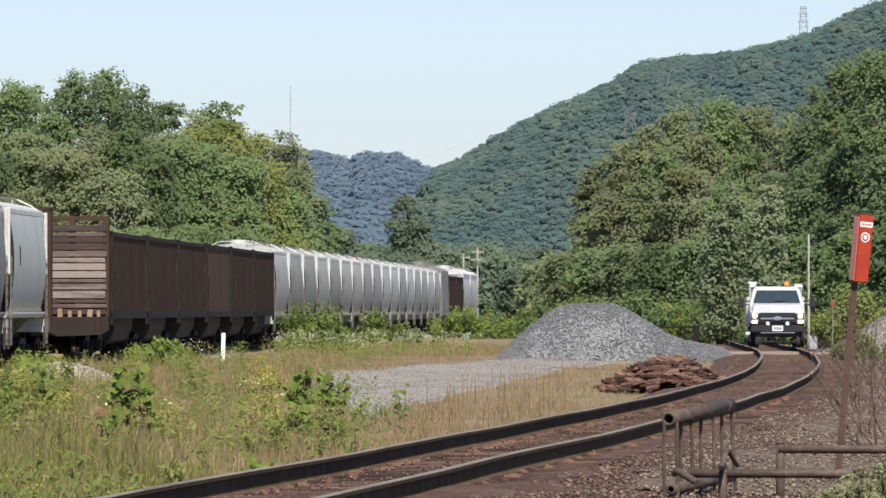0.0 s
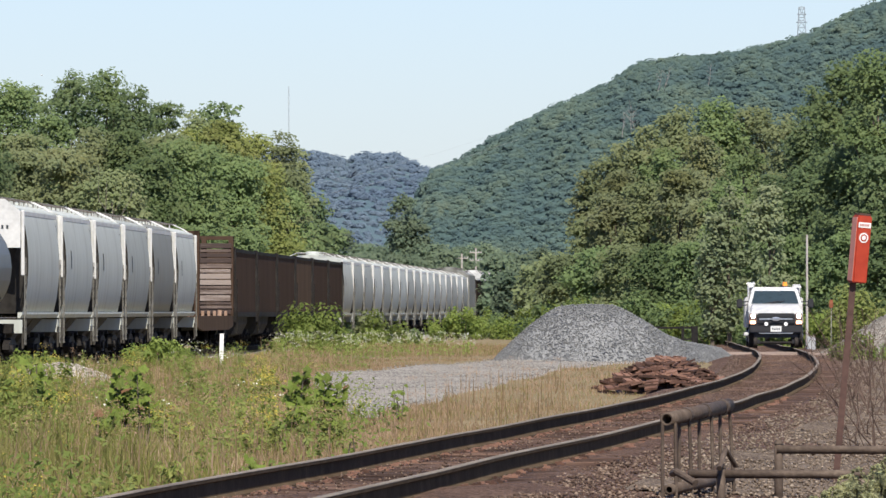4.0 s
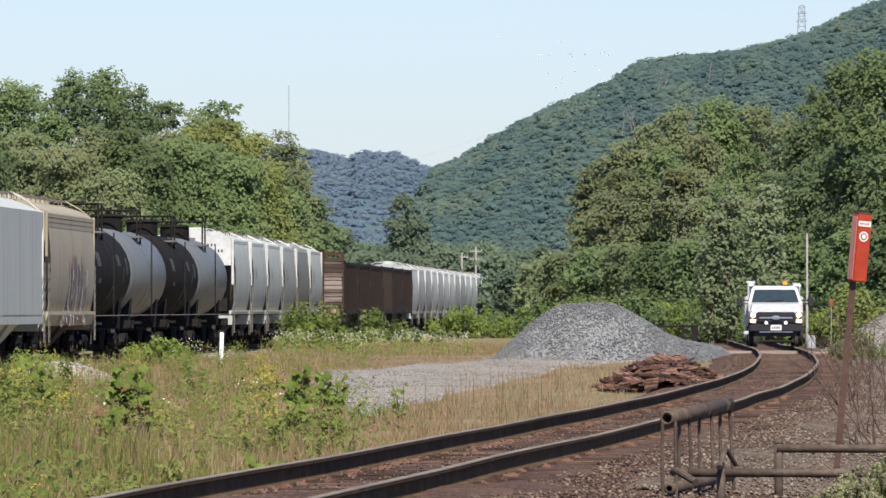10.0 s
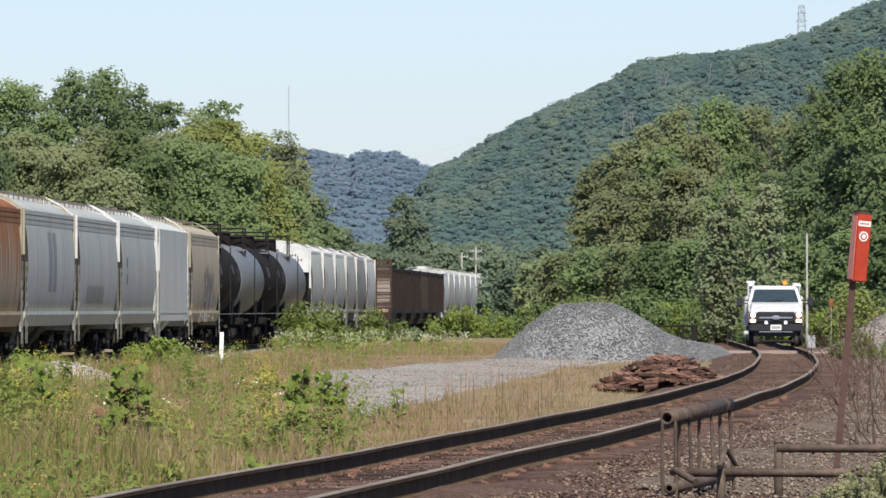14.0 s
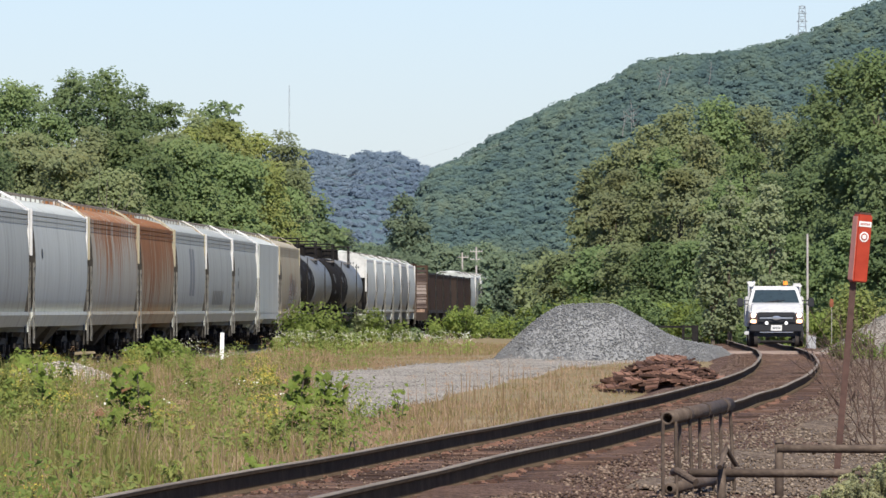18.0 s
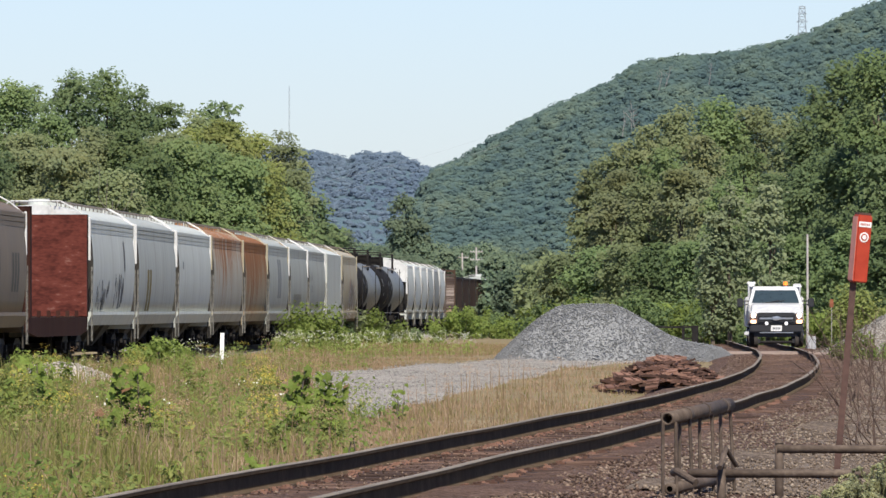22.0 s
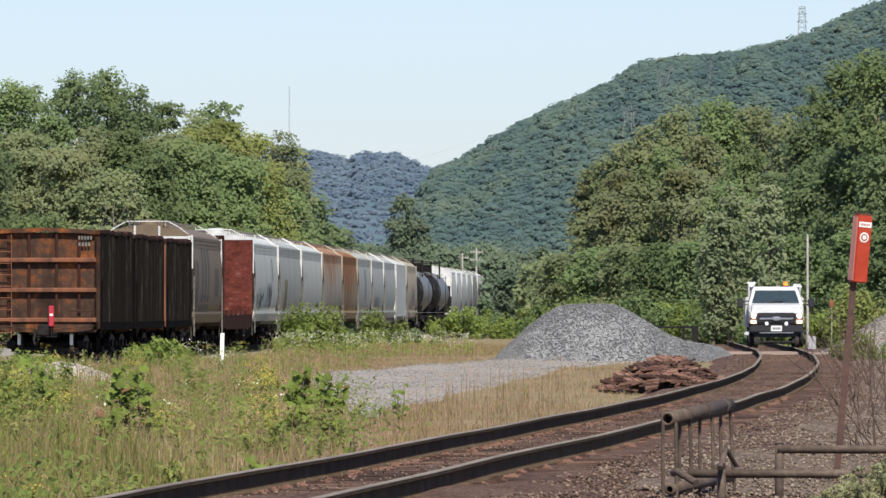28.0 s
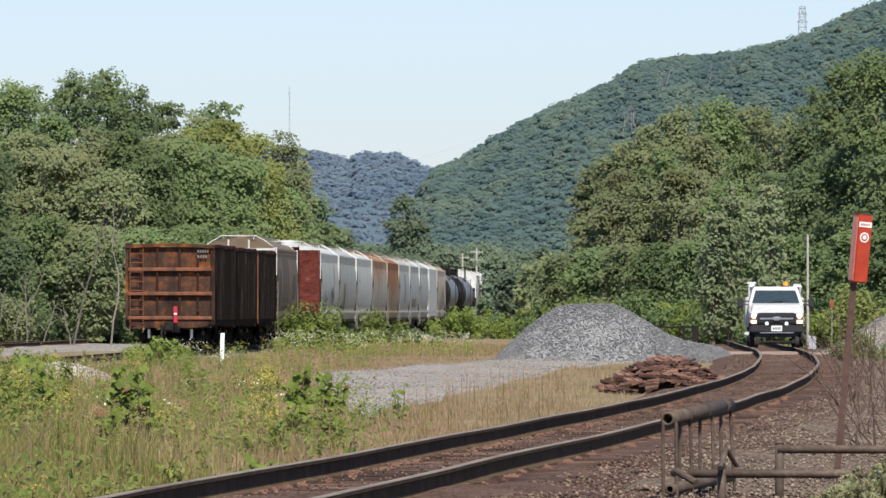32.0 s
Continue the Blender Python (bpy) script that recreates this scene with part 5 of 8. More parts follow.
# ---- the road-rail truck on the main track ----
def hirail_truck():
    """A white service truck standing on the rails, its front towards -y."""
    t = thing("service_truck", "white road-rail service truck with lit headlights, standing on the track", "truck", m=pose(11.42, 300, 0, 0, 0, -1.0))
    W = M["truck_white"]

    def add(name, fn, mat, parent=t, label="", bev=0.0, smooth=False):
        bm = bmesh.new()
        fn(bm)
        bmesh.ops.scale(bm, vec=(0.93, 1, 1), verts=bm.verts[:])
        if bev:
            bevelled(bm, bev, 2)
        return part(name, bm, mat, parent, label, smooth)

    # cab: sides lean in towards the roof
    cab = add("cab", lambda bm: loft(bm, [[(-1.0, 1.35, 0.75), (1.0, 1.35, 0.75), (1.0, 3.4, 0.75), (-1.0, 3.4, 0.75)], [(-1.0, 1.30, 1.50), (1.0, 1.30, 1.50), (1.0, 3.4, 1.50), (-1.0, 3.4, 1.50)], [(-0.84, 2.0, 2.02), (0.84, 2.0, 2.02), (0.84, 3.35, 2.02), (-0.84, 3.35, 2.02)], [(-0.76, 2.15, 2.10), (0.76, 2.15, 2.10), (0.76, 3.25, 2.10), (-0.76, 3.25, 2.10)]]), W, bev=0.03)
    add("windscreen", lambda bm: loft(bm, [[(-0.88, 1.335, 1.53), (0.88, 1.335, 1.53), (0.74, 1.93, 1.97), (-0.74, 1.93, 1.97)], [(-0.88, 1.36, 1.52), (0.88, 1.36, 1.52), (0.74, 1.95, 1.96), (-0.74, 1.95, 1.96)]]), M["glass_dark"], cab, "dark reflecting windscreen")
    for s in (-1, 1):
        add("side_window", lambda bm: loft(bm, [[(s * 0.985, 1.7, 1.55), (s * 0.985, 3.1, 1.55), (s * 0.875, 3.1, 1.93), (s * 0.875, 2.1, 1.93)], [(s * 1.0, 1.7, 1.56), (s * 1.0, 3.1, 1.56), (s * 0.89, 3.1, 1.94), (s * 0.89, 2.1, 1.94)]]), M["glass_dark"], cab)
        add("wiper", lambda bm: tube(bm, [(s * 0.1 - 0.3, 1.33, 1.535), (s * 0.1 + 0.25, 1.42, 1.62)], 0.012, 5), M["dark_plastic"], cab)
    # bonnet and wings
    add("hood", lambda bm: loft(bm, [[(-0.93, 0.02, 1.12), (0.93, 0.02, 1.12), (0.90, 0.05, 1.30), (-0.90, 0.05, 1.30)], [(-0.97, 0.6, 1.12), (0.97, 0.6, 1.12), (0.86, 0.6, 1.47), (-0.86, 0.6, 1.47)], [(-0.99, 1.36, 1.12), (0.99, 1.36, 1.12), (0.88, 1.36, 1.53), (-0.88, 1.36, 1.53)]]), W, bev=0.025)
    for s in (-1, 1):
        add("fender", lambda bm: loft(bm, [[(s * 0.80, 0.05, 0.82), (s * 1.0, 0.10, 0.82), (s * 0.98, 0.10, 1.22), (s * 0.80, 0.05, 1.22)], [(s * 0.80, 0.55, 0.95), (s * 1.02, 0.55, 0.95), (s * 1.0, 0.55, 1.25), (s * 0.80, 0.55, 1.25)], [(s * 0.80, 1.35, 0.75), (s * 1.02, 1.35, 0.75), (s * 1.0, 1.35, 1.3), (s * 0.80, 1.35, 1.3)]]), W, bev=0.02)
    # grille with bars and an oval badge
    g = add("grille", lambda bm: box(bm, -0.70, 0.70, -0.02, 0.08, 0.80, 1.20), M["dark_plastic"], bev=0.03)
    for z in (0.90, 1.09):
        add("grille_bar", lambda bm: box(bm, -0.68, 0.68, -0.05, -0.015, z - 0.035, z + 0.035), M["dark_plastic"], g, bev=0.012)
    add("grille_bar", lambda bm: box(bm, -0.62, 0.62, -0.07, -0.02, 0.97, 1.03), M["chrome_dull"], g, "chrome cross bar", 0.012)

    def oval(bm):
        rings = [[(0.17 * k * math.cos(a * math.tau / 20), y, 1.0 + 0.075 * k * math.sin(a * math.tau / 20)) for a in range(20)] for y, k in ((-0.07, 1.0), (-0.10, 0.95), (-0.105, 0.6))]
        loft(bm, rings)
    add("badge", oval, M["chrome_dull"], g, "plain silver oval badge")
    for s in (-1, 1):
        h = add("headlight", lambda bm: box(bm, min(s * 0.71, s * 0.98), max(s * 0.71, s * 0.98), -0.03, 0.10, 0.80, 1.19), M["lamp_case"], label="dark headlight housing", bev=0.03)
        add("main_lamp", lambda bm: tube(bm, [(s * 0.84, -0.028, 1.10), (s * 0.84, -0.05, 1.10)], 0.085, 14), M["headlight"], h, "lit white lamp")
        add("low_lamp", lambda bm: box(bm, min(s * 0.74, s * 0.95), max(s * 0.74, s * 0.95), -0.055, -0.025, 0.83, 0.95), M["headlight_warm"], h, "lit warm lamp", 0.02)
        add("spot_lamp", lambda bm: tube(bm, [(s * 0.36, -0.10, 0.83), (s * 0.36, -0.16, 0.83)], 0.065, 12), M["lamp_white"], label="small round work lamp")
        # mirrors
        mr = add("mirror", lambda bm: box(bm, min(s * 1.20, s * 1.42), max(s * 1.20, s * 1.42), 1.30, 1.42, 1.38, 1.70), M["dark_plastic"], bev=0.03)
        add("mirror_arm", lambda bm: (tube(bm, [(s * 0.98, 1.45, 1.48), (s * 1.25, 1.38, 1.48)], 0.025, 6), tube(bm, [(s * 0.98, 1.45, 1.60), (s * 1.25, 1.38, 1.60)], 0.025, 6)), M["dark_plastic"], mr)
    # bumper with plate
    bp = add("bumper", lambda bm: box(bm, -0.98, 0.98, -0.14, 0.06, 0.52, 0.78), M["dark_plastic"], bev=0.04)
    add("bumper_trim", lambda bm: box(bm, -0.62, 0.62, -0.16, -0.12, 0.50, 0.53), M["chrome_dull"], bp)
    pl = add("licence_plate", lambda bm: box(bm, -0.20, 0.20, -0.17, -0.145, 0.57, 0.76), M["letter_white"], bp, "pale plate with unreadable bars")
    for k in range(5):
        add("plate_bar", lambda bm: box(bm, -0.14 + k * 0.06, -0.105 + k * 0.06, -0.174, -0.170, 0.62, 0.70), M["letter"], pl)
    add("air_dam", lambda bm: box(bm, -0.80, 0.80, 0.0, 0.3, 0.36, 0.52), M["dark_plastic"], bev=0.03)
    # wheels
    for s in (-1, 1):
        for y in (0.75, 4.9):
            w = add("tyre", lambda bm: loft(bm, [[(s * x, y + r * math.cos(a * math.tau / 24), 0.42 + r * math.sin(a * math.tau / 24)) for a in range(24)] for x, r in ((0.74, 0.2), (0.74, 0.36), (0.77, 0.40), (0.97, 0.40), (1.0, 0.36), (1.0, 0.2))]), M["rubber"])
            add("rim", lambda bm: loft(bm, [[(s * x, y + r * math.cos(a * math.tau / 16), 0.42 + r * math.sin(a * math.tau / 16)) for a in range(16)] for x, r in ((0.99, 0.22), (1.01, 0.20), (0.96, 0.08), (1.03, 0.05))]), M["chrome_dull"], w)
        for y in (-0.05, 6.2):
            rw = add("rail_wheel", lambda bm: loft(bm, [[(s * x, y + r * math.cos(a * math.tau / 20), 0.19 + r * math.sin(a * math.tau / 20)) for a in range(20)] for x, r in ((0.69, 0.10), (0.69, 0.21), (0.72, 0.21), (0.725, 0.185), (0.82, 0.18), (0.82, 0.09))]), M["wheel"], label="steel guide wheel on the rail")
            add("guide_arm", lambda bm: box(bm, min(s * 0.6, s * 0.70), max(s * 0.6, s * 0.70), y - 0.05, y + 0.55, 0.16, 0.30), M["dark_plastic"], rw)
    add("guide_axle", lambda bm: tube(bm, [(-0.7, -0.05, 0.19), (0.7, -0.05, 0.19)], 0.05, 8), M["black"])
    add("frame", lambda bm: (box(bm, -0.45, -0.33, 0.2, 6.2, 0.45, 0.65), box(bm, 0.33, 0.45, 0.2, 6.2, 0.45, 0.65)), M["black"])
    # service body with racks
    add("service_body", lambda bm: box(bm, -1.08, 1.08, 3.5, 6.4, 0.70, 1.75), W, bev=0.03)
    for s, z in ((-1, 2.28), (1, 2.16)):
        add("rack_post", lambda bm: (tube(bm, [(s * 0.95, 3.55, 1.7), (s * 0.95, 3.55, z)], 0.03, 6), tube(bm, [(s * 0.75, 3.55, 1.7), (s * 0.75, 3.55, z)], 0.03, 6), tube(bm, [(s * 1.02, 3.55, z - 0.06), (s * 0.70, 3.55, z - 0.06)], 0.03, 6)), M["truck_white"])
    add("rack_box", lambda bm: box(bm, 0.70, 1.0, 3.6, 4.4, 1.95, 2.20), W, bev=0.02)
    add("cable_reel", lambda bm: tube(bm, [(-0.98, 3.9, 2.05), (-0.72, 3.9, 2.05)], 0.22, 16), M["steel"])
    bc = add("beacon_base", lambda bm: box(bm, 0.28, 0.50, 2.5, 2.7, 2.10, 2.14), M["dark_plastic"])
    add("beacon", lambda bm: tube(bm, [(0.39, 2.6, 2.14), (0.39, 2.6, 2.24), (0.39, 2.6, 2.27)], 0.085, 12, True, 0.07), M["amber"], bc, "orange warning beacon")
    add("step_box", lambda bm: box(bm, -1.18, -1.0, 0.2, 0.5, 0.42, 0.55), W, bev=0.02, label="small white box by the wheel")
    add("antenna", lambda bm: tube(bm, [(-0.5, 2.9, 2.1), (-0.5, 2.9, 2.5)], 0.01, 4), M["dark_plastic"])
    return t


M["chrome_dull"] = plain("dull_chrome", (0.55, 0.55, 0.55), 0.3, 0.9)
M["headlight_warm"] = plain("warm_lit_lamp", (1.0, 0.62, 0.38), 0.2, glow=1.6)
M["lamp_case"] = plain("smoked_lamp_case", (0.13, 0.085, 0.075), 0.3)
M["lamp_white"] = plain("white_lamp_glass", (0.8, 0.8, 0.8), 0.2, glow=0.3)
hirail_truck()

# ---- heaps ----
def heap(name, cx, cy, prof, depth, mat, rock_mat, label, seed, n_rock, size, skew=0.0):
    """A heap of loose stone: heights along x, rounded across, with loose stones over it."""
    rng = np.random.default_rng(seed)
    px = [p[0] for p in prof]
    pz = [p[1] for p in prof]
    xs, vs = np.linspace(px[0], px[-1], 56), np.linspace(-1, 1, 24)
    gx, gv = np.meshgrid(xs, vs)

    def z_of(x, v):
        top = np.interp(x, px, pz)
        return top * np.clip(1 - np.abs(v) ** 1.7, 0, 1) - 0.06
    gz = z_of(gx, gv)
    gz += np.array([[0.05 * noise.noise((a * 1.5, b * 4, seed)) for a in xs] for b in vs])
    co = np.stack([gx + cx + skew * gv, cy + gv * depth, gz + GROUND], 2).reshape(-1, 3)
    n = len(xs)
    i = (np.arange(len(vs) - 1)[:, None] * n + np.arange(n - 1)[None]).ravel()
    ob = thing(name, label, "gravel heap", m=pose(cx, cy, GROUND))
    inv = np.array([cx, cy, GROUND])
    raw("core", co - inv, np.stack([i, i + 1, i + n + 1, i + n], 1), mat, ob, smooth=True)
    x = rng.uniform(px[0], px[-1], n_rock)
    v = rng.uniform(-1, 0.35, n_rock)
    z = z_of(x, v) + 0.025 + rng.normal(0, 0.012, n_rock)
    rc, rf = rocks(rng, np.stack([x + skew * v, v * depth, z], 1), size, 0.5)
    tagged(raw("stone_cover", rc, rf, rock_mat, ob), kind="stuff")
    return ob


heap("gravel_heap", 0, 290, [(1.6, 0.02), (2.0, 0.45), (2.6, 1.0), (3.2, 1.5), (3.8, 1.86), (4.3, 1.93), (5.0, 1.95), (5.7, 1.92), (6.2, 1.68), (6.8, 1.33), (7.4, 0.95), (8.0, 0.72), (8.6, 0.62), (9.2, 0.5), (9.8, 0.1)], 2.4, M["stone_core"], M["stone"], "large heap of fresh grey crushed stone", 11, 14000, 0.03)
heap("gravel_heap.001", 0, 188, [(-9.8, 0.0), (-9.4, 0.22), (-8.8, 0.54), (-8.3, 0.64), (-7.8, 0.58), (-7.2, 0.36), (-6.6, 0.02)], 1.3, M["heap_tan"], M["heap_tan"], "small pale gravel heap among weeds", 12, 2200, 0.03)
heap("gravel_heap.002", 0, 305, [(12.6, 0.0), (13.3, 0.35), (14.2, 0.85), (15.2, 1.5), (16.5, 2.0), (18.5, 2.1), (20.0, 0.3)], 3.0, M["grey_gravel"], M["pale_stone"], "pale gravel heap beside the track behind brush", 13, 3500, 0.035)


# ---- gravel lot and the dirt crossing ----
LOT = [(138, -1.35, -1.15), (146, -1.65, -0.95), (158, -2.0, -0.55), (172, -2.4, 0.1), (190, -2.9, 0.85), (210, -3.3, 1.7), (228, -3.4, 2.5), (236, -3.1, 2.9), (246, -1.9, 3.2), (258, -0.9, 3.7), (275, 0.5, 5.2), (290, 1.6, 8.0), (306, 2.6, 10.0), (322, 4.0, 10.2), (345, 6.0, 10.0)]


def lot_edges(d):
    ds = [r[0] for r in LOT]
    return np.interp(d, ds, [r[1] for r in LOT]), np.interp(d, ds, [r[2] for r in LOT])


def build_lot():
    ds = np.arange(138, 345, 1.5)
    n = 9
    co = []
    for d in ds:
        a, b = lot_edges(d)
        a += 0.25 * noise.noise((d * 0.12, 0, 0)) + 0.12 * noise.noise((d * 0.5, 2, 0))
        b += 0.25 * noise.noise((d * 0.12, 5, 0)) + 0.12 * noise.noise((d * 0.5, 9, 0))
        for k in range(n):
            x = a + (b - a) * k / (n - 1)
            edge = -0.09 if k in (0, n - 1) else 0.0
            co.append((x, d, float(ground_z(x, d)) + 0.07 + edge + 0.02 * noise.noise((x * 0.8, d * 0.2, 1))))
    i = (np.arange(len(ds) - 1)[:, None] * n + np.arange(n - 1)[None]).ravel()
    tagged(raw("gravel_lot", np.array(co), np.stack([i, i + 1, i + n + 1, i + n], 1), M["grey_gravel"], smooth=True), "pale grey gravel lot in the dry grass", "gravel lot", kind="structure")
    rng = np.random.default_rng(31)
    d = rng.uniform(139, 300, 6000)
    a, b = lot_edges(d)
    x = a + (b - a) * rng.uniform(0.02, 0.98, len(d))
    z = ground_z(x, d) + 0.075
    rc, rf = rocks(rng, np.stack([x, d, z], 1), 0.022)
    tagged(raw("lot_stones", rc, rf, M["pale_stone"]), "loose pale stones on the gravel lot", "stones", kind="stuff")


build_lot()


def crossing():
    """A dusty hump of earth laid over the track where a road crosses."""
    co = []
    xs, ys = np.linspace(6.5, 14.5, 30), np.linspace(288, 299, 14)
    for y in ys:
        for x in xs:
            v = (y - 293.5) / 5.5
            e = min(1.0, abs(x - 10.5) / 4.0)
            co.append((x, y, -0.45 + (0.36 - 0.2 * e ** 3) * (1 - v * v) + 0.03 * noise.noise((x, y, 3))))
    n = len(xs)
    i = (np.arange(len(ys) - 1)[:, None] * n + np.arange(n - 1)[None]).ravel()
    tagged(raw("dirt_crossing", np.array(co), np.stack([i, i + 1, i + n + 1, i + n], 1), M["dirt_road"], smooth=True), "dusty brown earth crossing over the track", "crossing", kind="structure")


crossing()


# ---- pile of rusty plates beside the track ----
def plate_pile():
    rng = random.Random(21)
    t = thing("plate_pile", "sprawling pile of rusty brown tie plates", "scrap pile", m=pose(4.55, 178, -0.40))
    meshes = []
    for k in range(5):
        bm = bmesh.new()
        lx, ly = rng.uniform(0.17, 0.30), rng.uniform(0.10, 0.15)
        box(bm, -lx, lx, -ly, ly, -0.02, 0.02)
        box(bm, -0.09, -0.06, -ly, ly, 0.02, 0.045)
        box(bm, 0.06, 0.09, -ly, ly, 0.02, 0.045)
        meshes.append(part("tie_plate", bm, M["slab"], t))
    for o in meshes[1:]:
        o.matrix_basis = pose(rng.uniform(-0.8, 0.8), rng.uniform(-2, 0), 0.1, rng.uniform(-20, 20), rng.uniform(-20, 20), rng.uniform(0, 180))
    meshes[0].matrix_basis = pose(0.2, 1.0, 0.72, 4, -6, 30)
    for k in range(285):
        u = rng.gauss(0, 0.52)
        u = max(-1.25, min(1.45, u))
        v = rng.uniform(-5, 7)
        hi = max(0.03, 0.70 * (1 - (abs(u) / 1.35) ** 1.6)) * max(0.15, 1 - ((v - 1) / 7.5) ** 2)
        z = hi * rng.uniform(0.55, 1.0) ** 0.5
        tilt = 20 if z > 0.12 else 8
        share("tie_plate", meshes[k % 5], pose(u, v, z + 0.02, rng.uniform(-tilt, tilt), rng.uniform(-tilt, tilt), rng.uniform(0, 180)), t)
    # earth heart of the pile, so nothing hangs
    bm = bmesh.new()
    rings = [[(1.15 * k * math.cos(a * math.tau / 16), 1 + 5.2 * k * math.sin(a * math.tau / 16), z) for a in range(16)] for k, z in ((1.0, -0.05), (0.75, 0.25), (0.4, 0.5), (0.12, 0.6))]
    loft(bm, rings)
    part("rusty_core", bm, M["slab"], t)


plate_pile()


# ---- posts, sign, barriers, poles ----
def marker_post():
    t = thing("marker_post", "short white plastic marker post in the weeds", "post", m=pose(-6.50, 257, GROUND, 0, 1.5, 0))
    bm = bmesh.new()
    box(bm, -0.06, 0.06, -0.015, 0.015, 0, 1.04)
    bevelled(bm, 0.006)
    part("blade", bm, M["white_post"], t)
    bm = bmesh.new()
    box(bm, 0.06, 0.085, -0.02, 0.02, 0.55, 0.70)
    part("clip", bm, M["letter"], t)


marker_post()


def red_sign():
    """A narrow red box on a leaning rusty post."""
    t = thing("red_marker_sign", "narrow faded red sign box on a leaning rusty post", "sign", m=pose(3.69, 82.5, GROUND, 0, 5.0, 0))
    bm = bmesh.new()
    out = [(-0.03, -0.04), (0.03, -0.04), (0.03, -0.025), (0.012, -0.022), (0.008, 0.04), (-0.008, 0.04), (-0.012, -0.022), (-0.03, -0.025)]
    loft(bm, [[(x, y, z) for x, y in out] for z in (0, 2.05)])
    part("post", bm, M["post_rust"], t)
    bm = bmesh.new()
    box(bm, -0.075, 0.075, -0.10, 0.02, 2.0, 2.64)
    bevelled(bm, 0.012, 2)
    b = part("sign_box", bm, M["sign_red"], t)
    b.matrix_basis = Matrix.Translation((0.02, 0, 0)) @ pose(0, 0, 0, 0, 0, 24)
    bm = bmesh.new()
    box(bm, -0.065, 0.065, -0.1035, -0.1005, 2.525, 2.575)
    part("label_strip", bm, M["letter_white"], b, "white strip with a dark unreadable line")
    bm = bmesh.new()
    for k in range(6):
        box(bm, -0.05 + k * 0.017, -0.04 + k * 0.017, -0.105, -0.1038, 2.54, 2.56)
    part("lettering", bm, M["sign_red"], b)
    for r, y, m in ((0.048, -0.1035, "letter_white"), (0.034, -0.105, "sign_red"), (0.022, -0.1065, "letter_white")):
        bm = bmesh.new()
        tube(bm, [(0, -0.1, 2.43), (0, y, 2.43)], r, 18)
        part("emblem", bm, M[m], b, "round plain emblem")
    bm = bmesh.new()
    box(bm, -0.079, -0.0755, -0.09, 0.01, 2.02, 2.62)
    part("side_panel", bm, M["pale_pink"], b, "pale pink side")
    bm = bmesh.new()
    box(bm, -0.06, 0.06, -0.09, 0.01, 2.64, 2.66)
    part("cap", bm, M["post_rust"], b)


M["pale_pink"] = plain("pale_pink_paint", (0.55, 0.24, 0.19), 0.6)
red_sign()


def pipe_rack():
    """A rack of thin bars hanging between two open pipes."""
    t = thing("pipe_rack", "rusty rack of thin bars under an open pipe", "pipe rack", m=pose(1.88, 73.8, -0.43))
    p0, p1 = Vector((0.0, -0.35, 0.83)), Vector((0.60, 2.2, 0.92))
    bm = bmesh.new()
    d = p1 - p0
    q = d.to_track_quat("Z", "Y")
    rings = []
    for pos, r in ((0, 0.040), (0, 0.058), (1, 0.058), (1, 0.040)):
        rings.append([p0 + d * pos + q @ Vector((r * math.cos(k * math.tau / 18), r * math.sin(k * math.tau / 18), 0)) for k in range(18)])
    loft(bm, rings + [rings[0]], caps=False)
    bmesh.ops.remove_doubles(bm, verts=bm.verts, dist=0.0001)
    part("top_pipe", bm, M["pipe"], t, smooth=True)
    for k, (u, lean, off) in enumerate(((0.0, 0.0, -0.035), (0.03, 0.01, 0.055), (0.20, -0.005, 0.0), (0.30, 0.03, 0.03), (0.52, 0.0, 0.0), (0.66, 0.02, 0.03), (0.86, 0.01, 0.0), (0.98, 0.05, 0.02))):
        a = p0 + d * u + Vector((off, 0, -0.03))
        bm = bmesh.new()
        tube(bm, [a, (a.x + lean, a.y, -0.02)], 0.0155, 7)
        part("bar", bm, M["pipe"], t)
    for k, u in enumerate((0.3, 0.6, 0.9)):
        a = p0 + d * u
        bm = bmesh.new()
        tube(bm, [a - d * 0.02, a + d * 0.02], 0.066, 14)
        part("clamp", bm, M["pipe"], t)
    bm = bmesh.new()
    l0, l1 = Vector((0.02, -0.35, 0.24)), Vector((0.62, 2.2, 0.30))
    d2 = l1 - l0
    q = d2.to_track_quat("Z", "Y")
    rings = []
    for pos, r in ((0, 0.026), (0, 0.048), (1, 0.048), (1, 0.026)):
        rings.append([l0 + d2 * pos + q @ Vector((r * math.cos(k * math.tau / 16), r * math.sin(k * math.tau / 16), 0)) for k in range(16)])
    loft(bm, rings + [rings[0]], caps=False)
    part("bottom_pipe", bm, M["pipe"], t, smooth=True)


pipe_rack()


def pipe_barrier(name, x0, x1, y, z, post_x, label, stub=None):
    t = thing(name, label, "barrier", "pipe barriers", m=pose(x0, y, -0.43))
    bm = bmesh.new()
    tube(bm, [(0, 0, z), (x1 - x0, 0.25, z - 0.01)], 0.036, 12)
    part("rail_pipe", bm, M["pipe"], t, smooth=True)
    for px in post_x:
        bm = bmesh.new()
        tube(bm, [(px - x0, 0.02, -0.1), (px - x0, 0.02, z + 0.055)], 0.038, 12)
        p = part("pipe_post", bm, M["pipe"], t, smooth=True)
        bm = bmesh.new()
        tube(bm, [(px - x0, 0.02, z + 0.05), (px - x0, 0.02, z + 0.085)], 0.045, 12, True, 0.025)
        part("post_cap", bm, M["pipe"], p)
    if stub:
        bm = bmesh.new()
        tube(bm, stub, 0.03, 10)
        part("elbow_pipe", bm, M["pipe"], t)
    return t


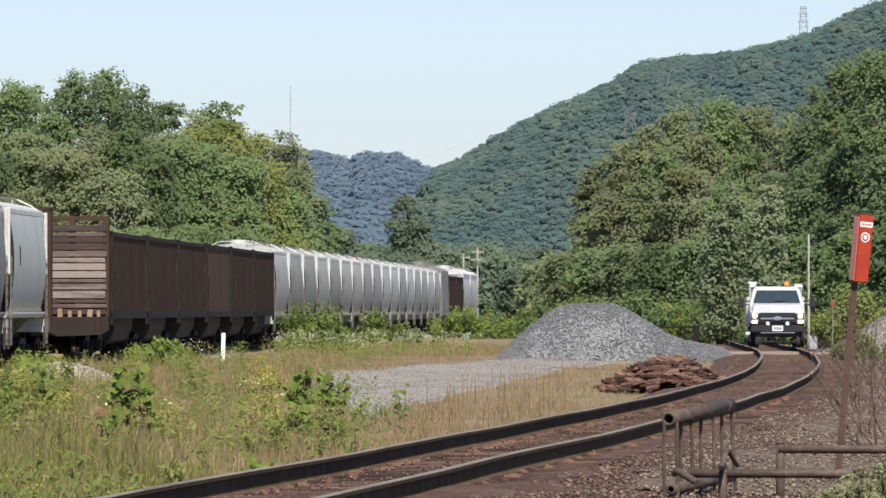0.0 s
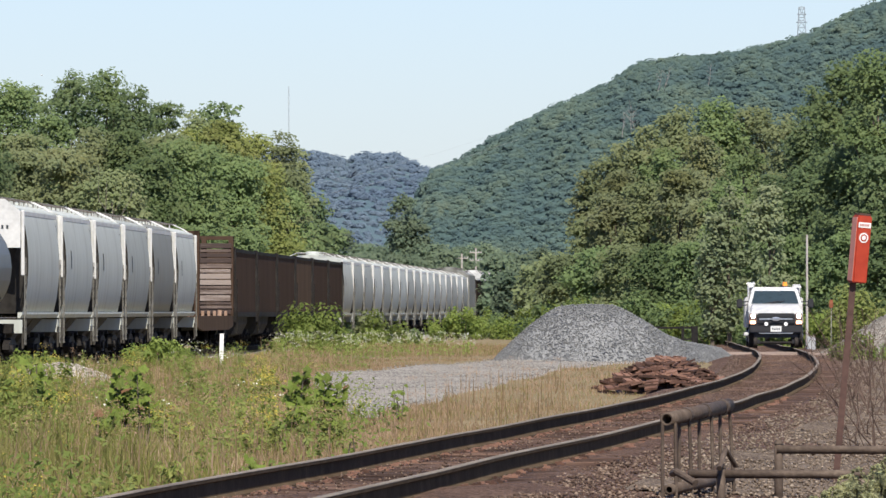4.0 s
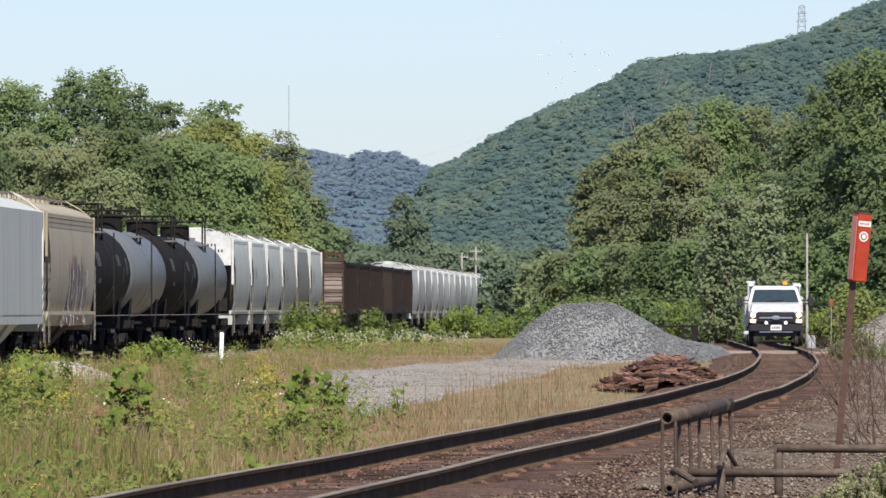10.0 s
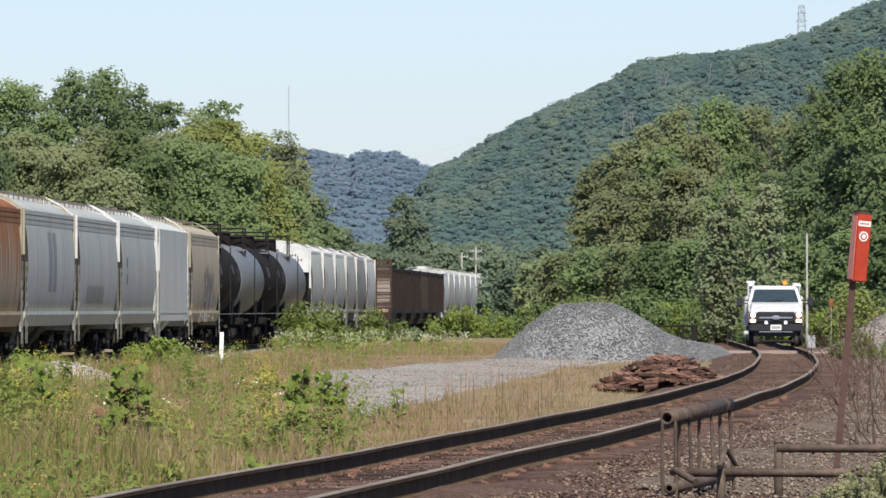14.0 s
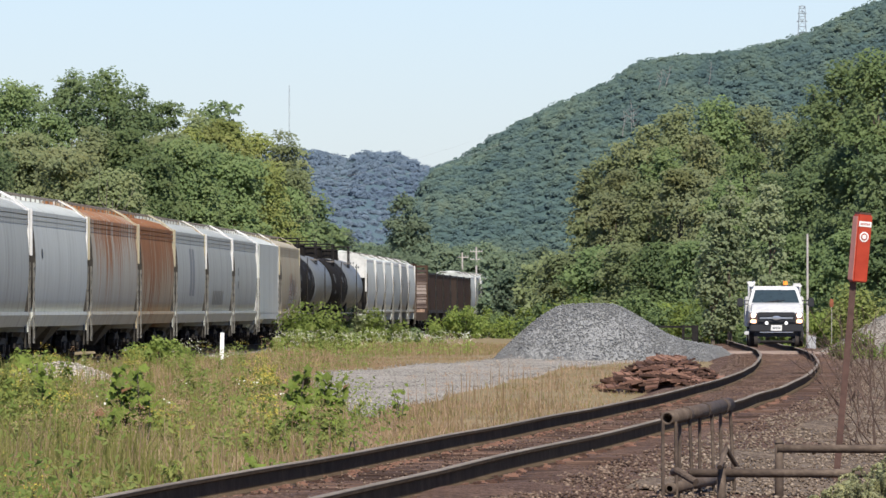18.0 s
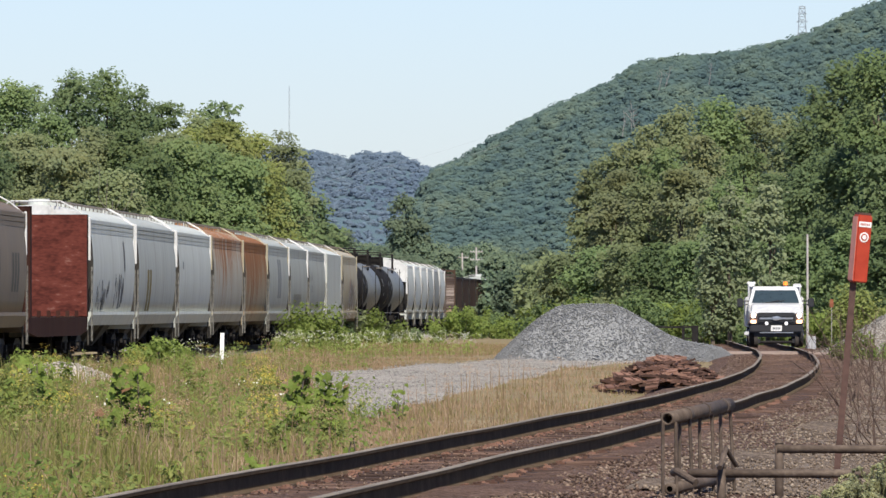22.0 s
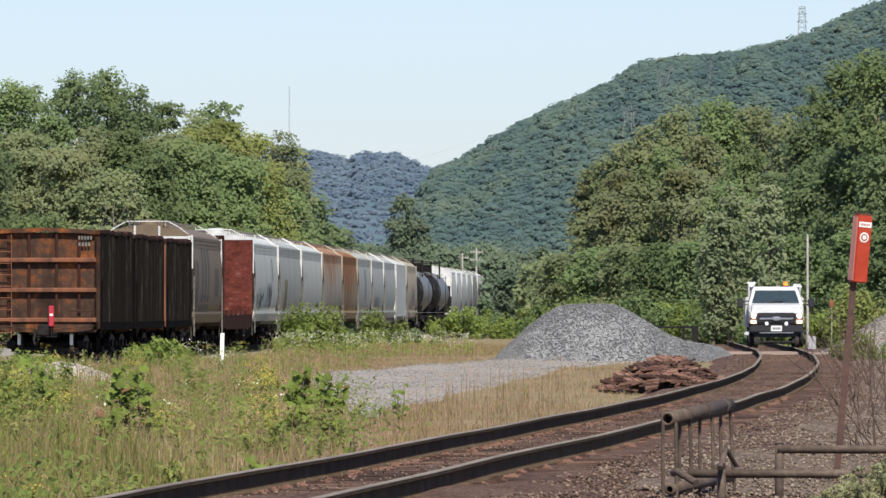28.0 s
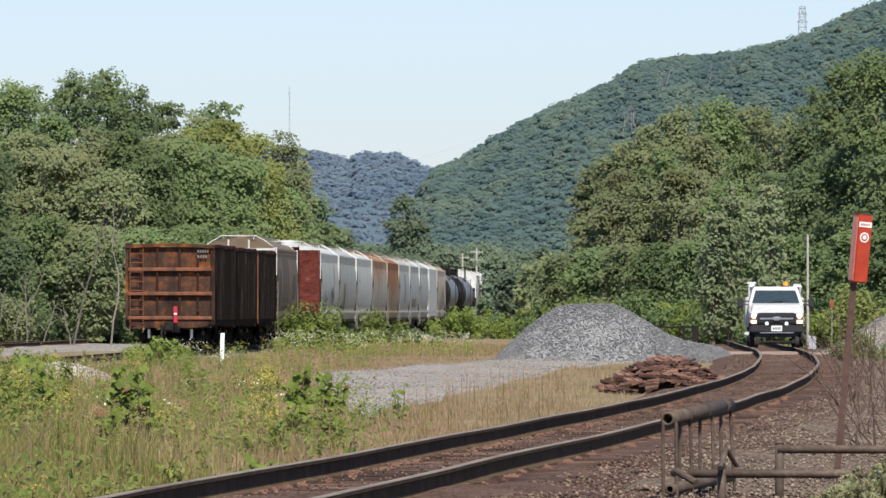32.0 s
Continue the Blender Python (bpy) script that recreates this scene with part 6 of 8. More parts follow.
pipe_barrier("pipe_barrier", 2.02, 4.4, 72.0, 0.40, (2.29,), "low rusty pipe barrier with a capped post", stub=[(0.05, -0.3, 0.33), (-0.10, -0.1, 0.42), (-0.12, 0.3, 0.40)])
pipe_barrier("pipe_barrier.001", 2.84, 4.6, 74.5, 0.56, (2.86,), "rusty pipe barrier behind the red sign")
bm = bmesh.new()
tube(bm, [(2.27, 71.8, 0.02), (2.33, 72.1, 0.17)], 0.022, 8)
tube(bm, [(2.33, 72.1, 0.17), (2.42, 72.3, 0.03)], 0.02, 8)
tagged(part("pipe_bracket", bm, M["pipe"]), "bare metal bracket on the pipe barrier", "bracket")


def pole(x, y, h, r, label, arms=0, mat="pole_wood", lean=0):
    t = thing("utility_pole", label, "utility pole", "poles along the line", m=pose(x, y, GROUND, 0, lean, 0))
    bm = bmesh.new()
    tube(bm, [(0, 0, -0.3), (0, 0, h * 0.5), (0, 0, h)], r, 9, True, r * 0.75)
    part("shaft", bm, M[mat], t)
    for k in range(arms):
        bm = bmesh.new()
        box(bm, -0.55, 0.55, -0.05, 0.05, h - 0.44 - k * 0.7, h - 0.36 - k * 0.7)
        a = part("crossarm", bm, M[mat], t)
        for e in (-0.5, -0.25, 0.25, 0.5):
            bm = bmesh.new()
            tube(bm, [(e, 0, h - 0.36 - k * 0.7), (e, 0, h - 0.24 - k * 0.7)], 0.035, 6)
            part("insulator", bm, M["steel"], a)
    return t


pole(14.15, 340, 4.65, 0.055, "pale grey weathered pole behind the truck")
bm = bmesh.new()
box(bm, -0.16, 0.16, -0.1, 0.1, 0.4, 1.1)
bevelled(bm, 0.02)
o = tagged(part("pole_box", bm, M["steel"]), "grey metal box at the foot of a pole", "electrical box")
o.matrix_basis = pose(14.3, 339.6, GROUND - 0.4)
pole(1.67, 760, 6.6, 0.11, "tall pale utility pole among far trees", 1)
pole(2.95, 775, 7.2, 0.11, "tall pale utility pole with crossarms among far trees", 2)
pole(5.2, 790, 6.6, 0.1, "pale utility pole among far trees", 1)


def dark_barrier():
    t = thing("road_barrier", "low dark steel barrier beside the gravel heap", "barrier", m=pose(7.9, 330, GROUND))
    bm = bmesh.new()
    box(bm, 0, 1.65, -0.04, 0.04, 1.02, 1.10)
    part("top_rail", bm, M["black"], t)
    for x, w in ((1.15, 0.05), (1.6, 0.12)):
        bm = bmesh.new()
        box(bm, x - w, x + w, -0.06, 0.06, 0, 1.12)
        part("upright", bm, M["black"], t)
    bm = bmesh.new()
    box(bm, 1.15, 1.6, -0.02, 0.02, 0.6, 0.66)
    part("lower_rail", bm, M["black"], t)


dark_barrier()


def lattice(name, x, y, z0, z1, w0, w1, label, category, levels, arms=()):
    """A lattice tower: four legs, rings and diagonals."""
    t = thing(name, label, category, m=pose(x, y, z0))
    h = z1 - z0

    def corner(k, u):
        w = (w0 + (w1 - w0) * u) / 2
        sx, sy = ((-1, -1), (1, -1), (1, 1), (-1, 1))[k % 4]
        return Vector((sx * w, sy * w, u * h))
    r = 0.2 if w0 > 2 else 0.075
    for k in range(4):
        bm = bmesh.new()
        tube(bm, [corner(k, 0), corner(k, 1)], r, 4)
        part("leg", bm, M["steel_far"], t)
    bm = bmesh.new()
    for j in range(levels):
        for k in range(4):
            tube(bm, [corner(k, j / levels), corner(k + 1, (j + 1) / levels)], r * 0.7, 3)
            tube(bm, [corner(k, (j + 1) / levels), corner(k + 1, (j + 1) / levels)], r * 0.7, 3)
    part("bracing", bm, M["steel_far"], t)
    for u, w in arms:
        bm = bmesh.new()
        tube(bm, [(-w, 0, u * h), (w, 0, u * h)], r, 4)
        tube(bm, [(-w, 0, u * h), (0, 0, u * h + 1.2), (w, 0, u * h)], r * 0.8, 3)
        part("crossarm", bm, M["steel_far"], t)
    return t


# far steel, its grey tinted blue in place of haze
M["steel_far"] = plain("haze_tinted_steel", (0.27, 0.31, 0.34), 0.7, 0.0)
lattice("radio_mast", -79.0, 4500, -0.5, 116.0, 0.7, 0.5, "thin tall lattice radio mast", "mast", 44)
lattice("transmission_tower", 170.8, 4164, 116.0, 145.2, 5.4, 2.6, "lattice power pylon on the hill crest", "pylon", 6, ((0.75, 2.6), (0.88, 2.2), (0.97, 1.6)))


def ribbon_post(x, y, z):
    """A thin stake in the bushes with an orange flag block on it."""
    t = thing("marker_stake", "thin stake with a bright orange marker in the bushes", "marker", m=pose(x, y, GROUND))
    bm = bmesh.new()
    tube(bm, [(0, 0, -0.1), (0.01, 0, z - GROUND)], 0.012, 6)
    part("stake", bm, M["pole_wood"], t)
    bm = bmesh.new()
    loft(bm, [[(-0.06, -0.02, z - GROUND - 0.16), (0.07, -0.02, z - GROUND - 0.14), (0.07, 0.02, z - GROUND - 0.14), (-0.06, 0.02, z - GROUND - 0.16)], [(-0.08, -0.03, z - GROUND), (0.08, -0.03, z - GROUND + 0.02), (0.08, 0.03, z - GROUND + 0.02), (-0.08, 0.03, z - GROUND)], [(-0.04, -0.02, z - GROUND + 0.16), (0.06, -0.02, z - GROUND + 0.15), (0.06, 0.02, z - GROUND + 0.15), (-0.04, 0.02, z - GROUND + 0.16)]])
    bevelled(bm, 0.008)
    part("marker", bm, M["marker_orange"], t, "bright orange marker")


ribbon_post(14.55, 328, 1.53)


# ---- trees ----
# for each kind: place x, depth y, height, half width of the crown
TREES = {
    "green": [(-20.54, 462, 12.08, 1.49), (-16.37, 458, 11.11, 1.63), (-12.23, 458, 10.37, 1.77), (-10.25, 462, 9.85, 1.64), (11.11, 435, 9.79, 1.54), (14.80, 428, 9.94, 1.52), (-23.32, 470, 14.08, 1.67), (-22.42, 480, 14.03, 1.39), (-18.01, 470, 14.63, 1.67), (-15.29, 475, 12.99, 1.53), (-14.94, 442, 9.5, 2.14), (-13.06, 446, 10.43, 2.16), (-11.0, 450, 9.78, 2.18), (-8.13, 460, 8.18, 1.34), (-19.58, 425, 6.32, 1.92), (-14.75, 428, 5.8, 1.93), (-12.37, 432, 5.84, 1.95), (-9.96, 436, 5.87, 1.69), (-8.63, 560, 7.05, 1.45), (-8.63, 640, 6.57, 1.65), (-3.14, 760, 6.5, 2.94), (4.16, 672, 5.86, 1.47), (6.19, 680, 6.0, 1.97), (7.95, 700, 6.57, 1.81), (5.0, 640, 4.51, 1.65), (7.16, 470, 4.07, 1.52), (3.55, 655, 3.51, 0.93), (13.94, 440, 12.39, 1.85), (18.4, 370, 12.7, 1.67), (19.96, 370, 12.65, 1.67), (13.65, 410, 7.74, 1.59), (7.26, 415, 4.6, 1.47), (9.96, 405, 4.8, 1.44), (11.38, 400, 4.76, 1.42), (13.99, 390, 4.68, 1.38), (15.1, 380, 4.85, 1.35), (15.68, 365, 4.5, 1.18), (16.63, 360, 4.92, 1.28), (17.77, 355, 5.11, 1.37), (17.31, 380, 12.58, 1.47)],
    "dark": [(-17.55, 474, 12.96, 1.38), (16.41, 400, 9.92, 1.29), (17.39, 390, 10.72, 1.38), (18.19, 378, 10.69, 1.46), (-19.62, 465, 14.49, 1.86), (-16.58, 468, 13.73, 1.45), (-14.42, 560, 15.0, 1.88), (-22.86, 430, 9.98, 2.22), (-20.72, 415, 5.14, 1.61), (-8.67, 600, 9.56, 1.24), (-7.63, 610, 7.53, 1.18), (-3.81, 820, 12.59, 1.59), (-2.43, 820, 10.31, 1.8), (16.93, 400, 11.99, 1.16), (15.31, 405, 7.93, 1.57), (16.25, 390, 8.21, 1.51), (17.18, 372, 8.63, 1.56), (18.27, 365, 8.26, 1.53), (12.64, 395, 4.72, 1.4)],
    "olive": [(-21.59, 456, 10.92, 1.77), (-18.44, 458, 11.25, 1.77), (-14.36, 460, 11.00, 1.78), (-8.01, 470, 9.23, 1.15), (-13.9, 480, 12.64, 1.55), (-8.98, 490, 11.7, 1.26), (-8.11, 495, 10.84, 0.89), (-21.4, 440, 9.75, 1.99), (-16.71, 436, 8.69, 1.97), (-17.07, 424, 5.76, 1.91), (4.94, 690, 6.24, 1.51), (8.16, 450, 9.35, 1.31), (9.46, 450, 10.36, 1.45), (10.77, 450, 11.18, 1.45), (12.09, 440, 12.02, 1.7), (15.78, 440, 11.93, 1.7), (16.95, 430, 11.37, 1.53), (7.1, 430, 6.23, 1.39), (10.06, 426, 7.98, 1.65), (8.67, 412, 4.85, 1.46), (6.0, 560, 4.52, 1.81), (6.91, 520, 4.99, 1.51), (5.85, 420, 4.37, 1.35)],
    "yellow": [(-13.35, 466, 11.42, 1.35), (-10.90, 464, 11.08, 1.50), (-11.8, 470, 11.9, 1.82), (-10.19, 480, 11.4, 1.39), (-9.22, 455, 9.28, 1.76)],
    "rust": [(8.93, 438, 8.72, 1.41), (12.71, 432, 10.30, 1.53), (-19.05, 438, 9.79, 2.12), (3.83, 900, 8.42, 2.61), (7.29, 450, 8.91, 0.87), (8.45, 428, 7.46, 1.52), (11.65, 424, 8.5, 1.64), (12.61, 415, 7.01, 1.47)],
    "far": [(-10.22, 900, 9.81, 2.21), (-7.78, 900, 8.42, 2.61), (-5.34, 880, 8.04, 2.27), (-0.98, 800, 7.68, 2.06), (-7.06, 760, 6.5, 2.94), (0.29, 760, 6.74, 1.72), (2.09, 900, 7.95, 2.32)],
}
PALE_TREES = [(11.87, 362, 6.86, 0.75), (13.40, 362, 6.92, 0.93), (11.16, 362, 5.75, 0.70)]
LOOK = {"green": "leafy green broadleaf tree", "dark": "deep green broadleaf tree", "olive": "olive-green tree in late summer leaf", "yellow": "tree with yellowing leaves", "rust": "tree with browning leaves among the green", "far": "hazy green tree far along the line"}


def limb_path(rng, p, way, length, n=4):
    pts = [Vector(p)]
    w = Vector(way).normalized()
    for k in range(n):
        w = (w + Vector(rng.normal(0, 0.16, 3)) + Vector((0, 0, 0.06))).normalized()
        pts.append(pts[-1] + w * (length / n))
    return pts


def tree(x, y, h, half, mat, label, seed, spray=0.105, fill=0.62, low=0.04):
    """A tapered trunk with limbs, and a crown of leaf sprays gathered in uneven clumps."""
    rng = np.random.default_rng(seed)
    t = thing("tree", label, "tree", "trees beside the railway", pose(x, y, GROUND))
    bm = bmesh.new()
    r = max(0.07, h * 0.016)
    top = (rng.normal(0, 0.2), rng.normal(0, 0.2), h * 0.72)
    tube(bm, [(0, 0, -0.2), (top[0] * 0.3, top[1] * 0.3, h * 0.25), (top[0] * 0.7, top[1] * 0.7, h * 0.5), top], r, 7, True, r * 0.3)
    part("trunk", bm, M["bark"], t)
    n = int(26 + h * 3.0)
    zc = low + (0.97 - low) * rng.beta(1.15, 1.1, n)
    shape = np.sin(np.clip((zc - low) / (1.02 - low), 0.04, 1) ** 0.8 * math.pi * 0.93) ** 0.6
    ang = rng.uniform(0, math.tau, n)
    rad = half * shape * np.sqrt(rng.uniform(0.05, 0.95, n)) * 0.85
    blob = np.stack([np.cos(ang) * rad, np.sin(ang) * rad * 0.9, zc * h], 1)
    br = half * rng.uniform(0.18, 0.42, n) * (0.75 + 0.4 * shape)
    blob[0], blob[1, 2] = (0, 0, h), h * 0.9
    blob[1, :2] *= 0.5
    blob[:, 2] = np.minimum(blob[:, 2], h - br * 0.85)
    for k in range(0, n, 6):
        bm = bmesh.new()
        z0 = max(h * 0.12, blob[k][2] * 0.55)
        s = z0 / (h * 0.72)
        tube(bm, [(top[0] * s, top[1] * s, z0), (blob[k][0] * 0.55, blob[k][1] * 0.55, blob[k][2] * 0.86), tuple(blob[k])], r * 0.34, 5, True, r * 0.1)
        part("limb", bm, M["bark"], t)
    # every clump is built of tufts, and a tuft's leaves face about the same way
    at, out = [], []
    for b, q in zip(blob, br):
        m = int(q * q * 4 * math.pi / (spray * 2.3) ** 2 * 1.55 * fill) + 4
        v = unit(rng.normal(0, 1, (m, 3)) + np.array([0, 0, 0.35]))
        v[:, 2] = np.where(v[:, 2] < -0.25, v[:, 2] * 0.4, v[:, 2])
        tip = b + v * q * rng.uniform(0.6, 1.2, (m, 1)) * np.array([1.15, 1.15, 0.78])
        way = unit(v * 0.6 + np.array([0.05, -0.4, 0.6]) + rng.normal(0, 0.2, (m, 3)))
        k = 3
        at.append((tip[:, None] + rng.normal(0, 1, (m, k, 3)) * spray * np.array([1.25, 1.25, 0.8])).reshape(-1, 3))
        out.append(np.repeat(way, k, 0))
    per = [len(a) for a in at]
    # loose sprays between the clumps fill the crown out
    m = int(sum(per) * 0.2)
    z = low + (0.93 - low) * rng.random(m)
    s = np.sin(np.clip((z - low) / (1.02 - low), 0.04, 1) ** 0.8 * math.pi * 0.93) ** 0.6
    ang = rng.uniform(0, math.tau, m)
    rr = half * s * rng.uniform(0.45, 0.98, m)
    v = np.stack([np.cos(ang) * 0.5, np.sin(ang) * 0.5 - 0.4, np.full(m, 0.6)], 1)
    at.append(np.stack([np.cos(ang) * rr, np.sin(ang) * rr, z * h], 1))
    out.append(v)
    at, out = np.concatenate(at), np.concatenate(out)
    keep = at[:, 2] > 0.15
    co, q = small_leaves(rng, at[keep], out[keep], spray * 1.12, 0.24)
    raw("crown", co, q, mat, t)
    return t


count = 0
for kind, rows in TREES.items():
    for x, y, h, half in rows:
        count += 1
        # trees beyond 620 m take the leaf colour with haze in it
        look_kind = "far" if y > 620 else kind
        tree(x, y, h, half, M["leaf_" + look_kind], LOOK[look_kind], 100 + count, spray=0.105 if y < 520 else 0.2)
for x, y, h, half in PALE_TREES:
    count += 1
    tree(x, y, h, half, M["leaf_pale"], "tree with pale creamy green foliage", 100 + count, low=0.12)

# ---- grass and weeds ----
def in_lot(x, d):
    a, b = lot_edges(d)
    return (d > 138) & (d < 345) & (x > a + 0.1) & (x < b - 0.1)


def blades(rng, x, y, z, h, w, lean, short=False):
    """Bent grass blades of two joined pieces."""
    n = len(x)
    ang = rng.uniform(0, math.tau, n)
    tx, ty = np.cos(ang) * h * lean, np.sin(ang) * h * lean
    # width lies mostly across the line of sight
    wx, wy = w * rng.uniform(0.6, 1.0, n), w * rng.normal(0, 0.4, n)
    p0 = np.stack([x, y, z], 1)
    p1 = p0 + np.stack([tx * 0.35, ty * 0.35, h * 0.6], 1)
    p2 = p0 + np.stack([tx, ty, h * (1 - 0.3 * lean)], 1)
    sw = np.stack([wx, wy, np.zeros(n)], 1)
    if short:
        co = np.stack([p0 - sw, p0 + sw, p2], 1).reshape(-1, 3)
        return co, np.arange(3 * n).reshape(-1, 3)
    co = np.stack([p0 - sw, p0 + sw, p1 + sw * 0.8, p1 - sw * 0.8, p2], 1).reshape(-1, 3)
    b = 5 * np.arange(n)[:, None]
    return co, np.concatenate([b + np.array([[0, 1, 2]]), b + np.array([[0, 2, 3]]), b + np.array([[3, 2, 4]])], 0)


MAIN_TAB = np.array([main_x(d) for d in range(0, 700)])
FREIGHT_TAB = np.array([freight_x(d) for d in range(0, 1300)])


def main_at(d):
    return np.interp(d, np.arange(700), MAIN_TAB)


def freight_at(d):
    return np.interp(d, np.arange(1300), FREIGHT_TAB)


def field_points(rng, n, d0, d1, power=1.0):
    """Random places in the field between the two tracks, thicker near the camera."""
    d = d0 + (d1 - d0) * rng.uniform(0, 1, n) ** power
    lo = np.maximum(-0.0512 * d - 0.8, freight_at(d) + 2.9)
    hi = main_at(d) - 1.75
    x = lo + (hi - lo) * rng.uniform(0, 1, n)
    ok = (hi > lo) & ~in_lot(x, d)
    heapd = (np.abs(d - 290) < 2.6) & (x > 1.4) & (x < 10)
    ok &= ~heapd
    return x[ok], d[ok]


def patch(x, y, s, seed):
    return np.sin(x * s + seed) * np.cos(y * s * 0.31 + seed * 2) + 0.6 * np.sin(x * s * 2.3 - y * s * 0.5 + seed)


def build_grass():
    rng = np.random.default_rng(77)
    dry, green = [], []
    for n, d0, d1, hgt, w, tall in ((90000, 62, 150, 0.25, 0.0062, 0), (26000, 62, 150, 0.54, 0.0048, 1), (84000, 120, 260, 0.25, 0.0105, 0), (16000, 120, 260, 0.55, 0.0085, 1), (46000, 240, 420, 0.34, 0.018, 0)):
        x, d = field_points(rng, n, d0, d1)
        thin = (rng.uniform(0, 1, len(x)) < 0.35) | (x / d < 0.002) | (d > 300)
        x, d = x[thin], d[thin]
        p = patch(x, d, 0.8, 1.3)
        left = np.clip((-x / d - 0.012) / 0.03, 0, 1)
        h = hgt * rng.uniform(0.45, 1.25, len(x)) * (0.62 + 0.38 * left) * np.clip(1 + 0.34 * p, 0.35, 1.6)
        nearlot = np.clip(1 - np.abs(x / d) / 0.012, 0, 1)
        h *= 1 - 0.3 * nearlot
        strip = np.clip((x / d + 0.020) / 0.012, 0, 1) * (d < 330)
        h *= 1 - 0.45 * strip
        # low beside the rails
        h *= np.clip((main_at(d) - 1.5 - x) / 1.2, 0.35, 1)
        z = ground_z(x, d) - 0.02
        g = rng.uniform(0, 1, len(x)) < np.clip(0.27 + 0.36 * left + 0.3 * p, 0.04, 0.85) * (1 - 0.6 * strip)
        for sel, into in ((g, green), (~g, dry)):
            into.append(blades(rng, x[sel], d[sel], z[sel], h[sel], w, rng.uniform(0.05, 0.5, sel.sum()), tall == 0))
    tagged(raw("dry_grass", *merge(dry), M["grass"]), "tall dry straw-coloured grass", "grass", kind="stuff")
    tagged(raw("green_grass", *merge(green), M["grass_green"]), "tall yellow-green grass among the straw", "grass", kind="stuff")
    # along the far side of the freight track
    x = rng.uniform(-32, -18, 14000)
    d = rng.uniform(330, 470, 14000)
    ok = x < freight_at(d) - 14.5
    x, d = x[ok], d[ok]
    tagged(raw("track_side_grass", *blades(rng, x, d, ground_z(x, d), rng.uniform(0.25, 0.8, len(x)), 0.025, rng.uniform(0.1, 0.5, len(x)), True), M["grass_green"]), "low green grass beside the yard track", "grass", kind="stuff")


build_grass()


def stalks(name, pts, h, mat_head, label, category, seed, head, per, spread, stem_mat="grass_green", leaf=None):
    """Flower stalks: thin stems, and heads of small flecks."""
    rng = np.random.default_rng(seed)
    x, d = pts[:, 0], pts[:, 1]
    ok = ~in_lot(x, d) & (x < main_at(d) - 1.9)
    x, d = x[ok], d[ok]
    hh = h * rng.uniform(0.65, 1.2, len(x))
    z = ground_z(x, d)
    tops = np.stack([x + rng.normal(0, 0.04, len(x)), d, z + hh], 1)
    co, q = blades(rng, x, d, z, hh, 0.008, np.full(len(x), 0.05))
    ob = tagged(raw(name, co, q, M[stem_mat]), label, category, kind="stuff")
    at = np.repeat(tops, per, 0) + rng.normal(0, 1, (len(x) * per, 3)) * np.array([spread, spread, spread * 0.4])
    co, q = leaves(rng, at, np.tile([0, -0.25, 1.0], (len(at), 1)), head, 0.35, 1.1)
    tagged(raw(name + "_heads", co, q, M[mat_head]), label + ", flower heads", category, kind="stuff")
    if leaf:
        n = len(x) * 6
        k = rng.integers(0, len(x), n)
        u = rng.uniform(0.15, 0.9, n)
        at = np.stack([x[k] + rng.normal(0, 0.08, n), d[k], z[k] + hh[k] * u], 1)
        co, q = leaves(rng, at, np.tile([0, -0.6, 0.6], (n, 1)), 0.05, 0.7, 2.6)
        tagged(raw(name + "_leaves", co, q, M[leaf]), label + ", leaves", category, kind="stuff")


def scatter(seed, boxes):
    rng = np.random.default_rng(seed)
    out = []
    for n, x0, x1, d0, d1 in boxes:
        d = rng.uniform(d0, d1, n)
        f = d / ((d0 + d1) / 2)
        out.append(np.stack([rng.uniform(x0, x1, n) * f, d], 1))
    return np.concatenate(out)


stalks("white_wildflowers", scatter(1, [(150, -6.4, 1.2, 313, 345), (30, -4.0, 0.9, 360, 410), (16, -8.2, -6.2, 236, 262), (3, -3.6, -0.8, 100, 150), (4, -5.5, -3.0, 100, 150)]), 0.72, "flower_white", "white flat-topped wildflowers", "wildflowers", 5, 0.03, 12, 0.11, leaf="leaf_weed")
stalks("goldenrod", scatter(2, [(5, -6.7, -6.2, 180, 190), (7, -4.0, -3.5, 172, 184), (5, -8.2, -7.7, 170, 180), (4, -6.5, -6.2, 142, 148), (8, -2.6, -2.25, 112, 124), (4, -5.05, -4.85, 112, 120), (2, -3.95, -3.88, 86, 92), (8, -7.5, -2.0, 110, 220), (1, -6.2, -5.5, 240, 250)]), 0.75, "flower_yellow", "yellow goldenrod sprays", "wildflowers", 6, 0.018, 40, 0.09, leaf="leaf_weed")

stalks("seeding_grass", scatter(3, [(260, -5.6, -1.2, 75, 150), (160, -8.2, -2.0, 150, 230), (110, -0.9, 2.3, 118, 200), (110, -6.0, 1.0, 250, 330)]), 0.62, "seed_pink", "tall grass with pinkish-brown seed heads", "grass", 7, 0.016, 22, 0.05, stem_mat="grass")

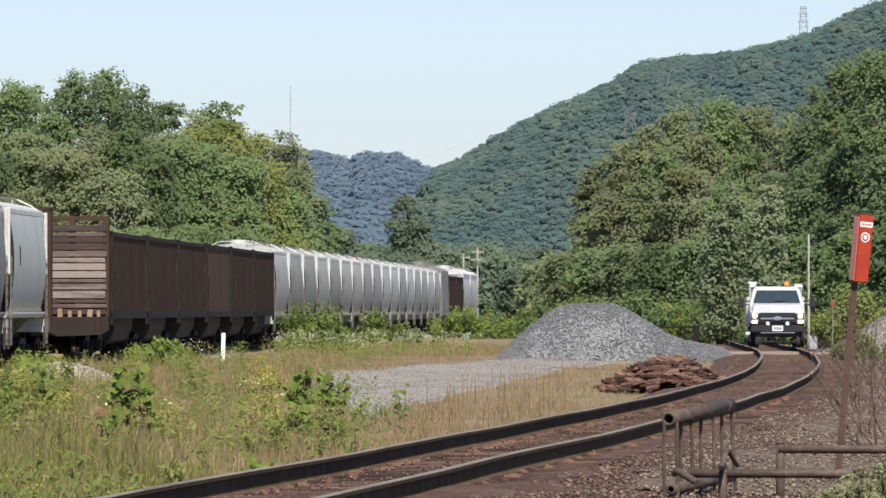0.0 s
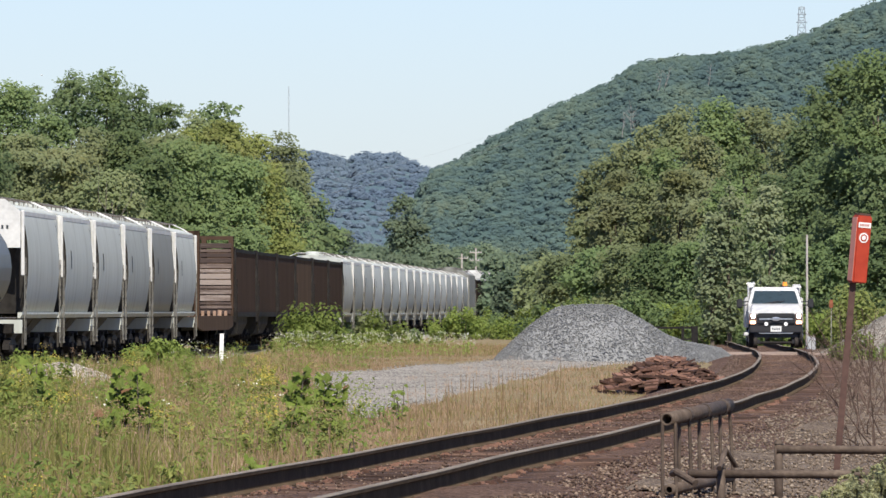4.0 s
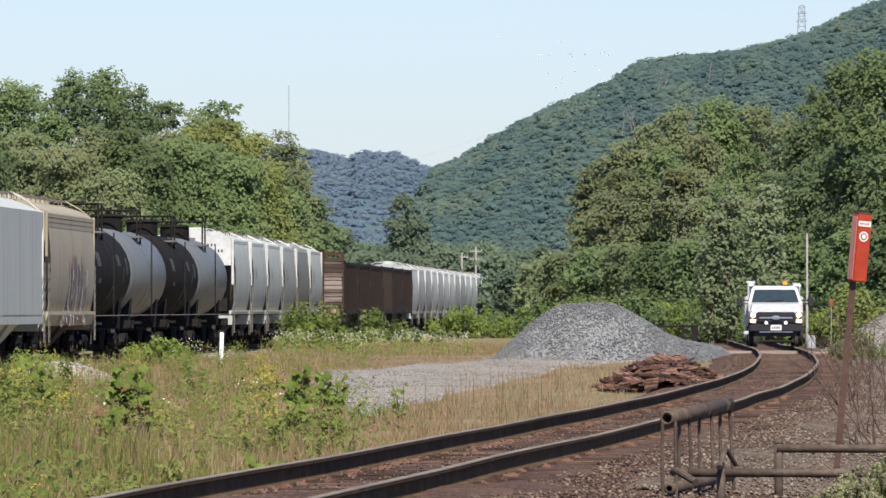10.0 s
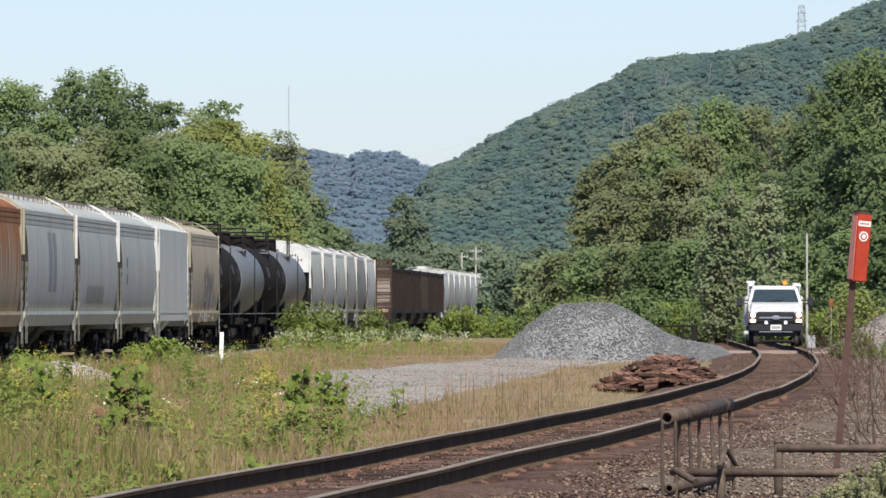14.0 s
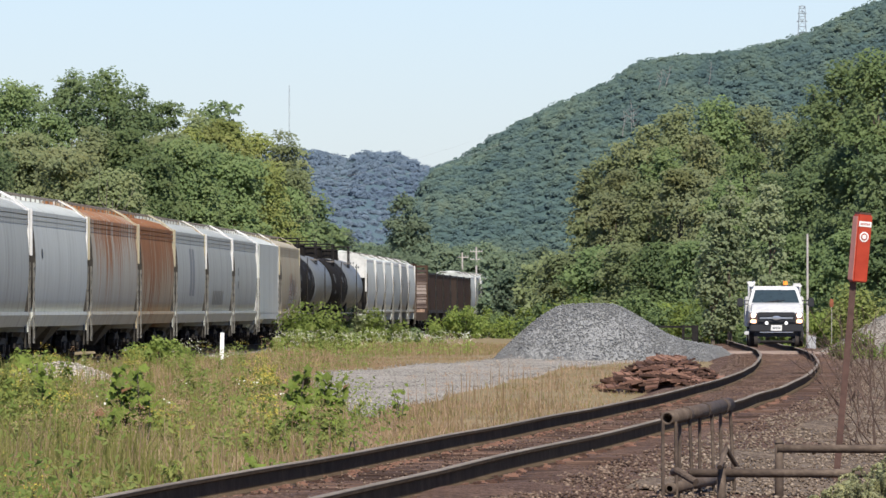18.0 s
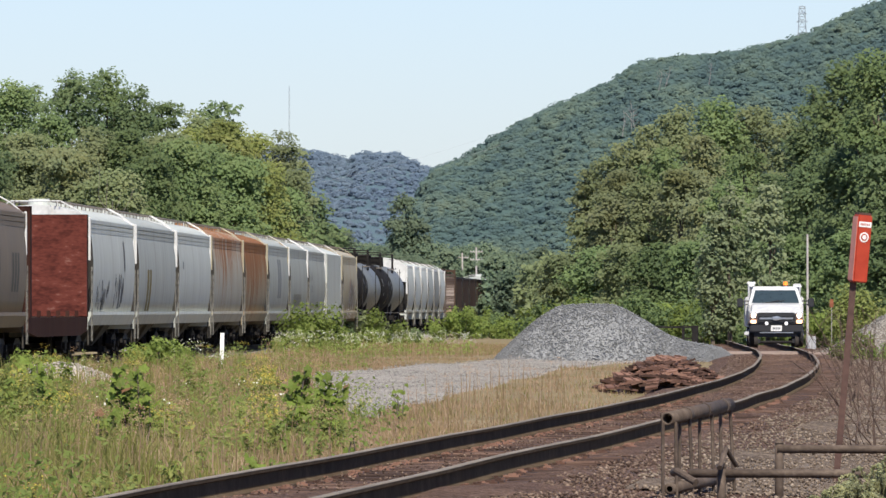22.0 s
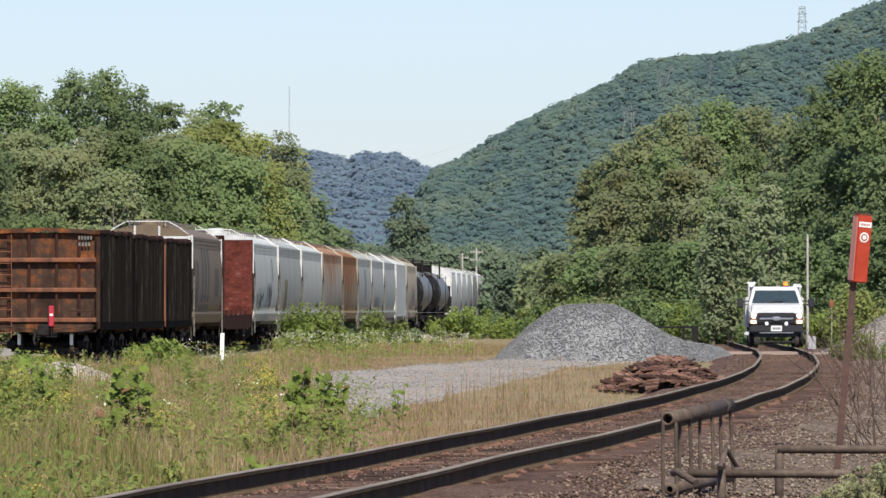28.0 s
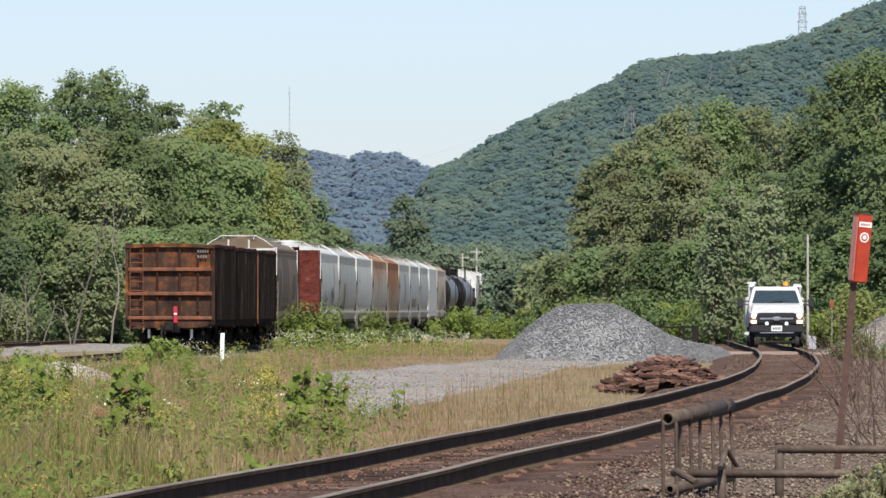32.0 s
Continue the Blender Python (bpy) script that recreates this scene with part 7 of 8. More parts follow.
def weed_clumps():
    """Low leafy weeds in patches through the grass."""
    rng = np.random.default_rng(91)
    x, d = field_points(rng, 420, 64, 320)
    x, d = x[x / d < -0.004], d[x / d < -0.004]
    at, out = [], []
    for a, b in zip(x, d):
        m = rng.integers(20, 90)
        h = rng.uniform(0.2, 0.8)
        r = rng.uniform(0.08, 0.3)
        p = np.stack([a + rng.normal(0, r, m), b + rng.normal(0, r, m), GROUND + h * rng.uniform(0.2, 1.0, m)], 1)
        at.append(p)
        out.append(np.stack([rng.normal(0, 0.5, m), rng.normal(-0.5, 0.4, m), np.full(m, 0.7)], 1))
    co, q = leaves(rng, np.concatenate(at), np.concatenate(out), 0.028, 0.5, 2.6)
    tagged(raw("low_weeds", co, q, M["leaf_weed"]), "patches of low leafy green weeds", "weeds", kind="stuff")


def lobed_leaf():
    """A broad lobed leaf, folded along its middle, about one across."""
    out = [(0, -0.05), (0.22, 0.02), (0.50, -0.05), (0.42, 0.22), (0.58, 0.42), (0.33, 0.48), (0.26, 0.62), (0.0, 0.95)]
    bm = bmesh.new()
    for s in (-1, 1):
        vs = [bm.verts.new((s * x, y, -abs(x) * 0.28 + 0.06 * math.sin(y * 5))) for x, y in out]
        mid = bm.verts.new((0, 0.4, 0.05))
        for a, b in zip(vs, vs[1:]):
            bm.faces.new((mid, a, b) if s > 0 else (mid, b, a))
    return bm


def sapling(x, y, h, half, label, seed, n=46, size=0.17, mat="leaf_sapling", brown=0.06):
    """A sycamore sapling: thin stems with broad lobed leaves, each a part."""
    rng = random.Random(seed)
    t = thing("sapling", label, "sapling", "broad-leaved saplings in the grass", pose(x, y, float(ground_z(x, y))))
    stems = []
    for k in range(3):
        bm = bmesh.new()
        top = Vector((rng.uniform(-half, half) * 0.75, rng.uniform(-half, half) * 0.5, h * rng.uniform(0.7, 1.0)))
        if k == 0:
            top = Vector((rng.uniform(-0.1, 0.1), 0, h))
        pts = [Vector((rng.uniform(-0.05, 0.05), 0, -0.05)), top * 0.5 + Vector((rng.uniform(-0.06, 0.06), 0, 0)), top]
        tube(bm, pts, 0.014, 5, True, 0.005)
        part("stem", bm, M["bark"], t)
        stems.append(pts)
    bm = lobed_leaf()
    first = part("leaf", bm, M[mat], t)
    bm = lobed_leaf()
    withered = part("leaf", bm, M["leaf_withered"], t, "withered brown leaf")
    for k in range(n):
        pts = stems[k % 3]
        u = rng.uniform(0.12, 1.0)
        p = pts[0].lerp(pts[1], u * 2) if u < 0.5 else pts[1].lerp(pts[2], u * 2 - 1)
        ang = rng.uniform(0, 360)
        r = rng.uniform(0.05, half * 0.62) * (1.15 - 0.6 * u)
        p = p + Vector((math.cos(radians(ang)) * r, math.sin(radians(ang)) * r, rng.uniform(-0.04, 0.05)))
        s = size * rng.uniform(0.65, 1.4)
        m = Matrix.Translation(p) @ Euler((radians(rng.uniform(15, 65)), radians(rng.uniform(-30, 30)), radians(rng.uniform(-80, 80)))).to_matrix().to_4x4() @ Matrix.Diagonal((s, s, s, 1))
        if k == 0:
            first.matrix_basis = m
        elif k == 1:
            withered.matrix_basis = m
        else:
            share("leaf", withered if rng.random() < brown else first, m, t)
    return t


M["leaf_withered"] = plain("withered_leaf", (0.13, 0.065, 0.028), 0.8)
M["leaf_sapling"] = leafy("sapling_leaves", (0.036, 0.060, 0.007), (0.078, 0.116, 0.012), (0.14, 0.178, 0.024), 3.0)
weed_clumps()


def tall_weed(x, y, h, seed, mat, plume=None):
    """A tall herb: a straight stem set with long narrow leaves, some with a flower plume."""
    rng = np.random.default_rng(seed)
    label = "tall leafy weed with a yellow plume in the grass" if plume else "tall leafy yellow-green weed in the grass"
    t = thing("tall_weed", label, "weed", "tall weeds in the grass", pose(x, y, float(ground_z(x, y))))
    stems = int(rng.integers(2, 5))
    at, out, tips = [], [], []
    stalk = bmesh.new()
    for k in range(stems):
        base = np.array([rng.normal(0, 0.06), rng.normal(0, 0.06), -0.03])
        hk = h * rng.uniform(0.7, 1.05)
        top = base + np.array([rng.normal(0, 0.09), rng.normal(0, 0.06), hk])
        mid = (base + top) / 2 + np.array([rng.normal(0, 0.03), 0, 0])
        tube(stalk, [tuple(base), tuple(mid), tuple(top)], 0.007, 4, True, 0.003)
        m = int(60 * hk)
        u = rng.uniform(0.12, 1.0, m)
        ang = rng.uniform(0, math.tau, m)
        r = (0.035 + 0.075 * (1 - u)) * rng.uniform(0.4, 1.2, m)
        p = base + (top - base) * u[:, None]
        side = np.stack([np.cos(ang), np.sin(ang), np.zeros(m)], 1)
        at.append(p + side * r[:, None] + np.array([0, 0, 0.01]))
        out.append(side * 0.5 + np.array([0, -0.3, 0.7]))
        tips.append(top)
    part("stem", stalk, M["grass_green"], t)
    co, q = leaves(rng, np.concatenate(at), np.concatenate(out), 0.032, 0.4, 3.0)
    raw("leaves", co, q, M[mat], t)
    if plume:
        tips = np.array(tips)
        pa = np.repeat(tips, 45, 0) + rng.normal(0, 1, (len(tips) * 45, 3)) * np.array([0.06, 0.06, 0.055])
        co, q = leaves(rng, pa, np.tile([0, -0.3, 0.9], (len(pa), 1)), 0.014, 0.5, 1.3)
        raw("plume", co, q, M[plume], t, "soft yellow flower plume")
    return t


def tall_weeds():
    rng = random.Random(63)
    rows = [(rng.uniform(-0.0515, -0.0435), rng.uniform(101, 122), rng.uniform(0.75, 1.1)) for k in range(46)]
    rows += [(rng.uniform(-0.0515, -0.040), rng.uniform(82, 100), rng.uniform(0.35, 0.7)) for k in range(22)]
    rows += [(rng.uniform(-0.0515, -0.030), rng.uniform(70, 90), rng.uniform(0.2, 0.45)) for k in range(40)]
    rows += [(rng.uniform(-0.040, -0.010), rng.uniform(92, 150), rng.uniform(0.3, 0.75)) for k in range(56)]
    rows += [(rng.uniform(-0.0515, -0.022), rng.uniform(150, 240), rng.uniform(0.45, 0.85)) for k in range(34)]
    for k, (f, d, h) in enumerate(rows):
        tall_weed(f * d, d, h, 900 + k, ("leaf_herb", "leaf_herb", "leaf_weed" if d > 95 else "leaf_herb", "leaf_yellow")[k % 4], "flower_yellow" if k % 10 == 0 else None)
    # the clump of goldenrod before the gravel lot
    for k in range(7):
        d = rng.uniform(128, 136)
        tall_weed(-0.0208 * d + rng.uniform(-0.35, 0.35), d, rng.uniform(0.8, 1.0), 1100 + k, "leaf_herb", "flower_yellow")


tall_weeds()
SAP = "broad-leaved green sapling standing in dry grass"
sapling(-5.05, 110, 1.10, 0.36, SAP, 1, 110, 0.115, brown=0.02)
sapling(-3.62, 100, 1.12, 0.24, SAP, 2, 110, 0.115, brown=0.05)
sapling(-3.38, 99, 1.05, 0.22, SAP, 12, 100, 0.10, brown=0.03)
sapling(-3.70, 97, 0.62, 0.24, SAP, 13, 70, 0.115, brown=0.02)
sapling(-1.72, 108, 1.0, 0.26, SAP, 3, 120, 0.115, brown=0.02)
sapling(-1.42, 109, 0.86, 0.20, SAP, 4, 80, 0.12, brown=0.02)
sapling(-1.85, 106, 0.62, 0.30, SAP, 14, 80, 0.11, brown=0.04)
sapling(-6.6, 140, 0.9, 0.5, SAP, 8, 40)
sapling(-5.75, 116, 0.9, 0.4, SAP, 9, 40)
sapling(-0.70, 137, 0.55, 0.12, "slim green weed by the gravel lot", 5, 22, 0.09)
sapling(0.42, 61.5, 0.30, 0.12, "small green weed between the rails", 6, 16, 0.09)
sapling(-1.75, 84, 0.26, 0.16, "small green weed between the rails", 7, 20, 0.08)
sapling(-1.3, 88.5, 0.2, 0.2, "small green weed between the rails", 10, 16, 0.07)
sapling(-0.98, 97.0, 0.3, 0.09, "small green weed between the rails", 11, 12, 0.07)


def shrub(x, y, h, half, mat, label, seed, spray=0.12, clumps=9, fill=1.0):
    """A bush: several stems and loose clumps of leaf sprays down to the ground."""
    rng = np.random.default_rng(seed)
    t = thing("shrub", label, "shrub", "shrubs beside the railway", pose(x, y, GROUND))
    n = clumps
    blob = np.stack([rng.uniform(-half, half, n), rng.uniform(-half, half, n) * 0.6, h * rng.uniform(0.1, 0.85, n)], 1)
    blob[:, 2] *= 1 - 0.45 * (np.abs(blob[:, 0]) / half) ** 2
    br = rng.uniform(0.22, 0.42, n) * min(h, half * 1.5)
    blob[:, 2] = np.minimum(blob[:, 2], h - br * 0.9)
    for k in range(min(5, n)):
        bm = bmesh.new()
        tube(bm, [(blob[k][0] * 0.3, blob[k][1] * 0.3, -0.1), tuple(blob[k] * np.array([0.7, 0.7, 0.6])), tuple(blob[k])], 0.02, 5, True, 0.008)
        part("stem", bm, M["bark"], t)
    at, out = [], []
    for b, q in zip(blob, br):
        m = int(q * q * 4 * math.pi / spray ** 2 * 1.4 * fill) + 10
        v = unit(rng.normal(0, 1, (m, 3)))
        at.append(b + v * q * rng.uniform(0.4, 1.15, (m, 1)))
        out.append(v + np.array([0, -0.1, 0.4]))
    at, out = np.concatenate(at), np.concatenate(out)
    keep = at[:, 2] > 0.02
    co, f = small_leaves(rng, at[keep], out[keep], spray * 0.62, 0.5)
    raw("foliage", co, f, mat, t)
    return t


BUSH = "leafy green bush in front of the freight track"
for k, (x, y, h, half, m) in enumerate((
        (-5.35, 350, 1.95, 1.35, "leaf_weed"), (-4.45, 352, 1.15, 0.9, "leaf_weed"), (-6.1, 348, 1.1, 0.8, "leaf_weed"),
        (-2.75, 425, 1.85, 1.0, "leaf_weed"), (-1.9, 428, 1.0, 0.8, "leaf_green"), (-3.6, 420, 0.9, 0.8, "leaf_weed"), (-0.9, 450, 1.1, 0.7, "leaf_weed"),
        (1.15, 500, 2.15, 1.0, "leaf_weed"), (0.2, 500, 1.5, 0.9, "leaf_weed"), (2.2, 505, 1.35, 0.9, "leaf_weed"), (3.2, 510, 1.6, 1.0, "leaf_green"), (4.2, 500, 1.5, 1.0, "leaf_weed"), (2.75, 560, 2.2, 0.7, "leaf_weed"), (4.9, 520, 1.9, 1.1, "leaf_weed"),
        (-8.3, 245, 0.85, 0.55, "leaf_weed"), (-7.75, 243, 0.95, 0.55, "leaf_weed"), (-7.9, 252, 0.8, 0.5, "leaf_weed"), (-10.2, 238, 0.62, 0.6, "leaf_yellow"), (-10.9, 225, 0.7, 0.5, "leaf_weed"), (-8.9, 262, 0.7, 0.5, "leaf_weed"), (-9.6, 205, 0.75, 0.5, "leaf_weed"))):
    shrub(x, y, h, half, M[m], BUSH, 300 + k, 0.11 if y < 300 else 0.17)

# undergrowth at the foot of both woods
UND = "dense green undergrowth at the edge of the wood"
rng_u = random.Random(8)
for k in range(14):
    d = rng_u.uniform(408, 430)
    shrub(-22.5 + k * 1.35, d + k * 2.2, rng_u.uniform(1.3, 3.0), 1.5, M[("leaf_green", "leaf_olive", "leaf_dark", "leaf_weed")[k % 4]], UND, 400 + k, 0.2, 12)
for k in range(20):
    x = 4.8 + k * 0.72
    d = 405 - k * 2.6 + rng_u.uniform(-6, 6)
    shrub(x * d / 380, d, rng_u.uniform(1.2, 2.8), 1.25, M[("leaf_green", "leaf_weed", "leaf_olive", "leaf_green", "leaf_weed")[k % 5]], UND, 440 + k, 0.19, 11)
for k in range(6):
    d = rng_u.uniform(235, 300)
    shrub(0.0475 * d + k * 0.55, d, rng_u.uniform(0.5, 1.2), 0.7, M[("leaf_weed", "leaf_green")[k % 2]], "green weeds beside the track", 470 + k, 0.12)
shrub(15.9, 345, 2.6, 1.3, M["leaf_yellow"], "bright green bush behind the truck", 480, 0.16, 12)
shrub(14.9, 348, 1.6, 1.0, M["leaf_weed"], "bright green bush behind the truck", 481, 0.16, 10)


def evergreen_shrub(x, y, h, half, seed):
    """A yellow-green shrub of drooping feathery sprigs."""
    rng = random.Random(seed)
    t = thing("feathery_shrub", "yellow-green shrub with curling feathery sprigs", "shrub", m=pose(x, y, -0.44))
    nr = np.random.default_rng(seed)
    for k in range(46):
        ang = rng.uniform(0, math.tau)
        r = half * math.sqrt(rng.random())
        bx, by = math.cos(ang) * r, math.sin(ang) * r
        top = h * (1 - 0.5 * (r / half) ** 2) * rng.uniform(0.75, 1.05)
        bend = Vector((math.cos(ang), math.sin(ang), 0)) * rng.uniform(0.04, 0.10)
        pts = [Vector((bx * 0.5, by * 0.5, 0)), Vector((bx, by, top * 0.75)), Vector((bx, by, top)) + bend * 0.6, Vector((bx, by, top - 0.02)) + bend * 1.4, Vector((bx, by, top - 0.09)) + bend * 1.7]
        bm = bmesh.new()
        tube(bm, pts, 0.007, 5, True, 0.003)
        s = part("sprig", bm, M["bark"], t)
        n = 150
        u = nr.uniform(0.35, 4, n)
        i = np.minimum(u.astype(int), 3)
        P = np.array([p[:] for p in pts])
        at = P[i] + (P[i + 1] - P[i]) * (u - i)[:, None]
        out = unit(nr.normal(0, 1, (n, 3)))
        co, f = leaves(nr, at + out * 0.012, out, 0.014, 0.5, 2.6)
        raw("needles", co, f, M["needle"], s)


M["needle"] = leafy("feathery_needles", (0.080, 0.095, 0.028), (0.172, 0.190, 0.054), (0.285, 0.29, 0.090), 3.0)
evergreen_shrub(3.50, 70.5, 0.58, 0.26, 1)
evergreen_shrub(3.78, 71.0, 0.64, 0.28, 2)
evergreen_shrub(3.28, 69.5, 0.40, 0.18, 3)
evergreen_shrub(3.08, 70.0, 0.30, 0.15, 4)


def brush(x, y, h, half, seed, n=8):
    """Bare brown twigs, forked, with a few dry leaves."""
    rng = np.random.default_rng(seed)
    t = thing("bare_brush", "tangle of bare reddish-brown twigs", "brush", "bare brush beside the track", pose(x, y, -0.42))
    for k in range(n):
        bm = bmesh.new()
        lean = np.array([rng.uniform(-1, 0.7), rng.uniform(-0.5, 0.5), rng.uniform(0.6, 1.5)])
        p = Vector((rng.uniform(-half, half) * 0.6, rng.uniform(-half, half) * 0.6, 0))
        pts = limb_path(rng, p, lean, h * rng.uniform(0.5, 1.25), 5)
        tube(bm, pts, 0.012, 4, True, 0.004)
        for j in (2, 3, 4):
            w = Vector((rng.normal(0, 1), rng.normal(0, 0.6), rng.uniform(0.1, 0.9)))
            tube(bm, limb_path(rng, pts[j], w, h * rng.uniform(0.15, 0.42), 3), 0.006, 3, False, 0.003)
        part("twig", bm, M["twig"], t)


M["twig"] = surface("bare_twigs", [(0.3, (0.055, 0.036, 0.028)), (0.7, (0.13, 0.088, 0.068))], 4, 0.9)
for k, (x, y, h, half) in enumerate(((6.2, 128, 1.5, 0.7), (6.9, 140, 1.6, 0.9), (8.0, 165, 1.7, 1.0), (9.3, 195, 1.7, 0.9), (9.9, 205, 1.9, 1.0), (7.1, 150, 1.2, 0.8), (5.6, 112, 1.2, 0.5), (10.6, 225, 1.7, 0.8), (4.75, 98, 0.9, 0.4))):
    brush(x, y, h, half, 500 + k)


def snag(x, y, h, seed):
    """A thin bare pale stem with a few limbs."""
    rng = np.random.default_rng(seed)
    t = thing("bare_sapling", "thin bare pale dead stem at the wood's edge", "dead tree", m=pose(x, y, GROUND))
    bm = bmesh.new()
    pts = limb_path(rng, (0, 0, 0), (0.05, 0, 1), h, 6)
    tube(bm, pts, max(0.035, h * 0.007), 6, True, 0.012)
    part("trunk", bm, M["pale_bark"], t)
    for j in (1, 2, 3, 4, 5):
        bm = bmesh.new()
        tube(bm, limb_path(rng, pts[j], (rng.choice([-1, 1]) * 0.8, 0, 1.0), h * 0.28, 4), 0.018, 5, True, 0.006)
        part("limb", bm, M["pale_bark"], t)


for k, (x, y, h) in enumerate(((-18.9, 398, 3.4), (-18.1, 396, 2.2), (-20.6, 402, 2.8), (-17.0, 400, 2.0), (-19.6, 404, 4.3), (-17.4, 412, 8.4), (-15.7, 414, 7.4), (-14.2, 415, 6.2))):
    snag(x, y, h, 600 + k)


def hill_snag(x, y, z, h, seed):
    """A bleached dead tree standing out of the wooded slope."""
    rng = np.random.default_rng(seed)
    t = thing("dead_tree", "bleached bare dead tree on the wooded hillside", "dead tree", "dead trees on the hill", pose(x, y, z))
    bm = bmesh.new()
    pts = limb_path(rng, (0, 0, -4), (0.04, 0, 1), h + 4, 6)
    tube(bm, pts, 0.17, 6, True, 0.05)
    part("trunk", bm, M["dead_wood"], t)
    for j in (2, 3, 3, 4, 4, 5):
        bm = bmesh.new()
        tube(bm, limb_path(rng, pts[j], (rng.choice([-1, 1]) * 0.75, -0.2, 1.0), h * 0.42, 4), 0.09, 5, True, 0.03)
        part("limb", bm, M["dead_wood"], t)


for k, (x, y, z, h) in enumerate(((84.0, 4093, 86.0, 9.0), (88.0, 4094, 87.0, 10.5), (90.5, 4094, 86.5, 9.5), (101.0, 4116, 105.0, 9.0), (104.0, 4117, 106.0, 10.0), (125.0, 4124, 110.0, 8.0))):
    hill_snag(x, y, z, h, 700 + k)


def power_lines():
    """Wires that climb from the valley to the hill."""
    t = thing("power_line", "thin grey power wires climbing to the hill", "power line", m=pose(-85, 3900, 52))
    for dz, dx in ((0.0, 0.0), (-5.0, 3.0)):
        bm = bmesh.new()
        pts = []
        for k in range(9):
            u = k / 8
            pts.append((dx + 118 * u, 130 * u, dz + 33 * u - 3.0 * math.sin(math.pi * u)))
        tube(bm, pts, 0.03, 5)
        part("wire", bm, M["wire"], t)


power_lines()


# ---- a flock of birds over the valley ----
FLOCK = []


def bird(k, rng):
    t = thing("bird", "small grey bird in flight", "bird", "flock of birds over the valley")
    bm = bmesh.new()
    tube(bm, [(-0.10, 0, 0), (-0.03, 0, 0.01), (0.05, 0, 0.01), (0.11, 0, 0.015)], 0.028, 6, True, 0.012)
    part("body", bm, M["bird_grey"], t)
    for s in (-1, 1):
        bm = bmesh.new()
        loft(bm, [[(-0.04, 0, 0.02), (0.04, 0, 0.02), (0.03, 0, 0.028)], [(-0.03, s * 0.10, 0.07), (0.03, s * 0.10, 0.07), (0.02, s * 0.10, 0.076)], [(-0.05, s * 0.19, 0.05), (-0.03, s * 0.19, 0.05), (-0.04, s * 0.19, 0.053)]])
        part("wing", bm, M["bird_grey"], t)
    FLOCK.append((t, rng.gauss(0, 2.2), rng.uniform(-20, 20), rng.gauss(0, 1.15), rng.uniform(0, 6.28)))


M["bird_grey"] = plain("grey_feathers", (0.85, 0.86, 0.87), 0.8)
rng_b = random.Random(19)
for k in range(24):
    bird(k, rng_b)


def flock_rows(ox, oy, oz, ph):
    """Across the valley from the left wood towards the hill, dipping and rising."""
    rows = []
    for k in range(17):
        t = 2.0 * k
        x = -13.4 + 6.0 * (t - 6)
        z = 18.5 + 2.8 * math.sin((t - 5.2) * 0.42) - max(0, t - 9.5) * 0.9
        rows.append((t, pose(x + ox + 0.4 * math.sin(t + ph), 700 + oy, max(9.0, z) + oz + 0.25 * math.sin(1.7 * t + ph), 0, 0, 0)))
    return rows

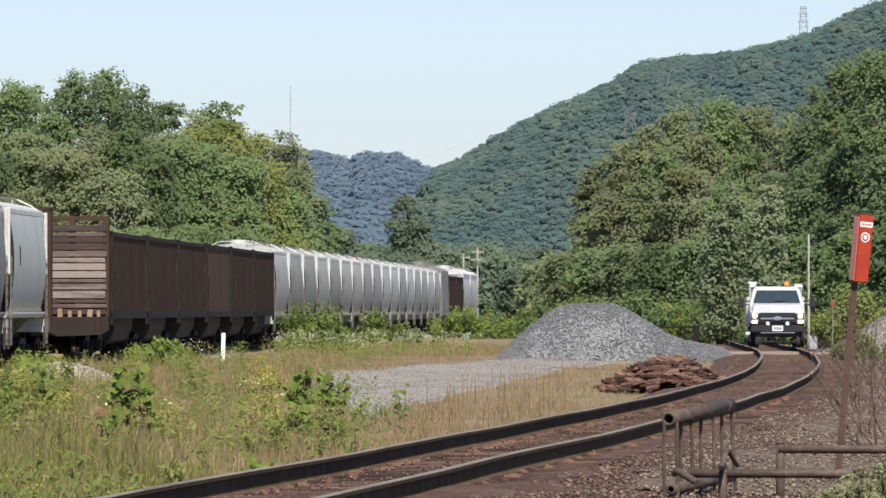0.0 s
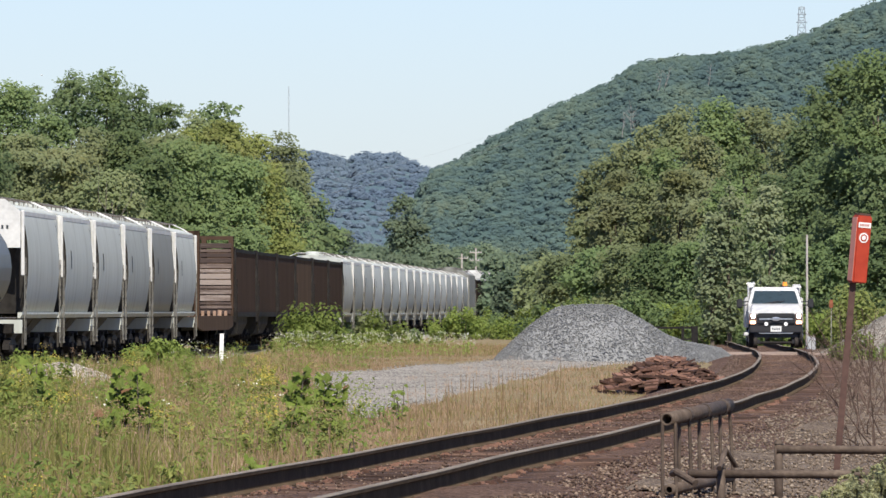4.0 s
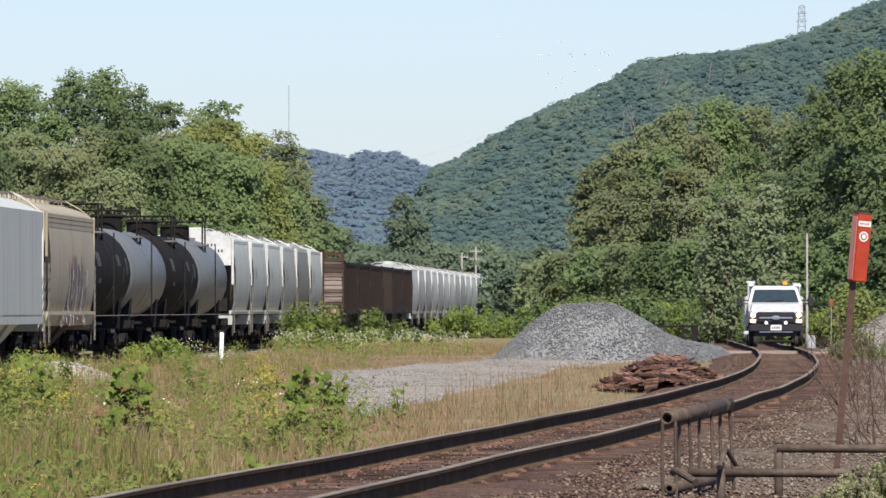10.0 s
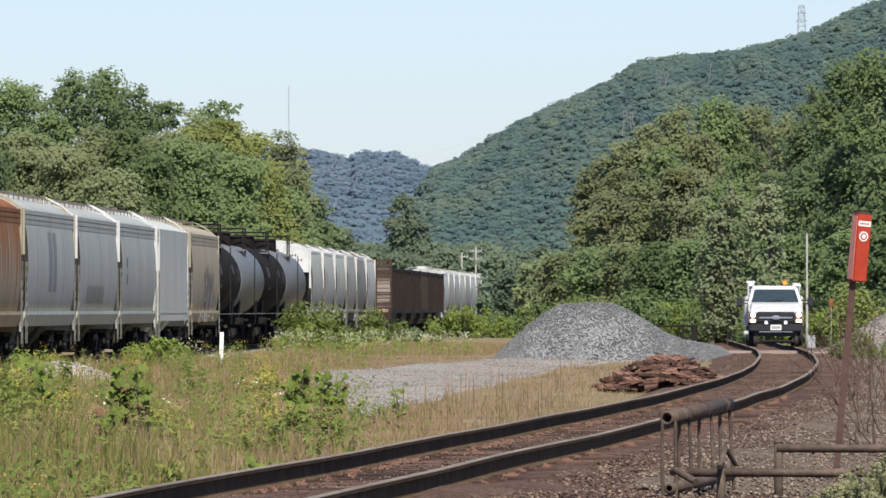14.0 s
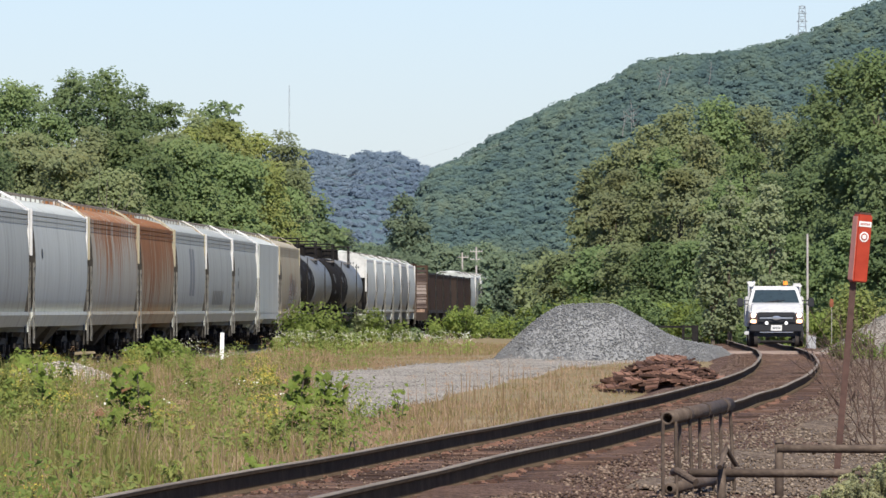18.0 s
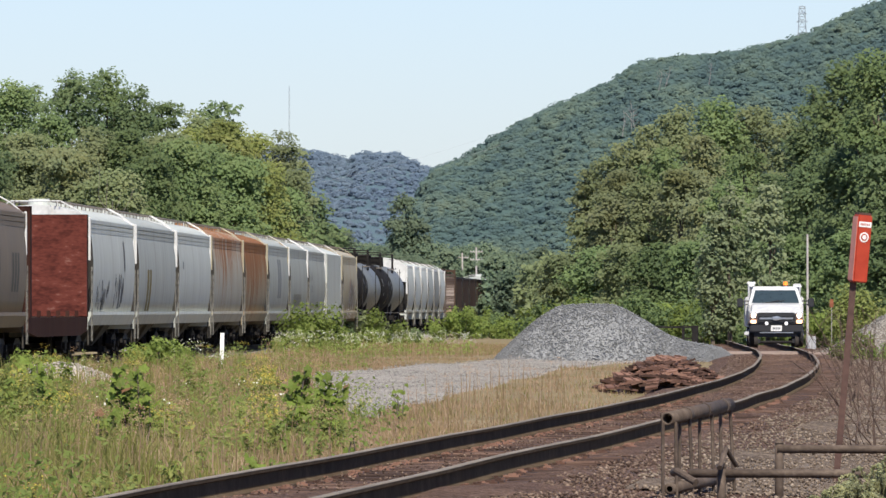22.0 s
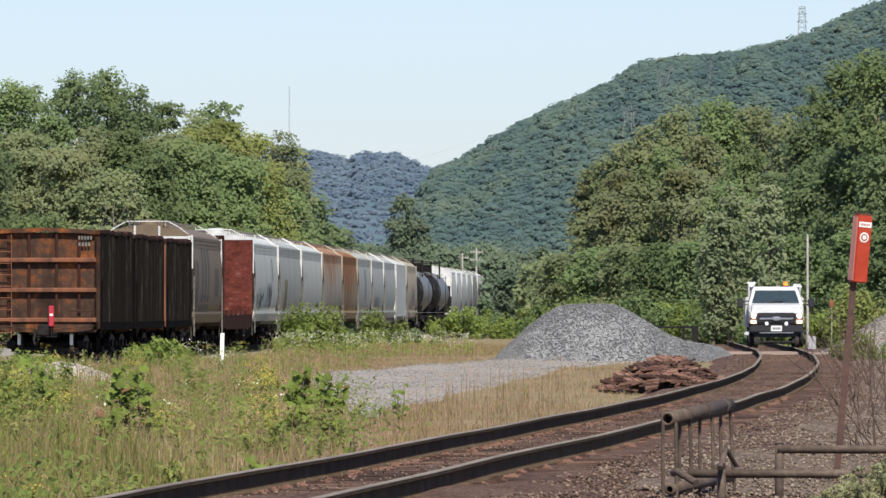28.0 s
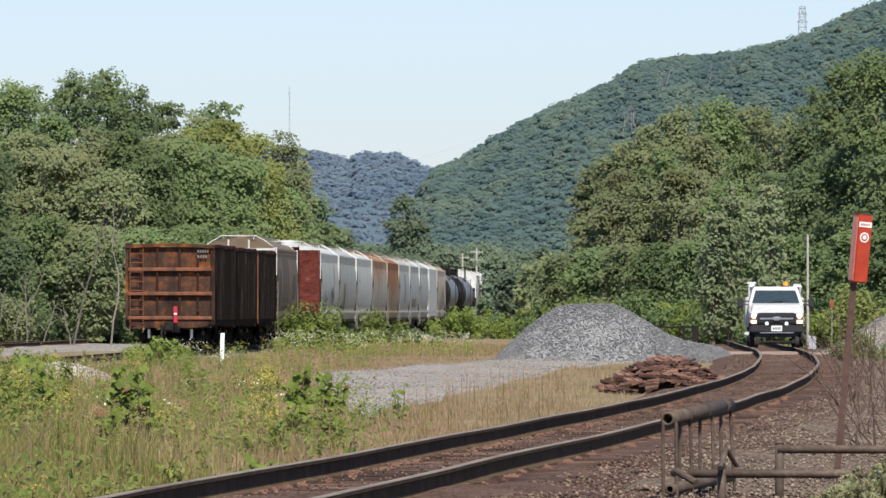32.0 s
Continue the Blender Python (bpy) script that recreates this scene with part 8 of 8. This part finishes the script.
# ---- sleepers, plates and loose stones of the main track ----
def sleepers():
    rng = random.Random(14)
    holder = [o for o in scene.objects if o.name == "ballast_bed"][0]
    meshes = []
    for k in range(4):
        bm = bmesh.new()
        vs = box(bm, -1.3, 1.3, -0.115, 0.115, -0.16, 0.0)
        for v in vs:
            v.co += Vector((rng.uniform(-0.03, 0.03), rng.uniform(-0.012, 0.012), rng.uniform(-0.01, 0.012)))
        bevelled(bm, 0.012)
        meshes.append(part("sleeper", bm, M["tie"], holder))
    bm = bmesh.new()
    box(bm, -0.17, 0.17, -0.1, 0.1, 0, 0.018)
    box(bm, 0.075, 0.105, -0.1, 0.1, 0.018, 0.03)
    box(bm, -0.105, -0.075, -0.1, 0.1, 0.018, 0.03)
    for x in (-0.125, 0.125):
        box(bm, x - 0.018, x + 0.018, -0.05, -0.015, 0.018, 0.035)
    plate = part("tie_plate", bm, M["slab"], meshes[0])
    rest_co, rest_q = [], []
    cube = np.array([(x, y, z) for z in (-0.16, 0.0) for y in (-0.115, 0.115) for x in (-1.3, 1.3)])
    cq = np.array([(0, 2, 3, 1), (4, 5, 7, 6), (0, 1, 5, 4), (2, 6, 7, 3), (0, 4, 6, 2), (1, 3, 7, 5)])
    d, k = 52.0, 0
    while d < 300:
        h = heading(main_x, d)
        m = pose(main_x(d) + rng.uniform(-0.06, 0.06), d, -0.187 + rng.uniform(-0.012, 0.004), 0, rng.uniform(-0.5, 0.5), -math.degrees(h) + rng.uniform(-1.2, 1.2))
        if k < 4:
            meshes[k].matrix_basis = m
            ob = meshes[k]
        elif k < 298:
            ob = share("sleeper", meshes[k % 4], m, holder)
        else:
            ob = None
            c = np.array([(m @ Vector(v))[:] for v in cube])
            rest_q.append(cq + 8 * len(rest_co))
            rest_co.append(c)
        if ob is not None and d < 150:
            for s in (-1, 1):
                pm = pose(0.755 * s, 0, -0.003)
                if k == 0 and s < 0:
                    plate.matrix_basis = pm
                else:
                    share("tie_plate", plate, pm, ob)
        d += 0.53
        k += 1
    tagged(raw("far_sleepers", np.concatenate(rest_co), np.concatenate(rest_q), M["tie"], holder), kind="stuff")


sleepers()


def track_stones():
    rng = np.random.default_rng(41)
    n = 60000
    d = 55 + 235 * rng.uniform(0, 1, n) ** 2.0
    o = np.where(rng.uniform(0, 1, n) < 0.3, rng.uniform(-1.7, 1.6, n), 1.2 + 6.8 * rng.uniform(0, 1, n) ** 1.15)
    x = main_at(d) + o
    # the sleeper ends lie bare beside the near rail
    ok = (x < 0.0525 * d + 0.6) & ~((o > 0.8) & (o < 1.42 + 0.12 * np.sin(d * 1.9) + 0.1 * np.sin(d * 5.3))) & ~((np.abs(o) < 0.7) & (rng.uniform(0, 1, n) < 0.45))
    x, d, o = x[ok], d[ok], o[ok]
    z = np.interp(o, [-2.6, -1.9, -1.35, 1.35, 2.2, 5.5, 9.0], [-0.5, -0.27, -0.19, -0.19, -0.24, -0.40, -0.5])
    size = np.where(np.abs(o) < 1.3, 0.015, 0.019)
    slope = o > 1.6 + 0.2 * np.sin(d * 0.3) + 1.2 * np.clip((88 - d) / 20, 0, 1)
    for sel, mat, name, label in ((~slope, "pebble", "ballast_stones", "loose rust-brown ballast stones between the rails"), (slope, "slope_stone", "slope_stones", "loose beige stones on the slope beside the track")):
        rc, rf = rocks(rng, np.stack([x, d, z + 0.025], 1)[sel], size[sel])
        tagged(raw(name, rc, rf, M[mat]), label, "stones", kind="stuff")


track_stones()



# ---- what moves ----
def motions():
    for s, car, length in TRAIN:
        walk(car, [(t, car_pose(s + along(t), length)) for t in range(33)])
    for b, ox, oy, oz, ph in FLOCK:
        walk(b, flock_rows(ox, oy, oz, ph))


motions()
